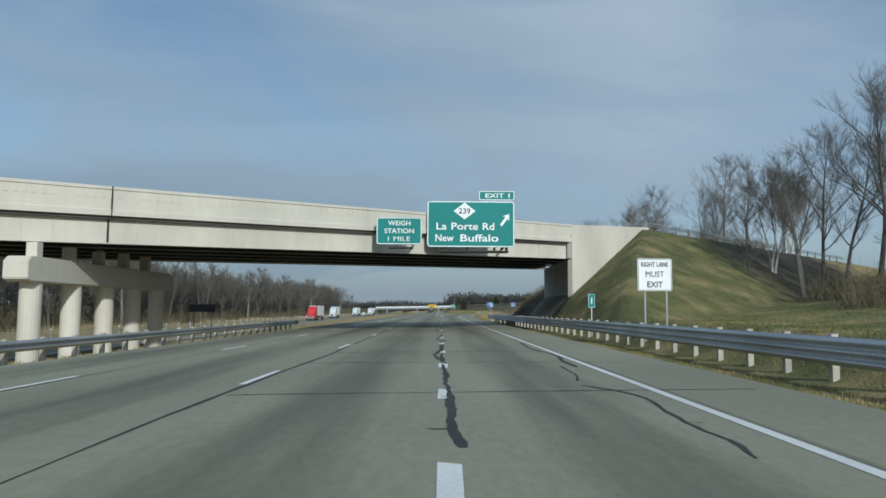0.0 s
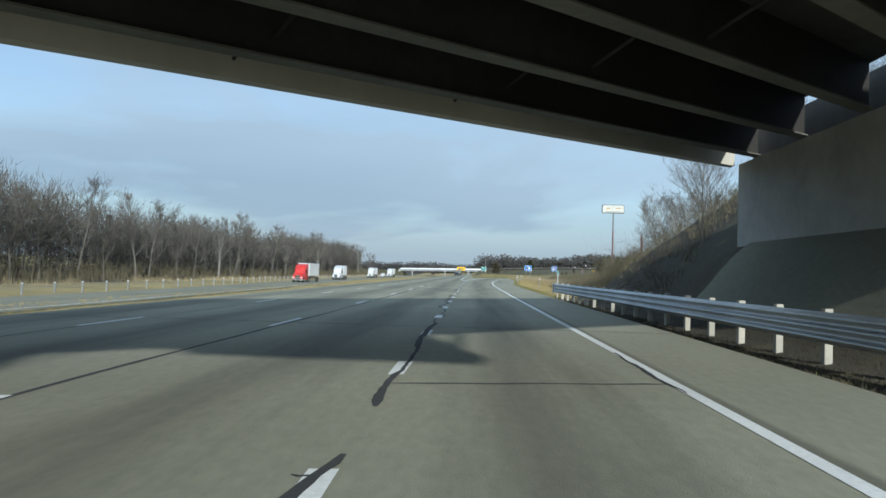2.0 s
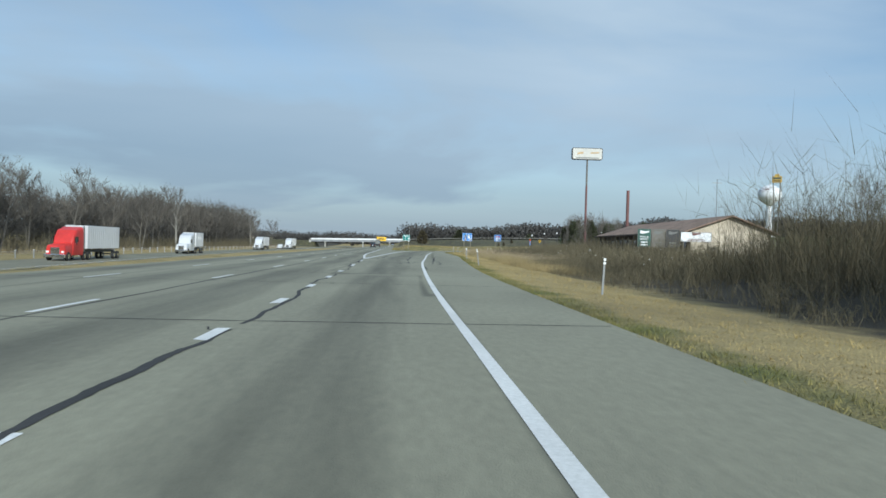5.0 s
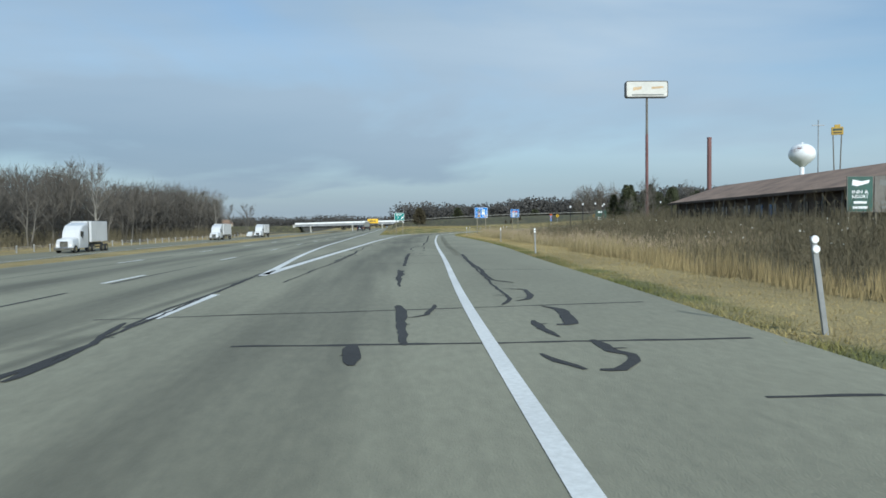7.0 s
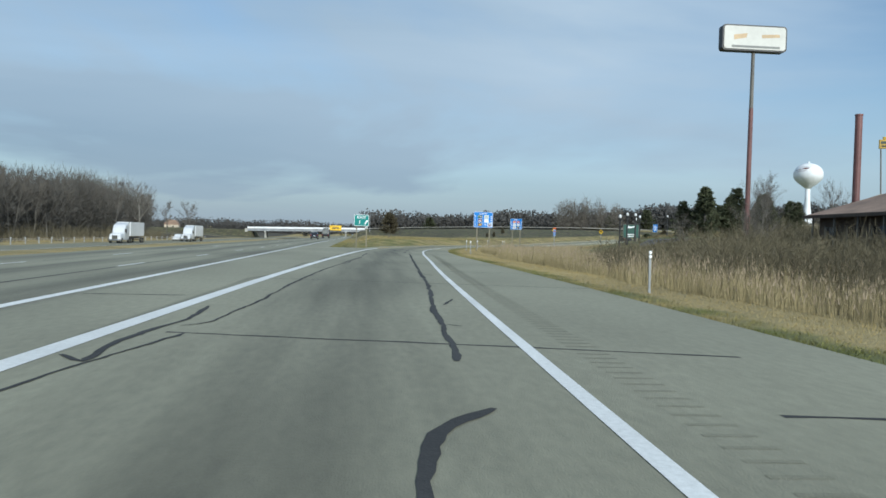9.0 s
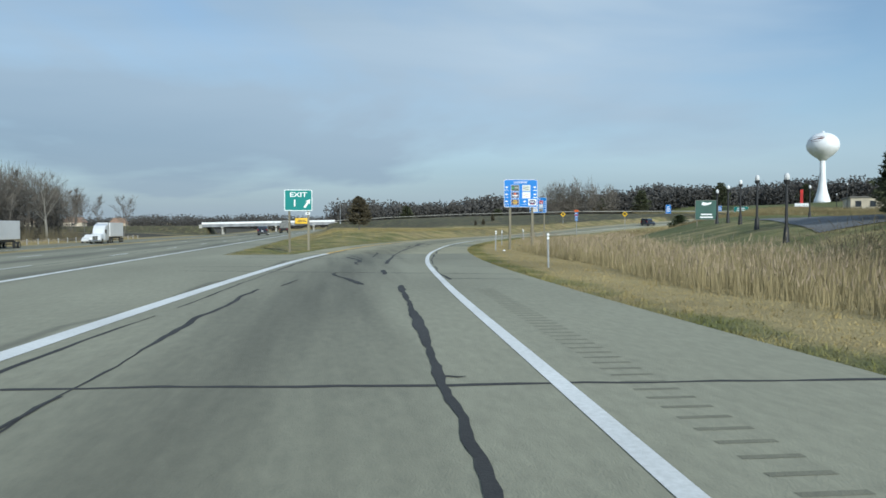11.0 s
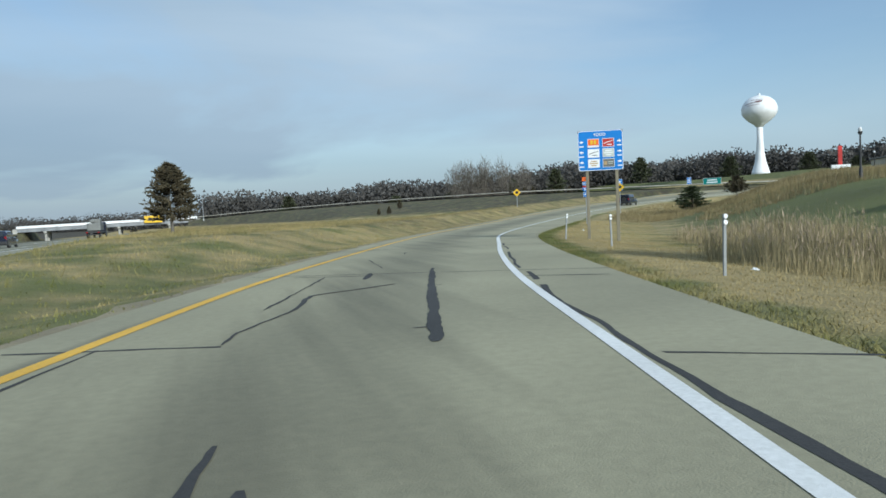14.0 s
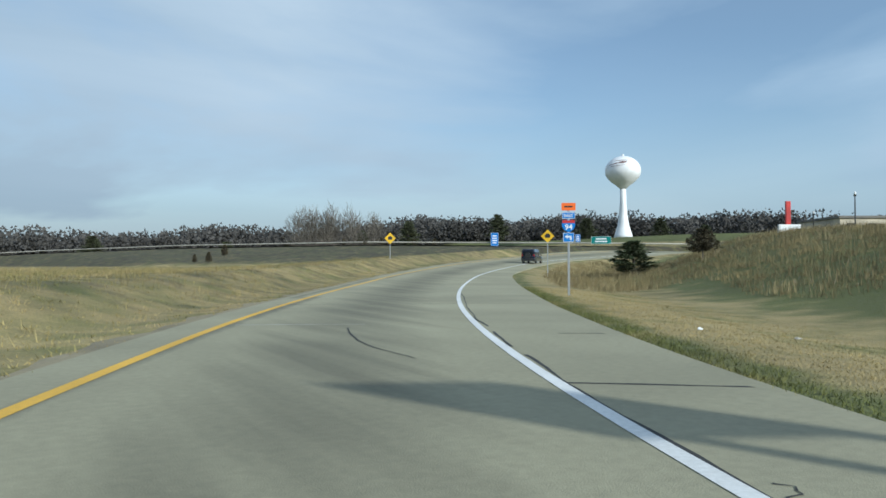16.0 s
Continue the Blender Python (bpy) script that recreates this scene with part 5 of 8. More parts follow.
def services_sign(x, y, turn, w, h, z_mid, title, logos, label, miles=()):
    zg = float(land(x, y))
    top = thing("services_sign", pose(x, y, 0, 0, 0, turn), label, "road sign")
    sheet = sign_panel(top, "panel", w, h, M_blue, 0.025, 0.005, 0.14, z=z_mid)
    for sx in (-1, 1):
        for sz in (-1, 1):
            part("backing_corner", box((0.12, 0.01, 0.12), (sx * (w / 2 - 0.05), 0.022, z_mid + sz * (h / 2 - 0.05))), M_signback, top)
    lettering("title", title, 0.20, M_signwhite, sheet, -0.02, z_mid + h * 0.40, -0.012)
    for k, (ground, mark, px, style, accent) in enumerate(logos):
        row, col = divmod(k, 2)
        lx = px * w
        lz = z_mid + h * (0.19 - 0.255 * row)
        shape("logo_plate", rect(0.56, 0.42), M_signwhite, sheet, lx, lz, -0.008)
        shape("logo_field", rect(0.52, 0.38), ground, sheet, lx, lz, -0.012)
        if style == "badge":
            shape("logo_mark", rect(0.15, 0.18), accent, sheet, lx - 0.15, lz, -0.016)
            shape("logo_mark", rect(0.26, 0.045), mark, sheet, lx + 0.09, lz + 0.05, -0.016)
            shape("logo_mark", rect(0.22, 0.03), mark, sheet, lx + 0.08, lz - 0.04, -0.016)
        elif style == "oval":
            shape("logo_mark", rounded(0.46, 0.30, 0.13), mark, sheet, lx, lz, -0.016)
            shape("logo_mark", rect(0.32, 0.06), M_signwhite, sheet, lx, lz + 0.02, -0.020)
            shape("logo_mark", rect(0.18, 0.04), accent, sheet, lx, lz - 0.11, -0.020)
        elif style == "lines":
            for z, w_bar in ((0.10, 0.30), (0.0, 0.40), (-0.10, 0.26)):
                shape("logo_mark", rect(w_bar, 0.055), mark, sheet, lx, lz + z, -0.016)
        elif style == "sun":
            shape("logo_mark", rounded(0.14, 0.13, 0.06), accent, sheet, lx, lz + 0.09, -0.016)
            shape("logo_mark", rect(0.40, 0.075), mark, sheet, lx, lz - 0.03, -0.016)
            shape("logo_mark", rect(0.20, 0.035), mark, sheet, lx, lz - 0.13, -0.016)
        elif style == "sweep":
            shape("logo_mark", [(-0.22, -0.06), (-0.05, 0.0), (0.22, 0.07), (0.22, 0.10), (-0.05, 0.04), (-0.22, -0.02)], mark, sheet, lx, lz, -0.016)
            shape("logo_mark", rect(0.24, 0.04), accent, sheet, lx + 0.06, lz - 0.10, -0.016)
        else:
            for px2 in (-0.08, 0.08):
                shape("logo_mark", rounded(0.11, 0.22, 0.05), mark, sheet, lx + px2, lz + 0.04, -0.016)
            shape("logo_mark", rect(0.50, 0.07), M_signwhite, sheet, lx, lz - 0.15, -0.016)
        side = -1 if (col == 0 or px < 0) else 1
        ax = side * w * 0.425 if not (abs(px) > 0.28) else w * 0.11
        tilt = radians(90) if side < 0 or abs(px) > 0.28 else radians(-90)
        shape("arrow", arrow_outline(0.20, 0.17, 0.07, tilt), M_signwhite, sheet, ax, lz + 0.06)
        if k < len(miles) and miles[k]:
            lettering("distance", miles[k], 0.11, M_signwhite, sheet, ax, lz - 0.15, -0.012, width=0.27)
        else:
            shape("writing_bar", rect(0.22, 0.055), M_signwhite, sheet, ax, lz - 0.15)
    wood_posts(top, (-w * 0.31, w * 0.35), z_mid - h * 0.5 + 0.25, zg, (0.15, 0.18), 0.13)


M_logo_dark = material("dark_logo_print", (0.03, 0.05, 0.04), (0.05, 0.07, 0.06), scale=8, rough=0.5)
M_logo_green = material("green_logo_print", (0.05, 0.30, 0.10), (0.04, 0.24, 0.08), scale=8, rough=0.5)
M_logo_navy = material("navy_logo_print", (0.02, 0.03, 0.10), (0.03, 0.04, 0.12), scale=8, rough=0.5)
M_logo_pale = material("pale_logo_print", (0.62, 0.66, 0.60), (0.5, 0.55, 0.5), scale=8, rough=0.5)
M_logo_tan = material("tan_logo_print", (0.55, 0.40, 0.22), (0.45, 0.3, 0.15), scale=8, rough=0.5)
M_logo_grey = material("grey_logo_print", (0.13, 0.14, 0.13), (0.18, 0.18, 0.17), scale=8, rough=0.5)
services_sign(19.85, 293.1, -2, 2.32, 1.88, 3.68, "LODGING",
              [(M_logo_dark, M_logo_pale, -0.17, "badge", M_logo_green), (M_logo_pale, M_logo_grey, 0.165, "sweep", M_logo_grey), (M_logo_navy, M_signwhite, -0.17, "sun", M_orange),
               (M_signwhite, M_logo_tan, 0.165, "sweep", M_logo_tan), (M_logo_navy, M_amber, -0.17, "lines", M_amber), (M_signwhite, M_logo_navy, 0.345, "oval", M_red)], "blue lodging services sign with small logo plates on timber posts",
              ("0.2 MI", "", "0.3 MI", "", "0.3 MI", "0.2 MI"))
services_sign(33.15, 334.5, -27, 2.16, 1.95, 4.21, "FOOD",
              [(M_orange, M_amber, -0.155, "peaks", M_amber), (M_red, M_signwhite, 0.175, "sweep", M_signwhite), (M_signwhite, M_logo_grey, -0.155, "sweep", M_logo_grey),
               (M_logo_pale, M_signwhite, 0.175, "lines", M_signwhite), (M_signwhite, M_logo_tan, -0.155, "lines", M_logo_tan), (M_logo_grey, M_logo_pale, 0.175, "badge", M_logo_tan)], "blue food services sign with small logo plates on timber posts")


def route_assembly():
    x, y = 48.5, 364.0
    zg = float(land(x, y))
    top = thing("route_sign", pose(x, y, 0, 0, 0, -37), "stacked orange and blue interstate route signs on one post", "road sign")
    sign_panel(top, "detour_panel", 0.66, 0.36, M_orange, 0.0, z=4.20, radius=0.03)
    writing_bars(top, 0, 4.20, 0.5, 0.14, 1, M_black, -0.006)
    sheet = sign_panel(top, "direction_panel", 0.62, 0.31, M_blue, 0.015, 0.006, 0.03, z=3.78)
    lettering("writing", "EAST", 0.20, M_signwhite, sheet, 0, 3.78, -0.012)
    shield = [(-0.30, 0.26), (-0.15, 0.30), (0, 0.26), (0.15, 0.30), (0.30, 0.26), (0.31, 0.0), (0.22, -0.18), (0, -0.31), (-0.22, -0.18), (-0.31, 0.0)]
    sheet = part("shield", prism([(a, 3.28 + b) for a, b in shield], 0.02), M_blue, top)
    shape("shield_top", [(-0.29, 0.14), (0.29, 0.14), (0.29, 0.26), (0.15, 0.29), (0, 0.25), (-0.15, 0.29), (-0.29, 0.26)], M_red, sheet, 0, 3.28, -0.006)
    lettering("route_number", "94", 0.36, M_signwhite, sheet, 0, 3.23, -0.012)
    sheet = sign_panel(top, "arrow_panel", 0.52, 0.44, M_blue, 0.015, 0.006, 0.03, z=2.74)
    shape("arrow", arrow_outline(0.3, 0.2, 0.08, radians(90)), M_signwhite, sheet, -0.03, 2.77)
    shape("arrow_tail", rect(0.08, 0.16), M_signwhite, sheet, 0.10, 2.70)
    part("post", box((0.1, 0.08, 4.3 - zg + 0.3), (0, 0.07, (4.3 + zg - 0.3) / 2), 0.01), M_galv, top)


route_assembly()


def warning_sign(x, y, turn, z):
    zg = float(land(x, y))
    top = thing("warning_sign", pose(x, y, 0, 0, 0, turn), "yellow diamond curve-speed warning sign on a post", "road sign", "curve warning signs")
    sheet = part("panel", prism([(0, z + 0.62), (0.62, z), (0, z - 0.62), (-0.62, z)], 0.02), M_amber, top)
    shape("symbol", [(-0.2, -0.16), (0.2, -0.16), (0.26, 0.08), (0.1, 0.24), (-0.1, 0.24), (-0.26, 0.08)], M_black, sheet, 0, z, -0.008)
    part("post", box((0.08, 0.06, z - zg + 0.4), (0, 0.06, (z + zg - 0.4) / 2), 0.008), M_galv, top)


warning_sign(60.8, 408.6, -25, 4.45)
warning_sign(68.6, 391.0, -40, 4.2)


def board_sign(name, x, y, turn, w, h, z, mat, label, lines=2, rows_mat=None, posts=(-0.35, 0.35)):
    zg = float(land(x, y))
    top = thing(name, pose(x, y, 0, 0, 0, turn), label, "road sign")
    sheet = sign_panel(top, "panel", w, h, mat, 0.04, 0.02, 0.05, z=z)
    writing_bars(sheet, 0, z, w * 0.7, h * 0.7, lines, rows_mat or M_signwhite)
    wood_posts(top, [p * w for p in posts], z, zg, (0.12, 0.12), 0.10)
    return sheet


board_sign("services_sign", 118.7, 473.5, -35, 1.7, 3.0, 7.5, M_blue, "tall blue services sign beyond the cross road", 4)
board_sign("services_sign", 125.6, 453, -40, 1.0, 1.6, 7.2, M_blue, "blue services sign beside the cross road", 3)
board_sign("guide_sign", 133.8, 455, -42, 4.2, 1.6, 7.0, M_green, "small green guide sign beside the cross road", 2)


# ---------------------------------------------------------------- guard rails
def corrugated(waves, height, depth):
    """Cross-section of a corrugated beam: (out, up) points from top to bottom."""
    pts = []
    n = waves * 8
    for k in range(n + 1):
        u = k / n
        pts.append((depth * (0.5 - 0.5 * math.cos(2 * math.pi * waves * u)), height * (0.5 - u)))
    return pts


def guard_rail(name, line, waves, height, z_mid, spacing, label, side=-1, block=True, terminal=True):
    """line: plan points. side: -1 if traffic is on the low-x side."""
    top = thing(name, Matrix(), label, "guard rail")
    pts = [Vector((x, y, 0)) for x, y in line]
    lengths = [0.0]
    for a, b in zip(pts, pts[1:]):
        lengths.append(lengths[-1] + (b - a).length)

    def spot(d):
        for i in range(len(pts) - 1):
            if d <= lengths[i + 1] or i == len(pts) - 2:
                u = (d - lengths[i]) / (lengths[i + 1] - lengths[i])
                return pts[i].lerp(pts[i + 1], u), (pts[i + 1] - pts[i]).normalized()
    profile = corrugated(waves, height, 0.085)
    d, total = 0.0, lengths[-1]
    while d < total - 0.1:
        e = min(d + 3.81, total)
        verts, faces = [], []
        n = len(profile)
        for dd in (d, (d + e) / 2, e):
            p, way = spot(dd)
            out = Vector((way.y, -way.x, 0)) * (1 if side > 0 else -1)
            zz = max(float(land(p.x, p.y)), -0.1) * 0.5
            for o, u in profile:
                verts.append(p + out * o + Vector((0, 0, z_mid + zz + u)))
        for r in range(2):
            for i in range(n - 1):
                a = r * n + i
                faces.append((a, a + 1, a + n + 1, a + n))
        ob = data_object("rail_panel", verts, faces, M_galv, top, smooth=True)
        d = e
    d = 0.4
    while d < total:
        p, way = spot(d)
        out = Vector((way.y, -way.x, 0)) * (1 if side > 0 else -1)
        zg = float(land(p.x, p.y))
        turn = Matrix.Translation(p) @ way.to_track_quat("Y", "Z").to_matrix().to_4x4()
        zz = max(zg, -0.1) * 0.5
        bm = box((0.14, 0.15, z_mid + zz + height / 2 + 0.04 - zg + 0.3), tuple(-out.x * 0.27 * (1 if k == 0 else 0) for k in range(1)) + (0, (z_mid + zz + height / 2 + 0.04 + zg - 0.3) / 2), 0.01, turn)
        part("post", bm, M_paleblock, top)
        if block:
            part("blockout", box((0.18, 0.13, height * 0.95), (-out.x * 0.11, 0, z_mid + zz), 0.01, turn), M_paleblock, top)
        d += spacing
    if terminal:
        p, way = spot(total)
        turn = Matrix.Translation(p) @ way.to_track_quat("Y", "Z").to_matrix().to_4x4()
        zz = max(float(land(p.x, p.y)), -0.1) * 0.5
        bm = bmesh.new()
        bmesh.ops.create_cone(bm, cap_ends=True, segments=16, radius1=0.17, radius2=0.17, depth=height + 0.06, matrix=turn @ Matrix.Translation((0.06, 0.02, z_mid + zz)))
        part("end_shoe", bm, M_galv, top, "rounded galvanised end shoe")
    return top


guard_rail("guard_rail", [(7.3, -40), (7.25, 40), (7.0, 60), (6.6, 80), (6.12, 97.2)], 3, 0.53, 0.66, 1.905, "galvanised thrie-beam guard rail on pale timber posts beside the shoulder")
guard_rail("guard_rail", [(-11.5, -40), (-11.6, 36), (-11.9, 54), (-12.1, 66)], 2, 0.31, 0.36, 1.905, "galvanised W-beam guard rail along the grass median", side=1)


# posts of the barrier along the far side of the opposite carriageway
def barrier_post(x, y):
    z = float(land(x, y))
    top = thing("barrier_post", pose(x, y, z), "grey steel post of the cable barrier beside the wood", "barrier post", "cable barrier posts")
    part("shaft", box((0.14, 0.11, 1.15), (0, 0, 0.36), 0.008), M_galv, top)
    part("cap", box((0.16, 0.13, 0.06), (0, 0, 0.94), 0.01), M_signwhite, top)
    return top


first_post = barrier_post(float(far_back(28)) - 0.9, 28)
for k in range(1, 88):
    y = 28 + 4.9 * k
    x = float(far_back(y)) - 0.9
    copy_thing(first_post, pose(x, y, float(land(x, y)), random.uniform(-2, 2), random.uniform(-2, 2)))
cable = new("barrier_cable")
tagged(cable, "steel cables of the barrier beside the wood", "cable barrier")
for z in (0.5, 0.66, 0.82):
    bm = bmesh.new()
    for y in range(28, 448, 14):
        add_tube(bm, (float(far_back(y)) - 0.82, y, -1.55 + z), (float(far_back(y + 14)) - 0.82, y + 14, -1.55 + z), 0.012, sides=4)
    part("cable", bm, M_galv, cable)


def back_of_sign():
    x, y = -18.53, 61.8
    zg = float(land(x, y))
    top = thing("road_sign", pose(x, y, 0), "dark back of a wide road sign on two posts", "road sign")
    part("panel", box((2.06, 0.03, 0.60), (0, 0, 1.42), 0.01), M_black, top)
    for px in (-0.62, 0.72):
        part("post", box((0.08, 0.06, 1.6 - zg), (px, 0.06, (1.6 + zg - 0.3) / 2), 0.008), M_signback, top)


back_of_sign()


# ---------------------------------------------------------------- plants
def soup(name, verts, faces, mat, parent=None, turfed=False):
    """A mesh from arrays of corners and triangles."""
    me = bpy.data.meshes.new(name)
    verts, faces = np.asarray(verts, np.float32).reshape(-1, 3), np.asarray(faces, np.int32).reshape(-1, 3)
    me.vertices.add(len(verts))
    me.vertices.foreach_set("co", verts.ravel())
    me.loops.add(faces.size)
    me.loops.foreach_set("vertex_index", faces.ravel())
    me.polygons.add(len(faces))
    me.polygons.foreach_set("loop_start", np.arange(0, faces.size, 3, dtype=np.int32))
    me.update(calc_edges=True)
    me.validate()
    me.materials.append(mat)
    if turfed:
        for key, data in zip(("straw", "litter"), turf(verts[:, 0], verts[:, 1])):
            me.attributes.new(key, "FLOAT", "POINT").data.foreach_set("value", np.asarray(data, np.float32))
    ob = new(name, me)
    if parent:
        ob.parent = parent
    return ob


def blades(rng, roots, heights, width, lean, bend=0.0):
    """Thin upright triangles from the roots: each leans at random."""
    n = len(roots)
    turn = rng.uniform(0, 2 * np.pi, n)
    tip = rng.uniform(0, 1, n) * lean * heights
    way = rng.uniform(0, 2 * np.pi, n)
    side = np.stack([np.cos(turn), np.sin(turn), np.zeros(n)], -1) * (width * rng.uniform(0.6, 1.4, n))[:, None] / 2
    top = roots + np.stack([np.cos(way) * tip, np.sin(way) * tip, heights], -1)
    verts = np.stack([roots - side, roots + side, top], 1).reshape(-1, 3)
    return verts, np.arange(3 * n).reshape(-1, 3)


def sprays(rng, starts, ways, lengths, width):
    """Thin triangles from starts along ways."""
    n = len(starts)
    ways = ways / np.linalg.norm(ways, axis=1, keepdims=True)
    other = rng.normal(size=(n, 3))
    side = np.cross(ways, other)
    side /= np.linalg.norm(side, axis=1, keepdims=True) + 1e-9
    w = (np.broadcast_to(width, (n,)) * rng.uniform(0.6, 1.3, n))[:, None] / 2
    verts = np.stack([starts - side * w, starts + side * w, starts + ways * lengths[:, None]], 1).reshape(-1, 3)
    return verts, np.arange(3 * n).reshape(-1, 3)


def limb(rnd, verts, faces, start, way, length, r0, r1, steps, sides, sway):
    """A bent, tapering branch; returns its places and ways."""
    places, ways = [start.copy()], [way.copy()]
    p, w = start.copy(), way.copy()
    for k in range(steps):
        w = (w + Vector((rnd.gauss(0, sway), rnd.gauss(0, sway), rnd.gauss(0.02, sway * 0.6)))).normalized()
        p = p + w * (length / steps)
        places.append(p.copy())
        ways.append(w.copy())
    base = len(verts)
    for k, (q, v) in enumerate(zip(places, ways)):
        r = r0 + (r1 - r0) * k / steps
        a = v.orthogonal().normalized()
        b = v.cross(a)
        for s in range(sides):
            t = 2 * math.pi * s / sides
            verts.append(q + (a * math.cos(t) + b * math.sin(t)) * r)
    for k in range(steps):
        for s in range(sides):
            i, j = base + k * sides + s, base + k * sides + (s + 1) % sides
            faces.append((i, j, j + sides))
            faces.append((i, j + sides, i + sides))
    return places, ways


def bare_tree(seed, height, spread, bark, label, lean=0.0, stems=1, low=0.3, limbs=19, twig_n=9, fine_n=5, twig_w=0.014):
    rnd, rng = random.Random(seed), np.random.default_rng(seed)
    top = thing("tree", pose(0, 0, 0), label, "tree", "bare roadside trees")
    verts, faces, starts, ways, lens = [], [], [], [], []
    for stem in range(stems):
        a = rnd.uniform(0, 6.28)
        tilt = lean + (0.13 if stems > 1 else 0.02)
        girth = height * 0.011 + 0.02
        places, dirs = limb(rnd, verts, faces, Vector((math.cos(a) * 0.15 * (stems > 1), math.sin(a) * 0.15 * (stems > 1), -0.3)),
                            Vector((math.cos(a) * tilt, math.sin(a) * tilt, 1)).normalized(), height * rnd.uniform(0.80, 0.92) + 0.3, girth, 0.015, 9, 7, 0.05)
        n1 = limbs if stems == 1 else int(limbs * 0.62)
        for i in range(n1):
            u = low + (0.98 - low) * (i + rnd.random()) / n1
            k = min(8, int(u * 9))
            p = places[k].lerp(places[k + 1], u * 9 - k)
            a = rnd.uniform(0, 6.28)
            w = Vector((math.cos(a), math.sin(a), 0.75 + 0.8 * u)).normalized()
            shape_u = math.sin(math.pi * min(1.0, 0.22 + 0.78 * (u - low) / (1 - low) * 0.95))
            length = height * spread * (0.45 + 0.85 * shape_u) * rnd.uniform(0.75, 1.2)
            r = girth * (1 - u) * 0.5 + 0.012
            bp, bw = limb(rnd, verts, faces, p, w, length, r, 0.008, 5, 4, 0.13)
            for j in range(7):
                v = 0.2 + 0.8 * (j + rnd.random()) / 7
                m = min(4, int(v * 5))
                q = bp[m].lerp(bp[m + 1], v * 5 - m)
                w2 = (bw[m] + Vector((rnd.gauss(0, 0.55), rnd.gauss(0, 0.55), rnd.uniform(0.1, 0.6)))).normalized()
                l2 = length * rnd.uniform(0.30, 0.55)
                cp, cw = limb(rnd, verts, faces, q, w2, l2, max(0.007, r * 0.35), 0.004, 2, 3, 0.12)
                for t in range(twig_n):
                    e = rnd.random()
                    h = 0 if e < 0.5 else 1
                    s = cp[h].lerp(cp[h + 1], e * 2 - h)
                    w3 = (cw[h] + Vector((rnd.gauss(0, 0.55), rnd.gauss(0, 0.55), rnd.uniform(0.0, 0.7)))).normalized()
                    starts.append(s), ways.append(w3), lens.append(rnd.uniform(0.5, 1.1) * (0.45 + l2 * 0.45))
    s0, w0, l0 = np.array(starts), np.array(ways), np.array(lens)
    pick = rng.integers(0, len(s0), len(s0) * fine_n)
    s1 = s0[pick] + w0[pick] * (l0[pick] * rng.uniform(0.2, 0.9, len(pick)))[:, None]
    w1 = w0[pick] + rng.normal(0, 0.45, (len(pick), 3)) + (0, 0, 0.2)
    l1 = l0[pick] * rng.uniform(0.45, 0.9, len(pick))
    v, f = sprays(rng, np.concatenate([s0, s1]), np.concatenate([w0, w1]), np.concatenate([l0, l1]), np.concatenate([np.full(len(s0), twig_w), np.full(len(s1), twig_w * 0.7)]))
    soup("trunk", np.array([tuple(q) for q in verts]), faces, bark, top)
    tagged(soup("crown", v, f, M_twig, top), "dense bare twigs")
    return top


def scatter(rng, n, box4, keep):
    x, y = rng.uniform(box4[0], box4[1], n), rng.uniform(box4[2], box4[3], n)
    ok = keep(x, y)
    return x[ok], y[ok]


def off_right(x, y):
    return x - verge_right(np.clip(y, -80, 446))


def rooted(x, y, sink=0.03):
    return np.stack([x, y, land(x, y) - sink], -1)


rng = np.random.default_rng(11)
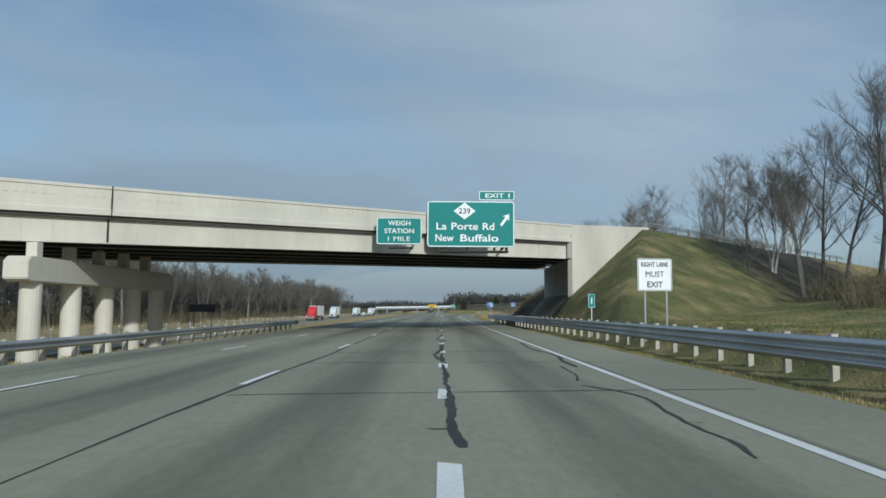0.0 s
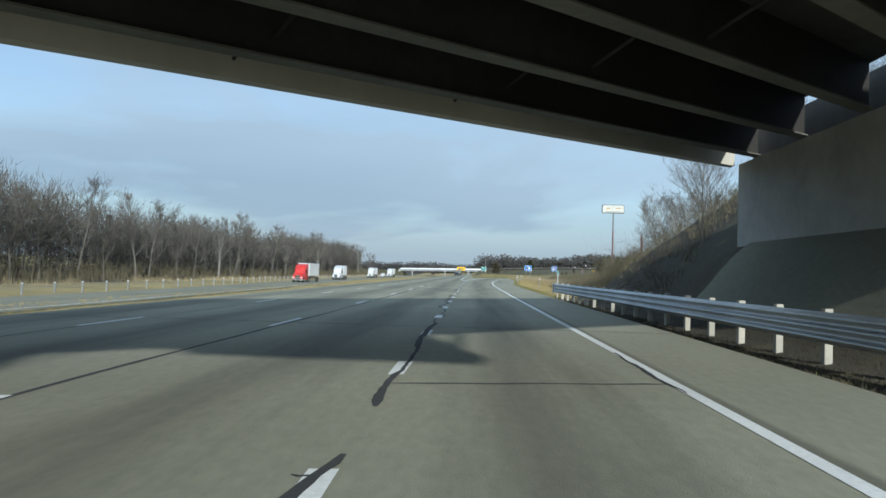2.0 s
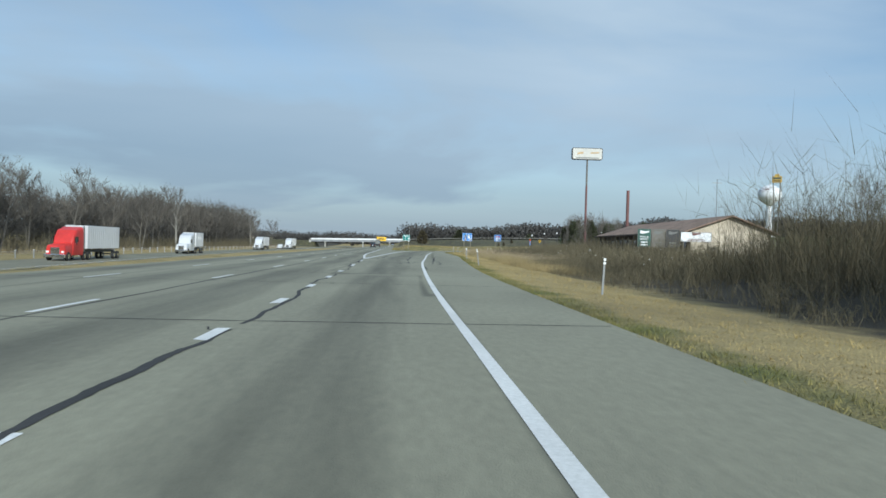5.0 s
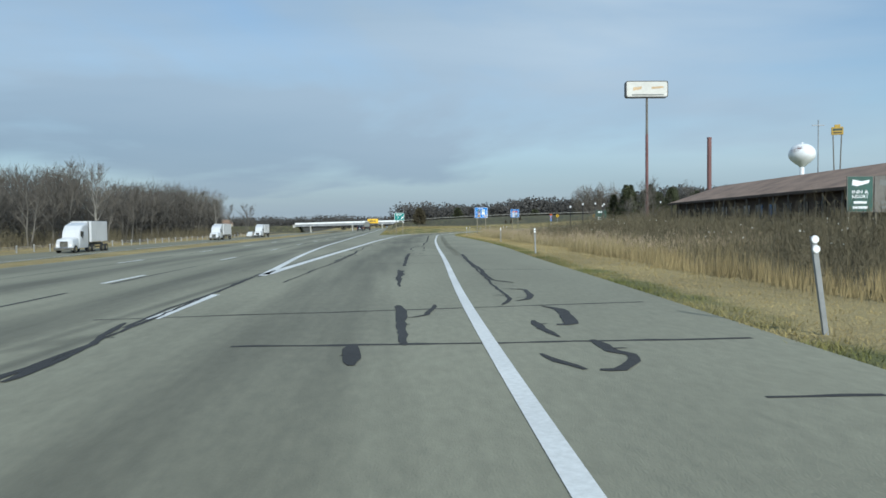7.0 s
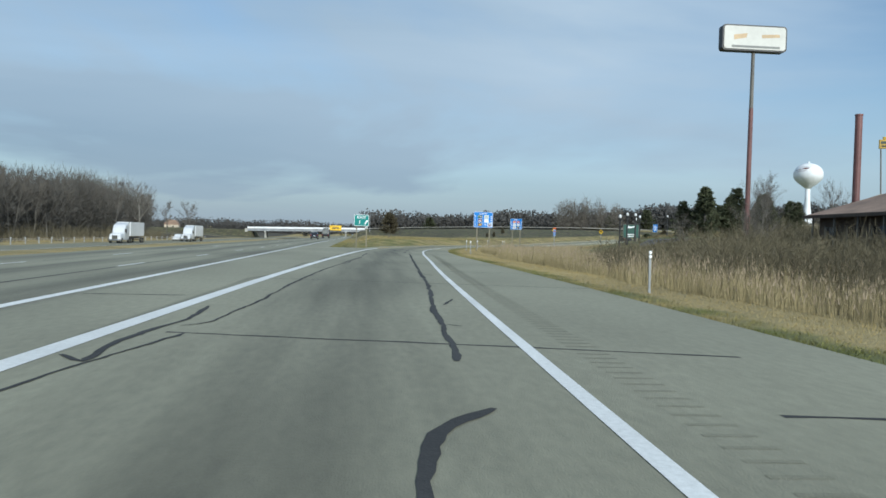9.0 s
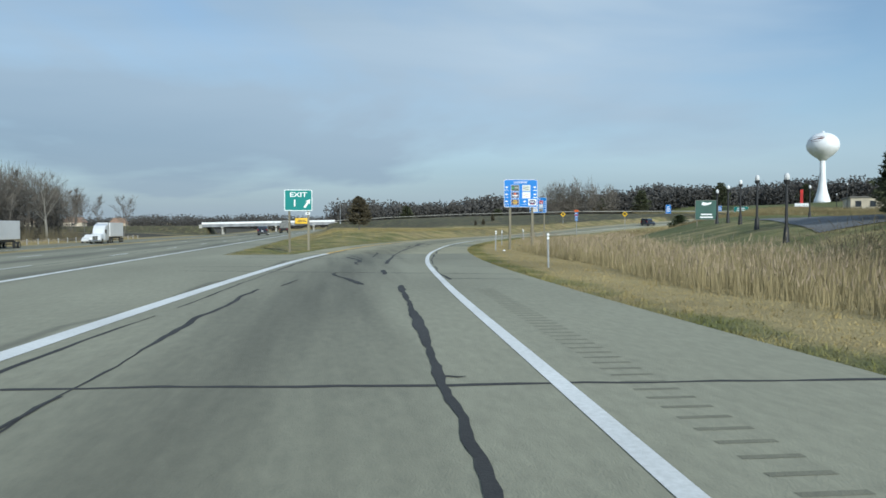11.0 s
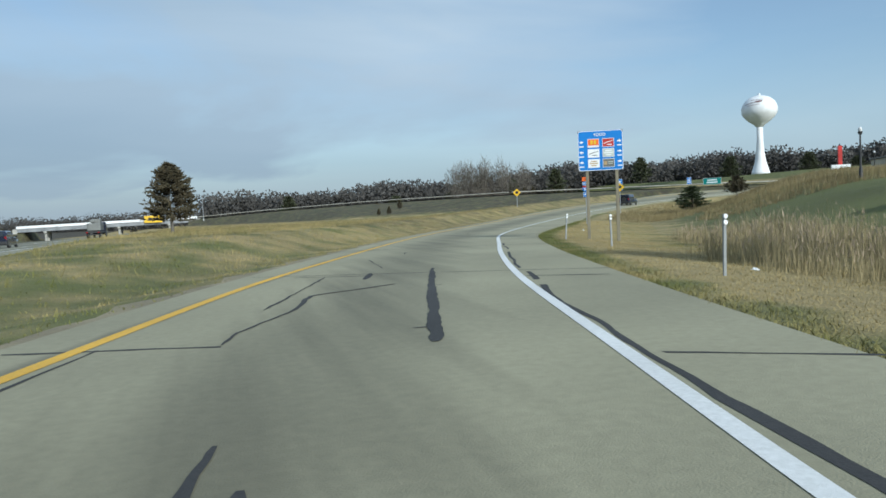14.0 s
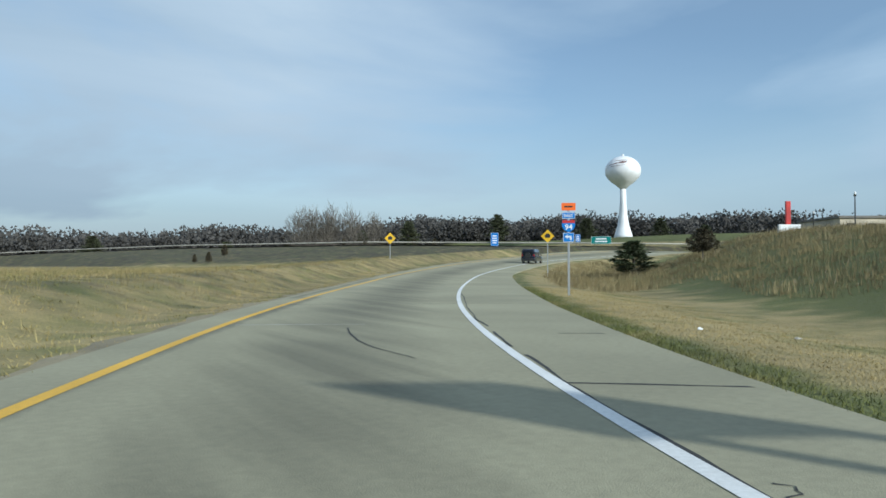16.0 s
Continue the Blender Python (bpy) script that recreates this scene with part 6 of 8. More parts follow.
# tall trees near the first overpass and along the right bank
kinds = [bare_tree(21, 14.5, 0.22, M_bark, "tall bare grey roadside tree on the bank"), bare_tree(22, 16.0, 0.20, M_bark, "tall bare grey roadside tree on the bank"),
         bare_tree(23, 13.0, 0.24, M_bark, "bare grey tree with a spreading crown", stems=2, low=0.35),
         bare_tree(24, 10.5, 0.20, M_birch, "slender pale-barked bare tree among brush", stems=3, low=0.4),
         bare_tree(25, 11.0, 0.26, M_bark, "bushy bare tree at the wood's edge", low=0.15)]
rnd = random.Random(8)
NEAR = [(28, 139, 0, 1.25), (33, 124, 1, 1.1), (30, 116, 0, 1.0), (37, 133, 2, 1.1), (24, 121, 3, 0.9), (21, 128, 3, 0.95), (26, 148, 2, 0.7), (19, 112, 3, 0.8), (36, 150, 4, 0.7),
        (32, 106, 1, 0.95), (40, 112, 2, 1.05), (45, 124, 0, 1.0), (22, 135, 4, 0.6), (30, 160, 4, 0.55), (38, 168, 4, 0.5), (27, 100, 3, 0.9),
        (34, 92, 0, 0.85), (39, 96, 1, 0.9), (44, 99, 2, 0.9), (48, 106, 0, 0.9), (36, 99, 4, 0.8), (52, 110, 1, 0.95), (41, 90, 3, 0.8),
        (31, 64, 0, 1.0), (35, 68, 1, 0.98), (27.5, 60, 2, 0.85), (38, 62, 0, 1.0), (42, 70, 4, 0.9), (33, 55, 4, 0.7), (30, 70.5, 3, 0.9), (45, 60, 1, 0.8), (36, 48, 2, 0.75), (29, 45, 4, 0.6),
        (40, 40, 0, 0.7), (48, 75, 2, 0.9), (54, 84, 1, 0.9), (26, 66.5, 4, 0.55),
        (23.5, 116, 1, 0.85), (27.5, 110, 0, 1.0), (31, 131, 4, 0.95), (34, 141, 4, 0.9), (29, 152, 4, 0.7), (40.5, 267, 4, 0.60), (43.5, 271, 4, 0.62), (37, 263, 4, 0.45), (46.5, 266, 4, 0.58), (34, 268, 4, 0.36),
        (33, 60, 1, 1.15), (36.5, 56, 0, 1.2), (40, 64, 1, 1.2), (44, 57, 0, 1.15), (39, 52, 1, 0.85), (47, 66, 1, 1.15)]
used = set()
for x, y, kind, size in NEAR:
    m = pose(x, y, float(land(x, y)) - 0.1, 0, 0, rnd.uniform(0, 360)) @ Matrix.Scale(size, 4)
    if kind not in used:
        kinds[kind].matrix_basis = m
        used.add(kind)
    else:
        t = copy_thing(kinds[kind], Matrix())
        t.matrix_basis = m
# pale young birches leaning out of the brush
birch = bare_tree(26, 9.5, 0.09, M_birch, "slender white birch leaning out of the roadside brush", low=0.55, limbs=9, twig_n=4, fine_n=3)
for k, (x, y, lean, size) in enumerate(((23.3, 120.5, -11, 1.0), (22.0, 119.0, -19, 0.68), (26.0, 123.0, -6, 0.9))):
    t = birch if k == 0 else copy_thing(birch, Matrix())
    t.matrix_basis = pose(x, y, float(land(x, y)) - 0.1, 0, lean, 0) @ Matrix.Scale(size, 4)
# the wood beyond the opposite carriageway
wood = [bare_tree(31, 12.0, 0.25, M_bark, "bare tree at the edge of the wood", low=0.2, limbs=14, twig_n=6, fine_n=4, twig_w=0.040), bare_tree(32, 11.0, 0.26, M_bark, "bare tree at the edge of the wood", stems=2, limbs=13, twig_n=6, fine_n=4, twig_w=0.040),
        bare_tree(33, 13.5, 0.20, M_bark, "tall bare tree at the edge of the wood", limbs=14, twig_n=6, fine_n=4, twig_w=0.040), bare_tree(34, 12.5, 0.25, M_palebark, "pale-stemmed bare tree at the edge of the wood", stems=2, limbs=13, twig_n=6, fine_n=4, twig_w=0.040)]
for tree in wood:
    tagged(tree, group="trees of the left wood")
placed = 0
y = 30.0
while y < 446:
    x = -55 + rnd.uniform(-2.5, 2.5) + (-4 if y > 330 else 0)
    kind = rnd.choices((0, 1, 2, 3), (3, 3, 3, 0.4))[0]
    size = rnd.uniform(0.80, 1.10) * 1.12
    m = pose(x, y, float(land(x, y)) - 0.1, 0, 0, rnd.uniform(0, 360)) @ Matrix.Scale(size, 4)
    if placed < 4:
        wood[placed].matrix_basis = m
    else:
        copy_thing(wood[kind], Matrix()).matrix_basis = m
    placed += 1
    y += rnd.uniform(6.5, 10.5) * (1 if y < 360 else 1.5)
# thinner trees round the houses past the end of the wood
for k in range(26):
    x, y = rnd.uniform(-150, -62), rnd.uniform(462, 590)
    if x > -116 and y > 528 and k % 3:
        y -= 50
    m = pose(x, y, float(land(x, y)) - 0.1, 0, 0, rnd.uniform(0, 360)) @ Matrix.Scale(rnd.uniform(0.95, 1.3), 4)
    copy_thing(wood[rnd.choice((0, 2, 2, 1))], Matrix()).matrix_basis = m


def brush(name, x, y, rng, low, high, stems, width, mat, label, lean=0.7, sprig=True, grow=None):
    """Bare shrubs: fans of stems with side twigs."""
    n = len(x)
    roots = np.repeat(rooted(x, y), stems, 0) + rng.normal(0, 0.28, (n * stems, 3)) * (1, 1, 0)
    patch = 0.62 + 0.38 * np.sin(x * 0.45 + np.sin(y * 0.31)) * np.sin(y * 0.37 + 1.0)
    tall = np.repeat((low + (high - low) * rng.uniform(0, 1, n) * patch) * (grow(x, y) if grow else 1.0), stems) * rng.uniform(0.45, 1.05, n * stems)
    v, f = blades(rng, roots, tall, width, lean)
    if sprig:
        tips, base = v[2::3], (v[0::3] + v[1::3]) / 2
        pick = np.repeat(np.arange(len(tips)), 2)
        s = base[pick] + (tips - base)[pick] * rng.uniform(0.35, 0.95, len(pick))[:, None]
        w = (tips - base)[pick] / tall[pick][:, None] + rng.normal(0, 0.75, (len(pick), 3))
        v2, f2 = sprays(rng, s, w, tall[pick] * rng.uniform(0.16, 0.40, len(pick)), width * 0.75)
        v, f = np.concatenate([v, v2]), np.concatenate([f, f2 + len(v)])
    return tagged(soup(name, v, f, mat), label, "brush", kind="stuff")


# undergrowth of the left wood
x, y = scatter(rng, 2300, (-72, -50, 20, 450), lambda x, y: np.ones(len(x), bool))
brush("undergrowth", x, y, rng, 1.6, 5.0, 10, 0.06, M_brush, "tangled bare undergrowth along the left wood")
# brush on the right bank and slope
x, y = scatter(rng, 4700, (10, 38, 84, 226), lambda x, y: (off_right(x, y) > 6.4 + 1.2 * ease(150 - y, 0, 8) + 1.2 * ease(112 - y, 0, 6) + 0.7 * np.sin(y * 0.4)) & (off_right(x, y) < 40) & (y > 98 - 1.2 * (x - 15)))
brush("thicket", x, y, rng, 1.0, 3.0, 14, 0.026, M_brush, "bare brown thicket on the roadside bank", lean=1.0, grow=lambda x, y: np.clip((off_right(x, y) - 3.5) / 9.0, 0.2, 1.0))
x, y = scatter(rng, 1500, (15, 40, 100, 158), lambda x, y: (off_right(x, y) > 12 + 1.5 * np.sin(y * 0.5)) & (y > 98 - 1.2 * (x - 15)))
brush("thicket", x, y, rng, 3.0, 7.6, 16, 0.026, M_brush, "tall bare saplings on the roadside bank")
x, y = scatter(rng, 2900, (21, 62, 30, 72), lambda x, y: ((x - CORNER.x) * N.x + (y - CORNER.y) * N.y > 3.5 + 0 * x) & (x > 22 + 1.2 * np.sin(y * 0.4) + 0.45 * np.maximum(y - 45, -6)))
brush("thicket", x, y, rng, 0.8, 3.2, 12, 0.034, M_brush, "bare brown thicket below the approach road")
x, y = scatter(rng, 3000, (19, 40, 168, 262), lambda x, y: off_right(x, y) > 9.5 + 1.5 * np.sin(y * 0.3))
brush("thicket", x, y, rng, 1.6, 4.2, 12, 0.032, M_brush, "tall bare brush in front of the long building", grow=lambda x, y: np.clip((off_right(x, y) - 7) / 9.0, 0.3, 1.0))
x, y = scatter(rng, 1500, (36, 68, 262, 297), lambda x, y: x > 38 + 0.42 * (y - 262))
brush("thicket", x, y, rng, 1.4, 3.6, 12, 0.036, M_brush, "bare brush below the conifers")
x, y = scatter(rng, 2600, (20, 60, 236, 276), lambda x, y: (x > 21.2 + 0.35 * (y - 255)) & (x > 10 + 0.87 * (y - 255)))
brush("thicket", x, y, rng, 1.9, 4.0, 12, 0.034, M_brush, "bare brown brush between the reeds and the conifers", lean=1.0, grow=lambda x, y: 0.7 + 0.3 * ease(x - 0.35 * (y - 255), 24, 32))
x, y = scatter(rng, 900, (60, 130, 360, 430), lambda x, y: (off_right(x, y) > 12) & ((x - 26) * 0.8 + (y - 337) * 0.6 > 66))
brush("thicket", x, y, rng, 0.4, 1.1, 11, 0.03, M_brush, "low brown brush on the rise beside the ramp")
x, y = scatter(rng, 4200, (8.5, 46, 74, 112), lambda x, y: ((x - CORNER.x) * N.x + (y - CORNER.y) * N.y < -DECK_W - 1.5) & (off_right(x, y) > 2.2 + 5.5 * ease(y, 92, 102)))
brush("thicket", x, y, rng, 0.3, 1.1, 11, 0.026, M_brush, "bare brown thicket on the bank behind the overpass", lean=1.0, grow=lambda x, y: 1.0 + 1.0 * ease(y + 0.5 * x, 100, 114))
# pale seed heads in the thicket
x, y = scatter(rng, 130, (12, 34, 150, 215), lambda x, y: off_right(x, y) > 6)
roots = rooted(x, y) + np.stack([0 * x, 0 * x, rng.uniform(1.2, 2.2, len(x))], -1)
v, f = sprays(rng, np.repeat(roots, 5, 0), rng.normal(0, 1, (len(x) * 5, 3)), np.full(len(x) * 5, 0.06), 0.035)
tagged(soup("seed_heads", v, f, M_creamface), "fluffy pale seed heads above the thicket", "seed heads", kind="stuff")


def reeds(box4, n, keep, low, high, label, stems=7, thin=0.032, mat=None, plumes=True):
    x, y = scatter(rng, n, box4, keep)
    patch = 0.78 + 0.22 * np.sin(x * 0.7 + 2 * np.sin(y * 0.23)) * np.sin(y * 0.55)
    roots = np.repeat(rooted(x, y), stems, 0) + rng.normal(0, 0.26, (len(x) * stems, 3)) * (1, 1, 0)
    tall = np.repeat(rng.uniform(low, high, len(x)) * patch, stems) * rng.uniform(0.45, 1.0, len(roots))
    v, f = blades(rng, roots, tall, thin, 0.32)
    tagged(soup("reeds", v, f, mat or M_reed), label, "reeds", kind="stuff")
    if not plumes:
        return
    tips = v[2::3][::4]
    up = rng.normal(0, 0.25, (len(tips), 3)) + (0, 0, 1)
    v, f = sprays(rng, tips - (0, 0, 0.12), up, rng.uniform(0.15, 0.28, len(tips)), 0.03)
    tagged(soup("reed_plumes", v, f, M_plume), "brown feathery plumes of the dry reeds", "reeds", kind="stuff")


reeds((14, 50, 200, 338), 16000, lambda x, y: (off_right(x, y) > 4.6 + 1.0 * np.sin(y * 0.21)) & (off_right(x, y) < 15 + 14 * (y < 262)) & ((y < 322) | (off_right(x, y) > 8)),
      0.8, 1.9, "tall dry tan reeds in the roadside ditch", 19, 0.017)


reeds((-53.5, -48.2, 20, 470), 5200, lambda x, y: (x > -51.5 - 1.6 * np.sin(y * 0.13)) & (np.sin(y * 0.19 + 1.0) + np.sin(y * 0.071) > -0.9), 0.5, 1.5, "straw-coloured grass along the foot of the wood", 8, 0.05)
reeds((10, 30, 172, 214), 4200, lambda x, y: (off_right(x, y) > 4.2 + 0.8 * np.sin(y * 0.33)) & (off_right(x, y) < 7.6 + 1.6 * np.sin(y * 0.21 + 2)) & (np.sin(y * 0.23) + np.sin(y * 0.101 + x) > -0.7),
      0.5, 1.35, "golden dry grass in front of the thicket", 14, 0.02, M_goldgrass, False)


def tall_grass_zone(x, y):
    s = (x - 26) * 0.8 + (y - 337) * 0.6
    return ((off_right(x, y) > 15.2 + 0.8 * np.sin(x * 0.3) + 0.6 * np.sin(y * 0.41)) & (y > 344) & (s > 37 + 1.5 * np.sin(x * 0.4)) & (s < 92)) | ((off_right(x, y) > 3.4) & (off_right(x, y) < 16) & (y > 374))


reeds((44, 115, 340, 425), 18000, tall_grass_zone, 0.35, 1.0, "tall brown and tan grass on the rise beside the ramp", 11, 0.028, M_tallgrass, False)
reeds((44, 115, 340, 425), 3000, lambda x, y: tall_grass_zone(x, y) & (np.sin(x * 0.33) + np.sin(y * 0.27 + x * 0.11) > 0.2), 0.6, 1.25, "pale dry reeds among the tall grass", 7, 0.04)


def grass(name, box4, n, keep, low, high, mat, label, stems=4, width=0.03, lean=0.9):
    x, y = scatter(rng, n, box4, keep)
    roots = np.repeat(rooted(x, y, 0.02), stems, 0) + rng.normal(0, 0.10, (len(x) * stems, 3)) * (1, 1, 0)
    tall = np.repeat(rng.uniform(low, high, len(x)), stems) * rng.uniform(0.5, 1.0, len(roots))
    v, f = blades(rng, roots, tall, width, lean)
    return tagged(soup(name, v, f, mat, turfed=mat is M_blade), label, "grass", kind="stuff")


def island(x, y):
    return (y > NOSE + 1.5) & (x > MAIN_R + 0.15) & (x < verge_left(np.clip(y, 283, 457)) - 0.12)


def verge_strip(y0, y1, n, reach, label):
    """Short grass in a strip beside the shoulder, thickest near the road."""
    y = rng.uniform(y0, y1, n)
    off = 0.05 + reach * rng.uniform(0, 1, n) ** 1.35
    x = verge_right(np.clip(y, -80, 446)) + off
    roots = np.repeat(rooted(x, y, 0.015), 4, 0) + rng.normal(0, 0.07, (n * 4, 3)) * (1, 1, 0)
    tall = np.repeat(rng.uniform(0.03, 0.085, n) * (1.0 + 0.6 * (off < 0.8)), 4) * rng.uniform(0.5, 1.0, n * 4)
    v, f = blades(rng, roots, tall, 0.017, 1.5)
    tagged(soup("verge_grass", v, f, M_blade, turfed=True), label, "grass", kind="stuff")


verge_strip(8, 100, 12000, 2.0, "short tan and green grass below the guard rail")
verge_strip(100, 296, 42000, 6.0, "dry straw-coloured verge grass beside the shoulder")
verge_strip(296, 372, 32000, 9.0, "dry straw and green verge grass beside the ramp")
grass("verge_tufts", (6, 75, 90, 400), 5000, lambda x, y: (off_right(x, y) > 2.5) & (off_right(x, y) < 7), 0.10, 0.26, M_blade, "longer straw tufts along the verge", 6, 0.03, 0.9)
grass("island_grass", (1.8, 62, 284, 420), 70000, island, 0.04, 0.14, M_blade, "dry and green grass on the island between freeway and ramp", 4, 0.034, 1.4)
grass("island_grass", (6, 66, 322, 440), 12000, lambda x, y: island(x, y) & (verge_left(np.clip(y, 283, 457)) - x > 3.5 + 2 * np.sin(y * 0.3)) & (x > 5), 0.15, 0.42, M_blade, "taller dry grass on the island", 5, 0.024, 0.9)
grass("median_grass", (-29, -10.5, 10, 420), 16000, lambda x, y: x < MAIN_L - 0.15, 0.06, 0.2, M_blade, "dry straw-coloured grass of the median", 4, 0.04, 1.2)
grass("bank_grass", (7.8, 30, 10, 72), 28000, lambda x, y: (off_right(x, y) > 1.3) & ((x - CORNER.x) * N.x + (y - CORNER.y) * N.y > 0.5), 0.04, 0.13, M_blade, "green and tan grass on the overpass bank", 4, 0.03, 1.4)


def evergreen(seed, height, width, mat, label, name="evergreen_tree", bushy=0.25, count=2600):
    """Tapered trunk, drooping boughs and a crown of many small sprays."""
    rnd, rg = random.Random(seed), np.random.default_rng(seed)
    top = thing(name, pose(0, 0, 0), label, "tree", "")
    verts, faces = [], []
    limb(rnd, verts, faces, Vector((0, 0, -0.3)), Vector((0, 0, 1)), height * 0.97 + 0.3, height * 0.022 + 0.03, 0.015, 6, 7, 0.015)
    starts, ways, lens = [], [], []
    tiers = 34
    for k in range(tiers):
        u = bushy * 0.35 + (0.98 - bushy * 0.35) * (k + rnd.random()) / tiers
        reach = width / 2 * (math.sin(min(1.0, (u + bushy * 0.6) / (bushy + 0.25)) * math.pi / 2) * (1 - u) ** 0.62 * 1.35 + 0.04) * rnd.uniform(0.65, 1.15)
        for b in range(5):
            a = rnd.uniform(0, 6.28)
            w = Vector((math.cos(a), math.sin(a), rnd.uniform(-0.05, 0.45))).normalized()
            p, _ = limb(rnd, verts, faces, Vector((0, 0, u * height)), w, reach, 0.025, 0.008, 3, 3, 0.08)
            for t in range(max(4, count // (tiers * 5))):
                v = rnd.uniform(0.2, 1.0)
                m = min(2, int(v * 3))
                starts.append(p[m].lerp(p[m + 1], v * 3 - m))
                ways.append(w + Vector((rnd.gauss(0, 0.6), rnd.gauss(0, 0.6), rnd.gauss(0.2, 0.5))))
                lens.append(rnd.uniform(0.14, 0.42) * (0.5 + height / 10))
    s, w, l = np.array(starts), np.array(ways), np.array(lens)
    s, w, l = np.repeat(s, 3, 0), np.repeat(w, 3, 0) + rg.normal(0, 0.55, (len(s) * 3, 3)), np.repeat(l, 3)
    v, f = sprays(rg, s, w, l, 0.10 + height * 0.006)
    soup("trunk", np.array([tuple(q) for q in verts]), faces, M_bark, top)
    soup("crown", v, f, mat, top)
    return top


cedar = evergreen(5, 5.6, 4.3, M_cedar, "bushy bronze-green cedar standing alone on the grass island", bushy=0.55, count=3600)
cedar.matrix_basis = pose(11.7, 364.8, float(land(11.7, 364.8)) - 0.1)
pine = evergreen(6, 6.0, 3.2, M_needle, "dark green conifer beside the long building", bushy=0.2)
tagged(pine, group="conifers by the building")
grove = [(52.6, 298), (54.6, 302), (56, 299), (55.6, 304), (57.4, 300), (59.5, 305), (61.5, 301), (64, 306), (66.5, 303), (69, 308), (51.2, 300.5), (53.6, 300), (58.4, 303), (60.6, 299), (62.8, 304), (65.2, 300.5)]
for k, (x, y) in enumerate(grove):
    x, y = x - 9.5, y - 15
    m = pose(x, y, float(land(x, y)) - 0.1, 0, 0, rnd.uniform(0, 360)) @ Matrix.Scale(rnd.uniform(0.68, 1.0), 4)
    if k == 0:
        pine.matrix_basis = m
    else:
        copy_thing(pine, Matrix()).matrix_basis = m
fir = copy_thing(pine, Matrix())
fir.matrix_basis = pose(82.5, 394, float(land(82.5, 394)) - 0.1) @ Matrix.Diagonal((1.55, 1.55, 0.62, 1))
for o in fir.children:
    if o.name.startswith("crown"):
        o.data = o.data.copy()
        o.data.materials[0] = M_pinegreen
tagged(fir, "loose green pine beside the ramp's verge", group="verge evergreens")
bush = evergreen(9, 3.0, 3.4, M_cedar, "round dark bush beside the ramp's verge", "bush", bushy=0.8, count=2400)
bush.matrix_basis = pose(83.9, 386, float(land(83.9, 386)) - 0.1)
tagged(bush, category="bush")
shrub = evergreen(10, 2.3, 1.3, M_cedar, "small dark evergreen shrub on the far bank", "shrub", bushy=0.5, count=500)
tagged(shrub, category="shrub", group="bank shrubs")
for k, (x, y) in enumerate(((54.7, 481.7), (56.8, 479.2), (62.9, 492.5), (92.6, 499.5), (101.5, 497), (105, 498.5), (109, 494), (114, 493))):
    m = pose(x, y, float(land(x, y)) - 0.05, 0, 0, 47 * k) @ Matrix.Scale(0.8 + 0.35 * (k % 3) / 2, 4)
    if k == 0:
        shrub.matrix_basis = m
    else:
        copy_thing(shrub, Matrix()).matrix_basis = m


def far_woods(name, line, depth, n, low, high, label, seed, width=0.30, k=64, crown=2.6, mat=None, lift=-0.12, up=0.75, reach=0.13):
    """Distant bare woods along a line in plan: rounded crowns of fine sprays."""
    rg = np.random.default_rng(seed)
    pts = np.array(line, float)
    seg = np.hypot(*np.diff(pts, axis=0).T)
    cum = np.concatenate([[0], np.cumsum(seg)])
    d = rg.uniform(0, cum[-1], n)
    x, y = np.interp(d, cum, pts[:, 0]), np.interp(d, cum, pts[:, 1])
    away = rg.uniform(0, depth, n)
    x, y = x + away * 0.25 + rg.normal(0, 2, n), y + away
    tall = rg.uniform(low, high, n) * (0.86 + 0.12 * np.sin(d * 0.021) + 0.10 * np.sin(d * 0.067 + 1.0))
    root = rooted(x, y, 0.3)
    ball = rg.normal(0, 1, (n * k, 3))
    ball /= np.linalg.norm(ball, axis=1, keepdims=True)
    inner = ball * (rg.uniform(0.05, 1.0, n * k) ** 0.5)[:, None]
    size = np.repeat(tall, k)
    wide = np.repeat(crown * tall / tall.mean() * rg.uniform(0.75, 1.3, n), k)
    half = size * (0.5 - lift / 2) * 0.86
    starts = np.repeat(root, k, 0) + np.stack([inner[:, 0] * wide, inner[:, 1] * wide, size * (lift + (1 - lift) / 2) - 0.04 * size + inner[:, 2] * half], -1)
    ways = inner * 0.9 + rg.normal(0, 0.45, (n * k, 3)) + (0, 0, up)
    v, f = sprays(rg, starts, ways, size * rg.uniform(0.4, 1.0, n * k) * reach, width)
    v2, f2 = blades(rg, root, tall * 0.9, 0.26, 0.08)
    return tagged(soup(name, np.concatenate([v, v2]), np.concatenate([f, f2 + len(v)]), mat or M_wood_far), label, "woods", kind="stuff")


far_woods("far_woods", [(10, 690), (120, 680), (250, 640), (390, 560), (460, 430), (450, 300)], 60, 1700, 15, 22, "bare grey-brown woods on the far hill", 3, 1.7, 150, 6.4, M_hillwood, up=0.15, reach=0.085)
far_woods("far_woods", [(-420, 760), (-150, 820), (0, 900), (40, 930)], 60, 800, 9, 15, "bare woods far beyond the second overpass", 4, 1.7, 90, 5.6, M_hillwood, up=0.15, reach=0.09)
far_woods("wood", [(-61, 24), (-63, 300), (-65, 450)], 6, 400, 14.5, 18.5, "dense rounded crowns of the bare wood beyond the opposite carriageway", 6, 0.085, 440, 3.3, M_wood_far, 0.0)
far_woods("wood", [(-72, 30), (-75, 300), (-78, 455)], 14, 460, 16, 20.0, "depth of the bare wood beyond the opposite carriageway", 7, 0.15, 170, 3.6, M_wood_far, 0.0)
far_woods("far_woods", [(126, 644), (164, 628)], 8, 20, 25, 31, "taller bare trees standing above the far woods", 8, 0.20, 460, 3.6, M_twig, 0.08)
rg = random.Random(14)
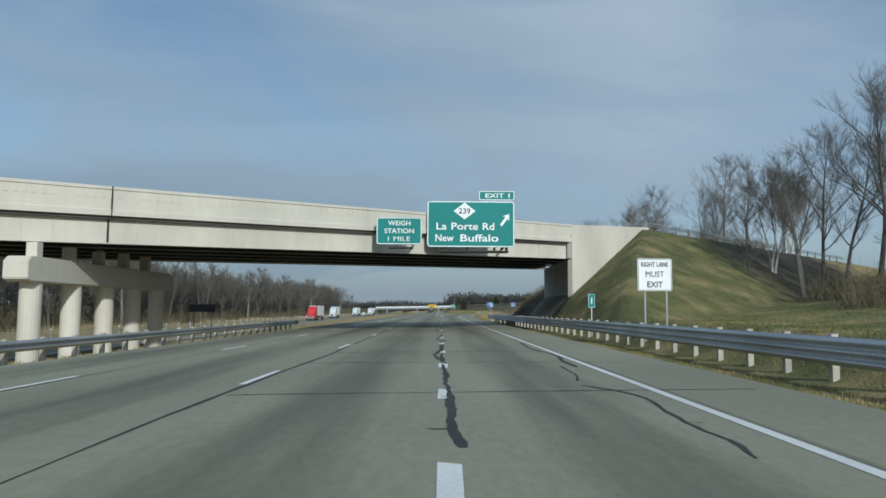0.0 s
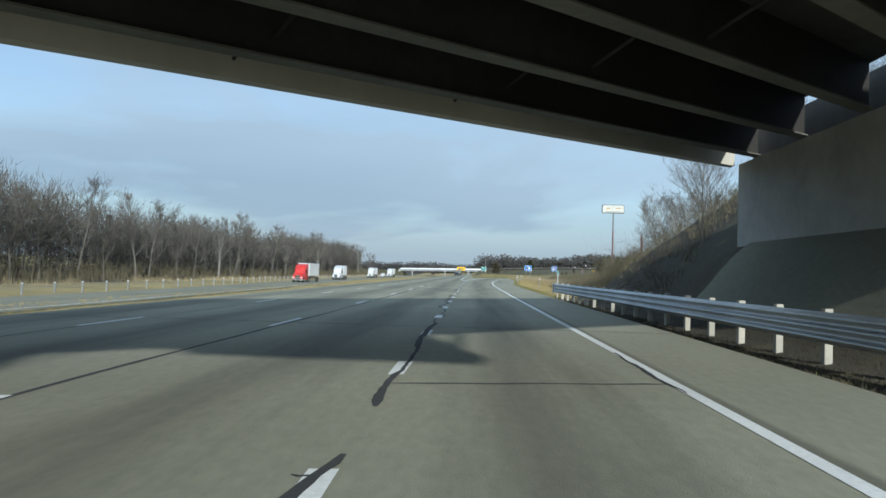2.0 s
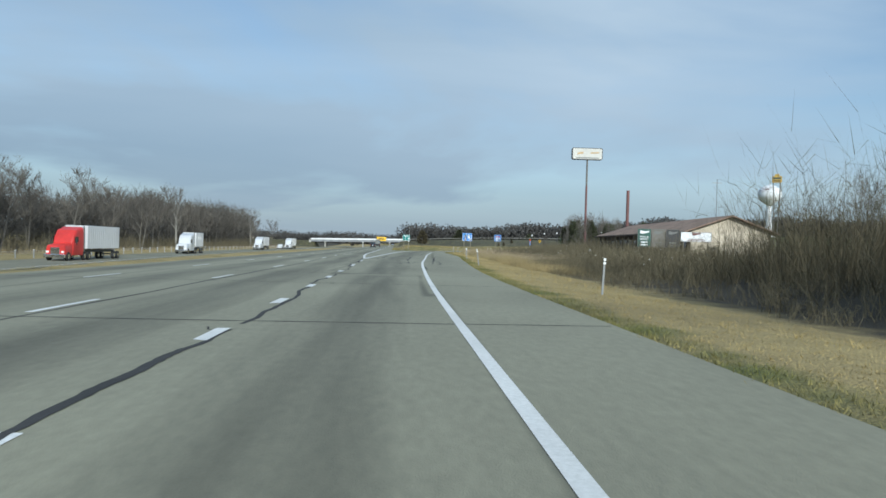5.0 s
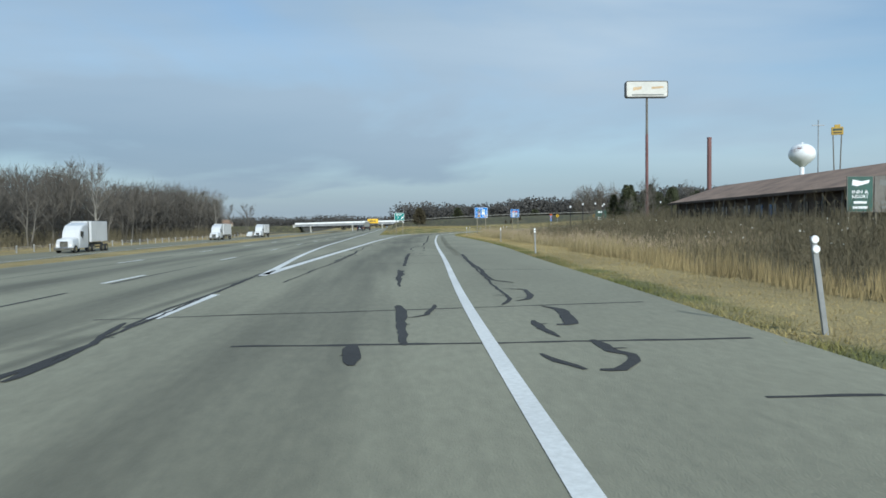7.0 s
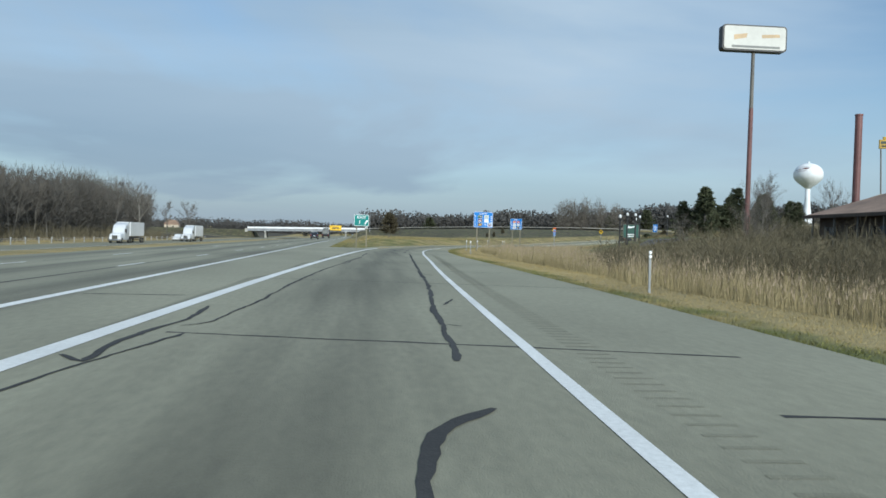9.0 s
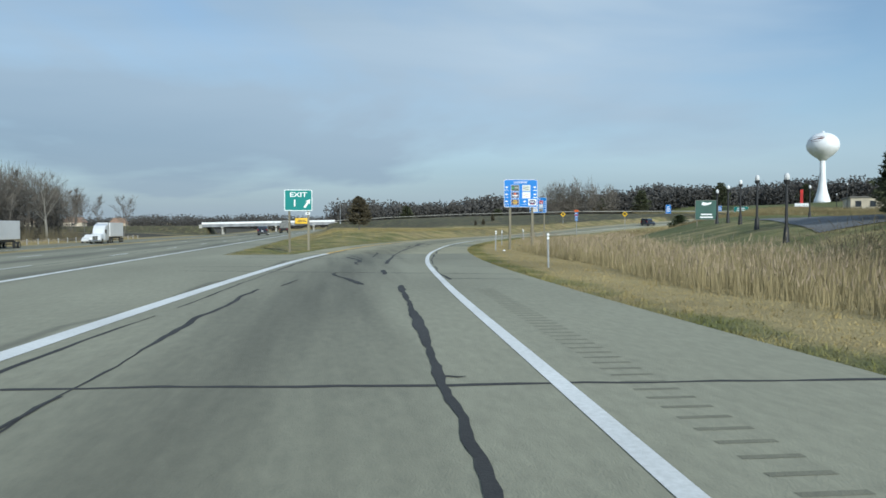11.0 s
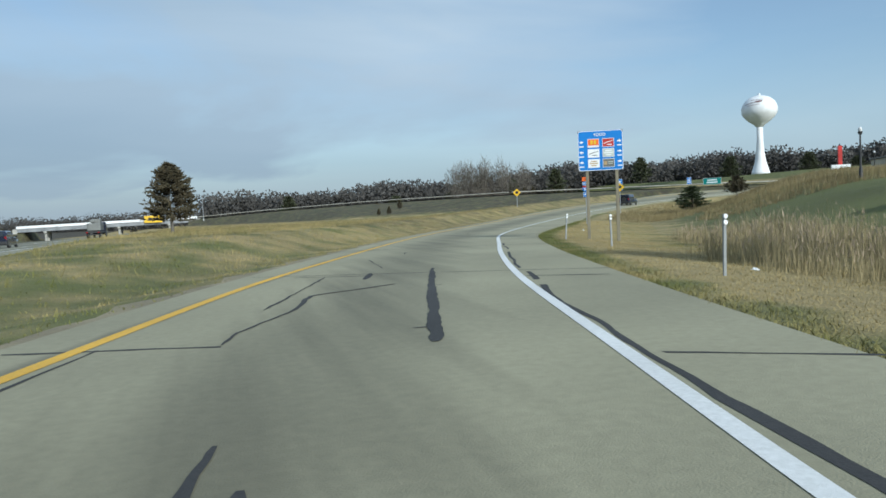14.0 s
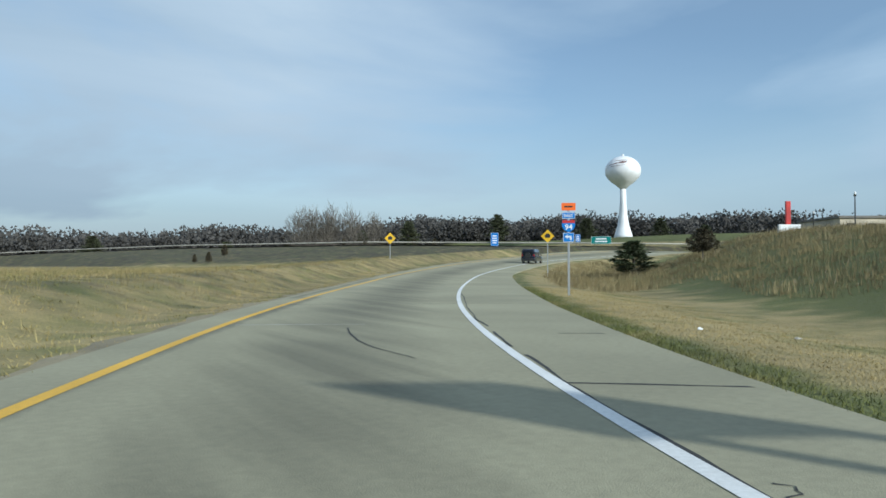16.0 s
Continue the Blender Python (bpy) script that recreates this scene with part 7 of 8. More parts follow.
for k in range(9):
    x = 60 + 34 * k + rg.uniform(-12, 12)
    y = (676 if x < 150 else 676 - 0.45 * (x - 150)) - 12
    m = pose(x, y, float(land(x, y)) - 0.3, 0, 0, rg.uniform(0, 360)) @ Matrix.Diagonal((3.2, 3.2, rg.uniform(1.5, 2.4), 1))
    far_pine = copy_thing(pine, Matrix())
    far_pine.matrix_basis = m
    tagged(far_pine, "dark evergreen among the far bare woods", group="far evergreens")


# ---------------------------------------------------------------- second overpass and far things
def far_overpass():
    top = thing("overpass", Matrix(), "low pale overpass carrying the cross road over the freeway", "bridge")
    x0, x1, y = -52.0, 9.0, 600.0

    def z_at(x):
        return 2.9 + (x - x0) / (x1 - x0) * 1.25
    for name, dy, lo, hi, mat in (("parapet", -5.6, 0.15, 1.05, M_tank), ("fascia_beam", -5.2, -1.15, 0.15, M_signback), ("parapet", 5.6, 0.15, 1.05, M_tank), ("fascia_beam", 5.2, -1.15, 0.15, M_signback)):
        verts = [(x, y + dy + d, z_at(x) + h) for x in (x0, x1) for d, h in ((-0.15, lo), (0.15, lo), (0.15, hi), (-0.15, hi))]
        data_object(name, verts, [(0, 1, 2, 3), (7, 6, 5, 4), (0, 4, 5, 1), (1, 5, 6, 2), (2, 6, 7, 3), (3, 7, 4, 0)], mat, top)
    verts = [(x, y + d, z_at(x) + h) for x in (x0, x1) for d, h in ((-5.5, 0.0), (5.5, 0.0), (5.5, 0.2), (-5.5, 0.2))]
    data_object("deck", verts, [(0, 1, 2, 3), (7, 6, 5, 4), (0, 4, 5, 1), (1, 5, 6, 2), (2, 6, 7, 3), (3, 7, 4, 0)], M_conc, top)
    for px in (-43, -18.5, -1.0):
        part("crosshead", box((1.0, 10.5, 0.7), (px, y, z_at(px) - 1.5), 0.05), M_conc, top)
        for k in range(3):
            part("column", tube((px, y - 4 + 4 * k, -2.4), (px, y - 4 + 4 * k, z_at(px) - 1.6), 0.45, sides=14), M_conc, top)
    for px in (x0 - 0.6, x1 + 0.6):
        part("abutment", box((1.4, 11.0, 6.0), (px, y, z_at(px) - 2.9), 0.05), M_conc, top)
    return top


far_overpass()

# cross road along the crest of its bank
verts, faces = [], []
line = [p for p in CREST if p[0] >= 8]
for k, (x, y, z) in enumerate(line):
    a = Vector(line[max(0, k - 1)][:2])
    b = Vector(line[min(len(line) - 1, k + 1)][:2])
    w = (b - a).normalized()
    n = Vector((-w.y, w.x))
    verts += [(x - n.x * 5.2, y - n.y * 5.2, z + 0.10), (x + n.x * 5.2, y + n.y * 5.2, z + 0.10)]
    if k:
        v = 2 * k
        faces.append((v - 2, v - 1, v + 1, v))
tagged(data_object("road", verts, faces, M_shoulder), "pale cross road on top of its grass bank", "road", kind="structure")

# guard rail along the crest
crest_rail = thing("guard_rail", Matrix(), "pale guard rail along the cross road's crest", "guard rail")
bm = bmesh.new()
for (xa, ya, za), (xb, yb, zb) in zip(line, line[1:]):
    w = Vector((xb - xa, yb - ya, 0)).normalized()
    n = Vector((w.y, -w.x, 0))
    if n.y > 0:
        n = -n
    add_tube(bm, Vector((xa, ya, za + 0.72)) + n * 5.9, Vector((xb, yb, zb + 0.72)) + n * 5.9, 0.15, sides=6)
part("rail", bm, M_paleblock, crest_rail)


def yellow_board():
    top = thing("road_sign", pose(-6.4, 593.5, 0), "broad yellow sign board fixed to the far overpass", "road sign")
    part("panel", box((6.2, 0.12, 2.6), (0, 0, 4.7), 0.03), M_amber, top)
    writing_bars(top, 0, 4.7, 4.6, 1.5, 2, M_black, -0.08)
    part("bracket", box((5.2, 0.6, 0.2), (0, 0.35, 4.2)), M_galv, top)


yellow_board()


def lamp_post(x, y, height, label, head=True, mat=None, z=None):
    zg = float(land(x, y)) if z is None else z
    top = thing("street_lamp", pose(x, y, zg), label, "street lamp", "street lamps")
    part("base", tube((0, 0, -0.2), (0, 0, 0.9), 0.22, 0.14, 12), mat or M_black, top)
    part("pole", tube((0, 0, 0.7), (0, 0, height), 0.10, 0.07, 10), mat or M_black, top)
    if head:
        bm = bmesh.new()
        bmesh.ops.create_uvsphere(bm, u_segments=10, v_segments=8, radius=0.17, matrix=Matrix.Translation((0, 0, height + 0.17)) @ Matrix.Diagonal((1, 1, 1.5, 1)))
        part("globe", bm, M_lamp_clear, top, "pale glass lamp head")
        part("collar", tube((0, 0, height - 0.25), (0, 0, height), 0.16, 0.2, 10), M_black, top)
    return top


for x, y, h in ((50.9, 322.7, 3.5), (50.1, 319.0, 3.7), (45.1, 308.3, 3.75), (39.3, 296.4, 3.75), (34.1, 285.1, 3.75), (66.0, 327.5, 3.8), (70.0, 353.2, 4.1), (126.1, 401.6, 3.7), (122.4, 393.3, 5.6)):
    lamp_post(x, y, h, "black street lamp post on the rise")
lamp_post(11.5, 588, 9.5, "tall pale pole beside the far overpass", head=False, mat=M_galv)


# parking lot behind the lamps
rows = [(Vector((36.5, 285.5)), Vector((52, 281))), (Vector((41.5, 296)), Vector((60, 297))), (Vector((47.3, 308)), Vector((66, 314))), (Vector((53, 320.5)), Vector((74, 331)))]
verts, faces = [], []
for i in range(13):
    u = i / 12 * 3
    k = min(2, int(u))
    a, b = rows[k][0].lerp(rows[k + 1][0], u - k), rows[k][1].lerp(rows[k + 1][1], u - k)
    for j in range(9):
        p = a.lerp(b, j / 8)
        verts.append((p.x, p.y, float(land(p.x, p.y)) + 0.06))
        if i and j:
            v = i * 9 + j
            faces.append((v - 10, v - 9, v, v - 1))
tagged(data_object("parking_lot", verts, faces, M_asphalt), "grey asphalt parking lot beside the lawn", "parking lot", kind="structure")


def water_tower():
    x, y = 229.5, 547.0
    zg = float(land(x, y))
    top = thing("water_tower", pose(x, y, 0), "white pedestal water tower with a bulbous tank and dark painted emblem", "water tower")
    z_mid, r = 39.6, 6.9

    def lathe(rows, sides=36):
        bm = bmesh.new()
        rings = [[bm.verts.new((rr * math.cos(2 * math.pi * k / sides), rr * math.sin(2 * math.pi * k / sides), zz)) for k in range(sides)] for rr, zz in rows]
        for a, b in zip(rings, rings[1:]):
            for k in range(sides):
                bm.faces.new((a[k], a[(k + 1) % sides], b[(k + 1) % sides], b[k]))
        bm.faces.new(rings[-1])
        bm.faces.new(rings[0][::-1])
        bmesh.ops.recalc_face_normals(bm, faces=bm.faces)
        return bm
    rows = [(1.2, z_mid - 7.9), (2.4, z_mid - 6.7)]
    rows += [(2.4 + (r - 2.4) * math.sin(a * math.pi / 16) ** 0.9, z_mid - 6.7 + 5.5 * (a / 8)) for a in range(1, 8)]
    rows += [(r * math.cos(a * math.pi / 18), z_mid - 0.8 + 5.8 * math.sin(a * math.pi / 18)) for a in range(0, 9)] + [(0.4, z_mid + 5.02)]
    part("tank", lathe(rows), M_tank, top, "bulbous white tank", smooth=True)
    rows = [(3.9, zg - 0.5), (3.4, zg + 1.0), (2.2, zg + 5.0), (1.6, zg + 9.0), (1.25, zg + 14), (1.15, z_mid - 7.5)]
    part("pedestal", lathe(rows, 24), M_tank, top, "flared white pedestal", smooth=True)
    bm = bmesh.new()
    way = (Vector((20, 320, 0)) - Vector((x, y, 0))).normalized()
    base = math.atan2(way.y, way.x)
    for a0, a1, z0, rise, thick in ((-0.95, 0.2, 0.9, 1.3, 0.34), (-0.25, 0.22, 1.75, 0.2, 0.75), (-0.8, 0.1, 0.3, 0.5, 0.18), (-0.6, 0.35, 2.6, 0.1, 0.2)):
        ring = []
        for k in range(9):
            u = k / 8
            a = base + a0 + (a1 - a0) * u
            for z in (z0 + rise * u - thick / 2 * math.sin(math.pi * (0.1 + 0.8 * u)), z0 + rise * u + thick / 2 * math.sin(math.pi * (0.1 + 0.8 * u))):
                rr = r * math.sqrt(max(0.0, 1 - ((z + 0.8) / 5.8) ** 2)) + 0.05
                ring.append(bm.verts.new((rr * math.cos(a), rr * math.sin(a), z_mid + z)))
        for k in range(8):
            bm.faces.new((ring[2 * k], ring[2 * k + 2], ring[2 * k + 3], ring[2 * k + 1]))
    part("emblem", bm, M_rust, top, "dark red painted emblem")
    part("hatch_rail", tube((0, 0, z_mid + 4.9), (0, 0, z_mid + 5.7), 0.5, 0.5, 12), M_tank, top)


water_tower()


def pole_sign():
    x, y = 44.0, 276.0
    zg = float(land(x, y))
    top = thing("pole_sign", pose(x, y, 0, 0, 0, -3), "tall white roadside sign on a red and white pole", "billboard")
    bm = prism(rounded(6.7, 2.6, 0.35), 0.9)
    bmesh.ops.translate(bm, vec=(0, -0.45, 22.5), verts=bm.verts)
    cab = part("cabinet", bm, M_black, top, "dark sign cabinet")
    bm = prism(rounded(6.4, 2.3, 0.28), 0.04)
    bmesh.ops.translate(bm, vec=(0, -0.50, 22.5), verts=bm.verts)
    face = part("face", bm, M_creamface, cab, "cream sign face")
    shape("writing_bar", [(-1.9, -0.35), (-0.6, -0.1), (-0.5, 0.35), (-1.9, 0.15)], M_logo_tan, face, -0.3, 22.6, -0.515)
    shape("writing_bar", [(-1.0, -0.25), (0.9, -0.1), (0.8, 0.2), (-1.0, 0.1)], M_logo_tan, face, 1.7, 22.75, -0.515)
    shape("writing_bar", rect(5.0, 0.22), M_logo_grey, face, 0.1, 21.6, -0.515)
    part("pole", tube((0.1, 0, zg - 0.3), (0.1, 0, 15.5), 0.26, 0.22, 14), M_rust, top, "rust-red lower pole")
    part("pole", tube((0.1, 0, 15.5), (0.1, 0, 21.3), 0.20, 0.17, 14), M_flange, top, "pale upper pole")


pole_sign()
x, y = 51.45, 269.8
stack = thing("pole", pose(x, y, float(land(x, y))), "rust-red steel pole behind the long building", "pole")
part("shaft", tube((0, 0, -0.3), (0, 0, 14.1 - float(land(x, y))), 0.34, 0.32, 14), M_rust, stack)
part("cap", tube((0, 0, 14.1 - float(land(x, y))), (0, 0, 14.25 - float(land(x, y))), 0.36, 0.36, 14), M_rust, stack)


def tall_yellow_sign():
    x, y = 150.0, 392.0
    zg = float(land(x, y))
    top = thing("pole_sign", pose(x, y, 0, 0, 0, -25), "tall yellow roadside sign on two slanting poles", "billboard")
    part("panel", box((3.5, 0.8, 2.5), (0, 0, 31.2), 0.1), M_ochre, top)
    part("crown_panel", box((1.7, 0.8, 0.8), (0, 0, 32.85), 0.1), M_ochre, top)
    shape("writing_bar", rect(2.8, 0.7), M_logo_dark, top, 0, 31.6, -0.43)
    shape("writing_bar", rect(2.4, 0.4), M_black, top, 0, 30.6, -0.43)
    for s in (-1, 1):
        part("pole", tube((s * 0.45, 0, zg - 0.3), (s * 1.25, 0, 30.0), 0.22, 0.18, 10), M_flange, top)


tall_yellow_sign()
x, y = 77.2, 284.0
mast = thing("utility_pole", pose(x, y, float(land(x, y))), "thin utility mast with a cross arm", "utility pole")
part("shaft", tube((0, 0, -0.3), (0, 0, 16.4), 0.12, 0.08, 8), M_signback, mast)
part("cross_arm", box((2.2, 0.14, 0.14), (0, 0, 15.5)), M_signback, mast)


def long_building():
    """A long low building, its gable end towards oncoming traffic."""
    a, b = Vector((40.6, 212.0, 0)), Vector((43.6, 265.0, 0))
    way = (b - a).normalized()
    turn = math.degrees(math.atan2(-way.x, way.y))
    length, half, zg = (b - a).length, 6.0, float(land(46, 240)) - 0.5
    top = thing("building", pose(a.x, a.y, 0, 0, 0, turn), "long brown-roofed building with dark walls and a beige gable", "building")
    eave, ridge = 4.35, 6.55
    wall_h = eave - 0.05
    part("wall", box((0.25, length - 1.0, wall_h - zg), (0.8, length / 2, (wall_h + zg) / 2)), M_siding, top, "dark brown side wall")
    part("wall", box((0.25, length - 1.0, wall_h - zg), (2 * half - 0.8, length / 2, (wall_h + zg) / 2)), M_siding, top)
    for y0 in (0.5, length - 0.75):
        bm = prism([(0.8, zg), (2 * half - 0.8, zg), (2 * half - 0.8, eave), (half, ridge - 0.22), (0.8, eave)], 0.25)
        bmesh.ops.translate(bm, vec=(0, y0, 0), verts=bm.verts)
        part("gable_wall", bm, M_beige, top, "beige gable wall")
    for s in (-1, 1):
        bm = bmesh.new()
        x_eave = half + s * (half + 0.35)
        lo, hi = eave - 0.12, ridge
        pts = [(x_eave, -0.3, lo), (x_eave, length + 0.3, lo), (half, length + 0.3 - (3.0 if s < 0 else 3.0), hi), (half, -0.3, hi)]
        v = [bm.verts.new(p) for p in pts] + [bm.verts.new((p[0], p[1], p[2] - 0.16)) for p in pts]
        for f in ((0, 1, 2, 3), (7, 6, 5, 4), (0, 4, 5, 1), (1, 5, 6, 2), (3, 2, 6, 7), (0, 3, 7, 4)):
            bm.faces.new([v[i] for i in f])
        bmesh.ops.recalc_face_normals(bm, faces=bm.faces)
        part("roof", bm, M_roof, top, "brown shingle roof slope")
    bm = bmesh.new()
    v = [bm.verts.new(p) for p in ((-0.35, length + 0.3, eave - 0.12), (2 * half + 0.35, length + 0.3, eave - 0.12), (half, length - 2.7, ridge))]
    bm.faces.new(v)
    part("hip_end", bm, M_roof, top)
    part("fascia_board", box((0.06, length + 0.6, 0.28), (-0.36, length / 2, eave - 0.22)), M_siding, top)
    for k in range(17):
        y0 = 2.0 + k * 3.05
        win = part("window", box((0.10, 1.5, 1.5), (0.64, y0, 2.5)), M_glass, top, "dark window")
        part("frame", box((0.06, 0.14, 1.7), (0.60, y0 + 0.85, 2.5)), M_flange, win)
        part("post", box((0.12, 0.12, eave - zg - 0.2), (-0.1, y0 + 1.5, (eave + zg - 0.2) / 2)), M_flange, top)
    part("gable_door", box((1.2, 0.08, 2.2), (4.0, 0.44, zg + 1.6)), M_flange, top)


long_building()


def promo_board(x, y, w, h, z, mat, label, title="", title_mat=None, turn=-4):
    zg = float(land(x, y))
    top = thing("notice_board", pose(x, y, 0, 0, 0, turn), label, "sign board")
    sheet = sign_panel(top, "panel", w, h, mat, 0.05, 0.0, 0.03, z=z, thick=0.06, rim=M_flange)
    ink = title_mat or M_signwhite
    shape("emblem", [(-0.55, -0.12), (-0.2, -0.2), (0.55, 0.0), (0.6, 0.22), (0.1, 0.12), (-0.5, 0.24)], ink, sheet, 0, z + h * 0.30, -0.012)
    if title:
        for k, text in enumerate(title.split("|")):
            lettering("writing", text, 0.30, ink, sheet, 0, z + h * 0.06 - 0.30 * k, -0.012, width=w * 0.62)
    writing_bars(sheet, 0, z - h * 0.30, w * 0.65, h * 0.28, 2, ink, -0.012)
    wood_posts(top, (-w * 0.4, w * 0.4), z + h * 0.4, zg, (0.12, 0.12), 0.13)


M_boardgreen = material("dark_green_board", (0.020, 0.085, 0.065), (0.015, 0.065, 0.05), scale=2, rough=0.5)
promo_board(33.9, 208.8, 1.72, 2.35, 3.15, M_boardgreen, "dark green advertising board in the brush", "INN &|RESORT")
promo_board(35.7, 208.7, 1.72, 2.35, 3.15, M_flange, "pale framed advertising board in the brush", title_mat=M_logo_grey)
promo_board(37.5, 208.6, 1.72, 2.35, 3.15, M_black, "black advertising board in the brush", title_mat=M_logo_grey)
promo_board(40.4, 208.3, 3.9, 1.25, 3.45, M_signwhite, "white storage advertising board in the brush", title_mat=M_rust)
promo_board(51.4, 326.0, 2.65, 2.35, 3.45, M_boardgreen, "dark green advertising board on the grass rise", turn=-12)


def red_pylon():
    x, y = 114.0, 397.4
    zg = float(land(x, y))
    top = thing("pylon_sign", pose(x, y, zg, 0, 0, -30), "red pylon with a white sign base on the rise", "sign")
    part("pylon", box((0.62, 0.4, 10.1 - zg), (0, 0, (10.1 - zg) / 2 - 0.1), 0.05), M_red, top)
    part("base_panel", box((2.9, 0.4, 1.6), (0, -0.35, 0.75), 0.05), M_signwhite, top)
    shape("emblem", [(-0.7, -0.25), (0.7, -0.25), (0.35, 0.3), (-0.35, 0.3)], M_red, top, 0, 0.45, -0.58)


red_pylon()


def flat_building(x, y, turn, w, d, h, label, mat):
    zg = float(land(x, y))
    top = thing("building", pose(x, y, zg, 0, 0, turn), label, "building")
    part("wall", box((w, d, h + 0.6), (0, 0, h / 2 - 0.3), 0.03), mat, top)
    part("roof", box((w + 0.5, d + 0.5, 0.35), (0, 0, h + 0.16), 0.03), M_flange, top)
    for k in range(int(w // 3)):
        win = part("window", box((1.2, 0.08, 1.3), (-w / 2 + 1.6 + 3 * k, -d / 2 - 0.02, h * 0.5)), M_glass, top)
        part("sill", box((1.4, 0.14, 0.08), (-w / 2 + 1.6 + 3 * k, -d / 2 - 0.05, h * 0.5 - 0.7)), M_flange, win)


flat_building(138, 399, -30, 18, 12, 2.75, "low beige flat-roofed building on the rise", M_beige)


def gabled_house(x, y, turn, w, d, h, label):
    zg = float(land(x, y))
    top = thing("house", pose(x, y, zg, 0, 0, turn), label, "house", "houses beyond the freeway")
    part("wall", box((w, d, h + 0.6), (0, 0, h / 2 - 0.3)), M_beige, top)
    bm = prism([(-w / 2 - 0.4, h), (w / 2 + 0.4, h), (w / 2 - w * 0.22, h + d * 0.36), (-w / 2 + w * 0.22, h + d * 0.36)], d + 0.8)
    bmesh.ops.translate(bm, vec=(0, -d / 2 - 0.4, 0), verts=bm.verts)
    part("roof", bm, M_roof, top)
    for k in range(int(w // 3.2)):
        for lvl in (0.3, 0.75):
            part("window", box((0.8, 0.08, 0.9), (-w / 2 + 1.7 + 3.2 * k, -d / 2 - 0.02, h * lvl)), M_glass, top)


for k, (x, y, w) in enumerate(((-122, 640, 9), (-104, 652, 8), (-142, 630, 9))):
    gabled_house(x, y, 8 * k, w, 8, 4.2, "pale two-storey house among bare trees")


# ---------------------------------------------------------------- vehicles
def wheel(parent, x, y, r, w):
    bm = bmesh.new()
    bmesh.ops.create_cone(bm, cap_ends=True, segments=20, radius1=r, radius2=r, depth=w, matrix=Matrix.Translation((x, y, r)) @ pose(0, 0, 0, 0, 90, 0))
    bmesh.ops.bevel(bm, geom=[e for e in bm.edges if len(e.link_faces) == 2 and e.calc_face_angle(0) > 1.0], offset=0.03, segments=2, affect="EDGES")
    ob = part("wheel", bm, M_tyre, parent)
    bm = bmesh.new()
    bmesh.ops.create_cone(bm, cap_ends=True, segments=16, radius1=r * 0.6, radius2=r * 0.55, depth=w + 0.02, matrix=Matrix.Translation((x, y, r)) @ pose(0, 0, 0, 0, 90, 0))
    part("rim", bm, M_chrome, ob)


def hull(name, stations, mat, parent, label="", bevel=0.0, smooth=True):
    """A body lofted along y from (y, half width low, half width high, z low, z high)."""
    bm = bmesh.new()
    rings = []
    for y, wl, wh, zl, zh in stations:
        mid = zl + (zh - zl) * 0.5
        rings.append([bm.verts.new(p) for p in ((-wl * 0.94, y, zl), (wl * 0.94, y, zl), (wl, y, zl + (zh - zl) * 0.18), (max(wl, wh), y, mid), (wh, y, zh - (zh - zl) * 0.08), (wh * 0.9, y, zh),
                                                (-wh * 0.9, y, zh), (-wh, y, zh - (zh - zl) * 0.08), (-max(wl, wh), y, mid), (-wl, y, zl + (zh - zl) * 0.18))])
    n = len(rings[0])
    for a, b in zip(rings, rings[1:]):
        for k in range(n):
            bm.faces.new((a[k], a[(k + 1) % n], b[(k + 1) % n], b[k]))
    bm.faces.new(rings[0][::-1])
    bm.faces.new(rings[-1])
    bmesh.ops.recalc_face_normals(bm, faces=bm.faces)
    if bevel:
        bmesh.ops.bevel(bm, geom=[e for e in bm.edges if e.calc_face_angle(0) > 0.5], offset=bevel, segments=2, affect="EDGES")
    return part(name, bm, mat, parent, label, smooth=False)


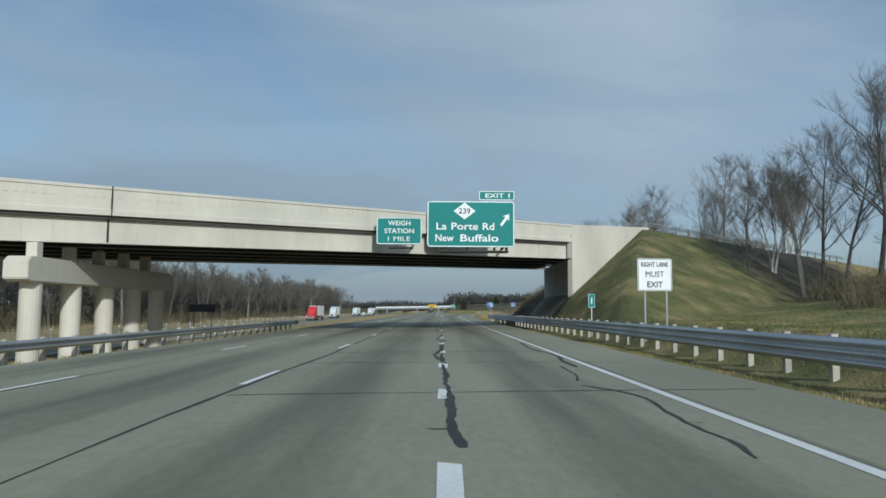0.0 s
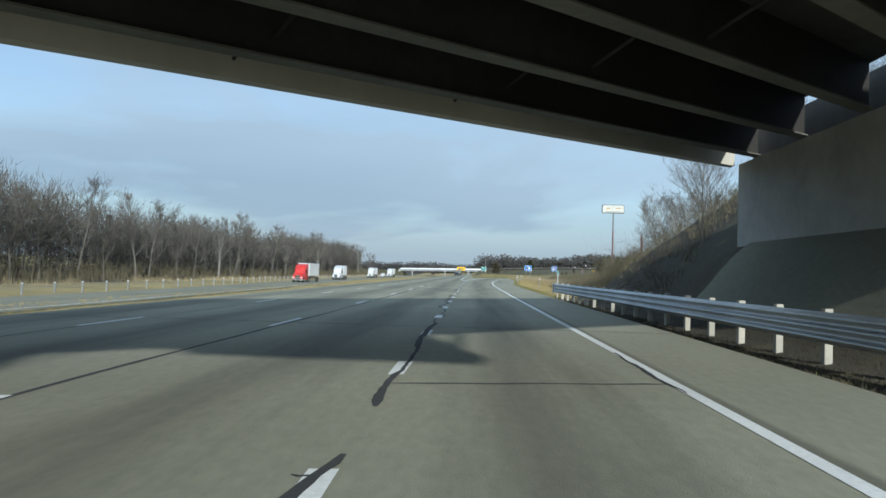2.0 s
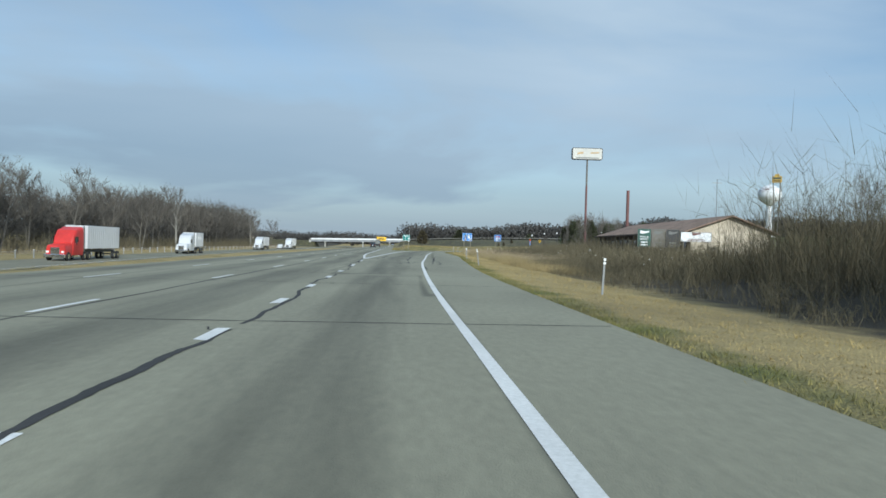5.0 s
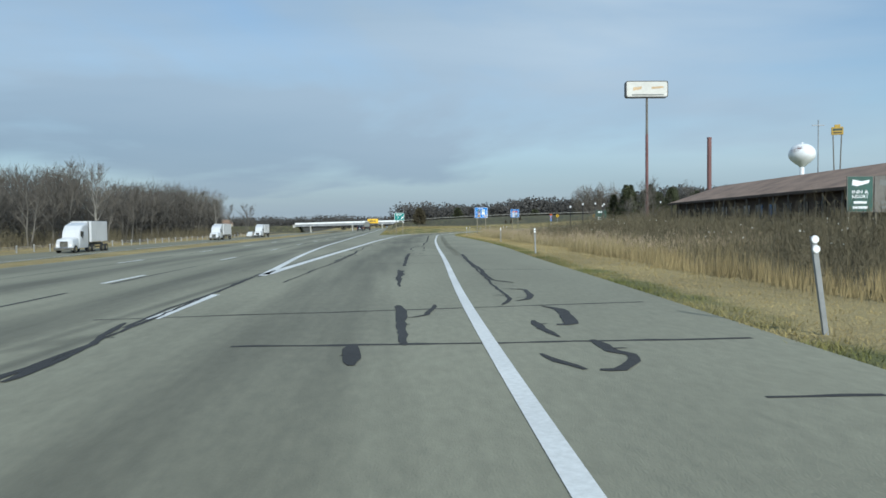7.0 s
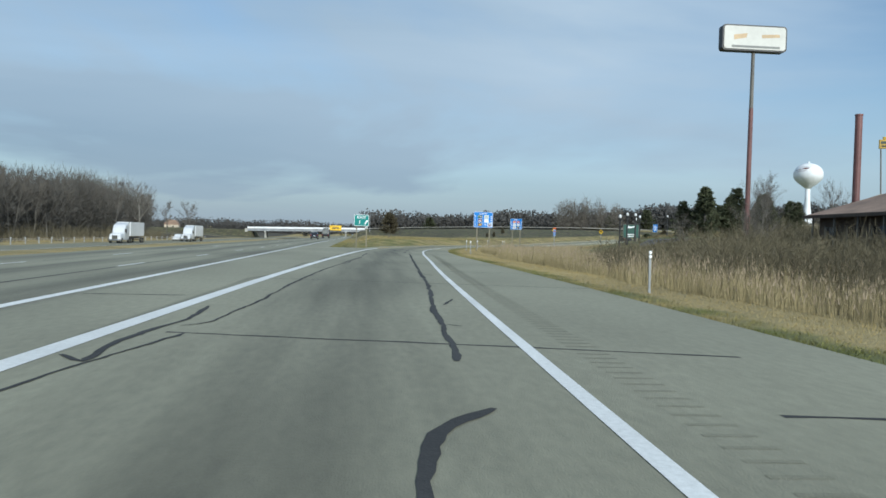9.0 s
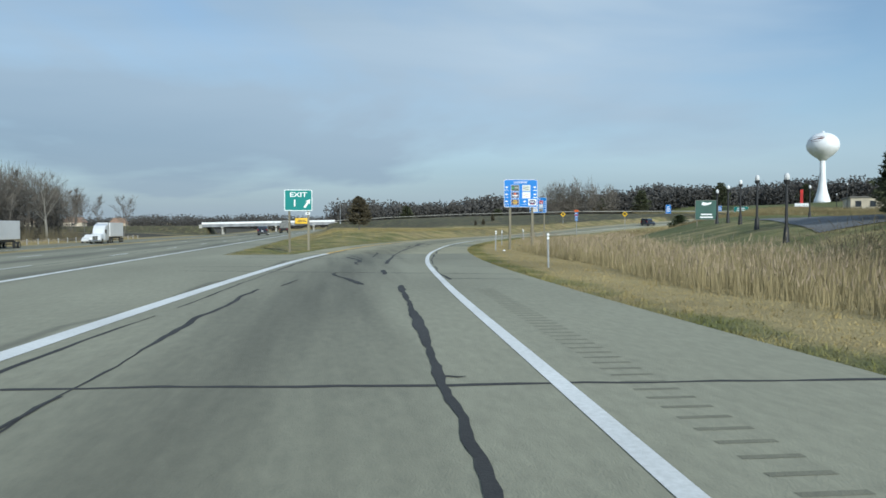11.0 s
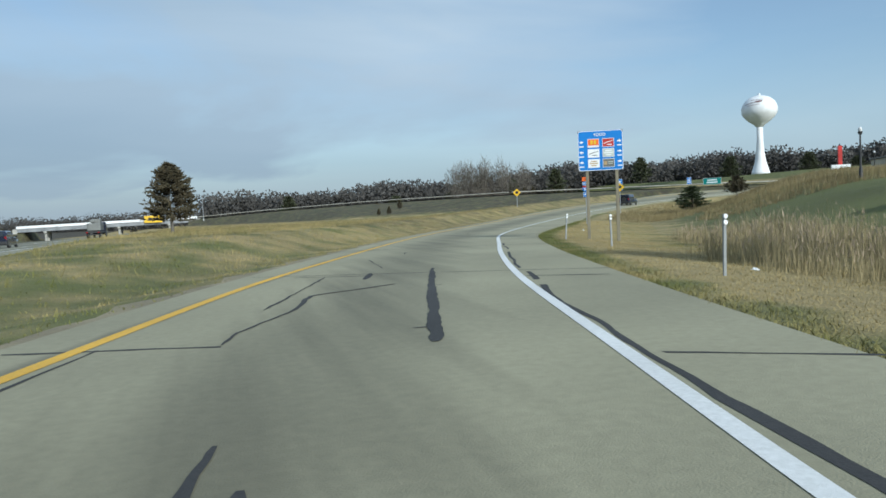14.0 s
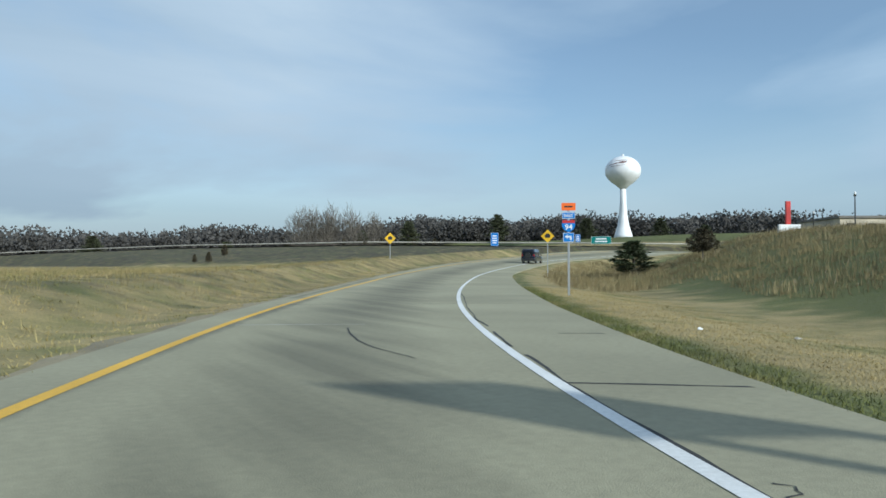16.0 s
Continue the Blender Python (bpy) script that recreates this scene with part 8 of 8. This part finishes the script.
def suv(x, y, turn, paint, label, z=0.0, boxy=False, name="car"):
    """Faces +y."""
    top = thing(name, pose(x, y, z, 0, 0, turn), label, "car")
    hull("body", [(-2.3, 0.86, 0.84, 0.38, 0.98), (-2.2, 0.93, 0.92, 0.30, 1.06), (-1.2, 0.95, 0.93, 0.26, 1.06), (0.9, 0.95, 0.92, 0.26, 1.04), (1.9, 0.93, 0.86, 0.28, 0.96), (2.3, 0.84, 0.72, 0.36, 0.80)],
         paint, top, "", 0.03)
    if boxy:
        cabin = [(-2.22, 0.86, 0.80, 1.03, 1.78), (-2.1, 0.87, 0.80, 1.02, 1.84), (0.3, 0.87, 0.79, 1.02, 1.84), (0.65, 0.86, 0.72, 1.02, 1.40)]
    else:
        cabin = [(-2.24, 0.84, 0.70, 1.03, 1.40), (-1.95, 0.87, 0.72, 1.03, 1.70), (-0.6, 0.87, 0.73, 1.02, 1.74), (0.35, 0.87, 0.72, 1.01, 1.66), (1.05, 0.85, 0.76, 0.99, 1.08)]
    hull("cabin", cabin, paint, top, "", 0.03)
    part("rear_window", prism([(-0.62, 1.12), (0.62, 1.12), (0.54, 1.56), (-0.54, 1.56)], 0.05), M_glass, top).matrix_basis = pose(0, -2.275, 0.0, 0 if boxy else -14) if boxy else pose(0, -2.60, 0.10, -14)
    for s in (-1, 1):
        part("side_window", box((0.03, 1.9, 0.42), (s * 0.83, -0.75, 1.36), 0.01), M_glass, top)
        part("tail_lamp", box((0.18, 0.08, 0.36), (s * 0.78, -2.25, 0.98), 0.02), M_lamp_red, top, "red tail lamp")
        part("mirror", box((0.2, 0.12, 0.14), (s * 1.02, 0.75, 1.12), 0.03), paint, top)
        for yy in (-1.4, 1.4):
            wheel(top, s * 0.82, yy, 0.35, 0.23)
    part("bumper", box((1.8, 0.16, 0.30), (0, -2.3, 0.50), 0.05), M_black, top)
    part("number_plate", box((0.32, 0.02, 0.16), (0, -2.39, 0.80)), M_signwhite, top)
    if boxy:
        bm = bmesh.new()
        bmesh.ops.create_cone(bm, cap_ends=True, segments=20, radius1=0.36, radius2=0.36, depth=0.2, matrix=Matrix.Translation((0, -2.42, 1.0)) @ pose(0, 0, 0, 90))
        part("spare_wheel", bm, M_tyre, top)
    return top


suv(-5.5, 386, 0, M_carnavy, "dark navy sport utility car on the freeway")
suv(84.6, 414.5, -51, M_carnavy, "boxy dark blue off-road car climbing the ramp", z=float(ramp_rise(414.5)), boxy=True)


def lorry(x, y, turn, z, cab_paint, box_mat, label, box_len=9.0, day=False):
    """Faces -y at turn 0: a bonneted tractor with a box trailer."""
    top = thing("lorry", pose(x, y, z, 0, 0, turn), label, "lorry")
    hull("bonnet", [(-3.4, 1.0, 0.9, 0.6, 1.55), (-3.2, 1.08, 0.98, 0.5, 1.75), (-1.6, 1.12, 1.05, 0.5, 1.95)], cab_paint, top, "", 0.04)
    hull("cab", [(-1.62, 1.15, 1.0, 0.6, 2.05), (-1.2, 1.2, 1.1, 0.6, 2.95), (-0.6, 1.22, 1.15, 0.6, 3.5), (0.9, 1.22, 1.18, 0.6, 3.9), (1.1, 1.2, 1.15, 0.6, 3.85)], cab_paint, top, "", 0.04)
    win = prism([(-1.0, 2.1), (1.0, 2.1), (0.92, 2.85), (-0.92, 2.85)], 0.04)
    part("windscreen", win, M_glass, top).matrix_basis = pose(0, -1.05, -0.18, -24) @ pose(0, -1.25, 0.3)
    part("grille", box((1.0, 0.08, 0.8), (0, -3.44, 1.1), 0.02), M_chrome, top)
    part("bumper", box((2.3, 0.3, 0.38), (0, -3.5, 0.55), 0.05), M_chrome, top)
    for s in (-1, 1):
        part("headlamp", box((0.3, 0.1, 0.22), (s * 0.82, -3.42, 1.0), 0.03), M_lamp_clear, top)
        part("side_window", box((0.03, 0.9, 0.7), (s * 1.2, -0.8, 2.4), 0.01), M_glass, top)
        part("mirror", box((0.1, 0.12, 0.7), (s * 1.42, -1.3, 2.2), 0.03), M_black, top)
        part("exhaust_stack", tube((s * 1.1, 1.3, 1.0), (s * 1.1, 1.3, 4.1), 0.09, 0.08, 10), M_chrome, top)
        for yy in (-2.6, 1.6, 2.9, box_len + 0.6, box_len + 1.9):
            wheel(top, s * 1.0, yy, 0.5, 0.32)
    trailer = part("trailer_box", box((2.55, box_len, 2.75), (0, 1.9 + box_len / 2, 2.72), 0.05), box_mat, top, "ribbed white box trailer")
    bm = bmesh.new()
    for k in range(int(box_len / 0.6)):
        for s in (-1, 1):
            add_box(bm, (0.02, 0.05, 2.6), (s * 1.285, 2.1 + 0.6 * k, 2.72))
    part("rib", bm, box_mat, trailer)
    part("chassis", box((1.2, box_len + 2.6, 0.3), (0, 0.6 + box_len / 2, 1.05)), M_black, top)
    part("rear_guard", box((2.2, 0.12, 0.14), (0, 1.9 + box_len, 0.6)), M_black, top)
    return top


lorry(-35.2, 206, 0, -1.62, M_red, M_carwhite, "red-cabbed lorry with a white box trailer on the opposite carriageway", 10)
lorry(-37.6, 262, 0, -1.62, M_carwhite, M_carwhite, "white lorry with a short box trailer on the opposite carriageway", 5.5)
lorry(-40.4, 352, 0, -1.62, M_carwhite, M_carwhite, "white lorry with a box trailer on the opposite carriageway", 9)
lorry(-37.5, 396, 0, -1.62, M_carwhite, M_carwhite, "distant white lorry on the opposite carriageway", 9)


def carrier(x, y):
    """A dark flat-bed truck with machinery aboard, seen from behind."""
    top = thing("truck", pose(x, y, 0), "dark flat-bed truck loaded with machinery on the freeway", "truck")
    part("bed", box((2.5, 8.0, 0.3), (0, 0, 1.1), 0.03), M_black, top)
    hull("cab", [(3.6, 1.15, 1.1, 0.6, 2.7), (4.0, 1.2, 1.15, 0.6, 2.9), (5.4, 1.2, 1.0, 0.6, 2.8), (6.0, 1.1, 0.9, 0.6, 1.6)], M_carnavy, top, "", 0.04)
    bm = bmesh.new()
    add_box(bm, (2.2, 4.2, 1.3), (0, -0.6, 2.0), 0.15)
    add_box(bm, (1.5, 2.0, 0.8), (0.1, 0.2, 3.0), 0.15)
    add_box(bm, (0.7, 1.2, 0.4), (-0.4, -1.2, 3.0), 0.1)
    part("load", bm, M_logo_grey, top, "dark grey machinery load")
    for s in (-1, 1):
        for yy in (-2.8, -1.6, 4.8):
            wheel(top, s * 1.0, yy, 0.5, 0.34)
        part("tail_lamp", box((0.3, 0.06, 0.16), (s * 0.95, -4.03, 1.05), 0.02), M_lamp_red, top)
    part("rear_guard", box((2.3, 0.1, 0.16), (0, -4.0, 0.65)), M_black, top)


carrier(-5.3, 446)
suv(-41.5, 402, 180, M_carwhite, "white car on the opposite carriageway", z=-1.62)


# ---------------------------------------------------------------- litter on the verge
def scrap(x, y, size, seed, mat, label, category):
    rs = random.Random(seed)
    top = bmesh.new()
    bmesh.ops.create_icosphere(top, subdivisions=2, radius=size)
    for v in top.verts:
        v.co = Vector((v.co.x * rs.uniform(0.7, 1.3), v.co.y * rs.uniform(0.6, 1.1), max(-0.2 * size, v.co.z * rs.uniform(0.25, 0.7))))
    ob = mesh_object("litter", top, mat)
    ob.matrix_basis = pose(x, y, float(land(x, y)) + 0.15 * size, 0, 0, rs.uniform(0, 180))
    tagged(ob, label, category, "roadside litter")


scrap(9.3, 115.0, 0.09, 7, M_signwhite, "crumpled white paper scrap on the grass verge", "litter")
scrap(17.8, 289.4, 0.10, 1, M_signwhite, "crumpled white paper scrap on the grass verge", "litter")
scrap(26.6, 316.4, 0.09, 2, M_signwhite, "crumpled white paper scrap on the grass verge", "litter")
scrap(40.0, 349.1, 0.08, 3, M_signwhite, "crumpled white paper scrap on the grass verge", "litter")
scrap(42.4, 348.2, 0.09, 4, M_paleblock, "flattened pale cardboard scrap on the grass verge", "litter")
scrap(22.8, 304.2, 0.17, 5, M_tyre, "black scrap of tyre rubber on the grass verge", "litter")
scrap(7.3, 104.5, 0.11, 6, M_tyre, "black scrap of tyre rubber beside the guard rail", "litter")
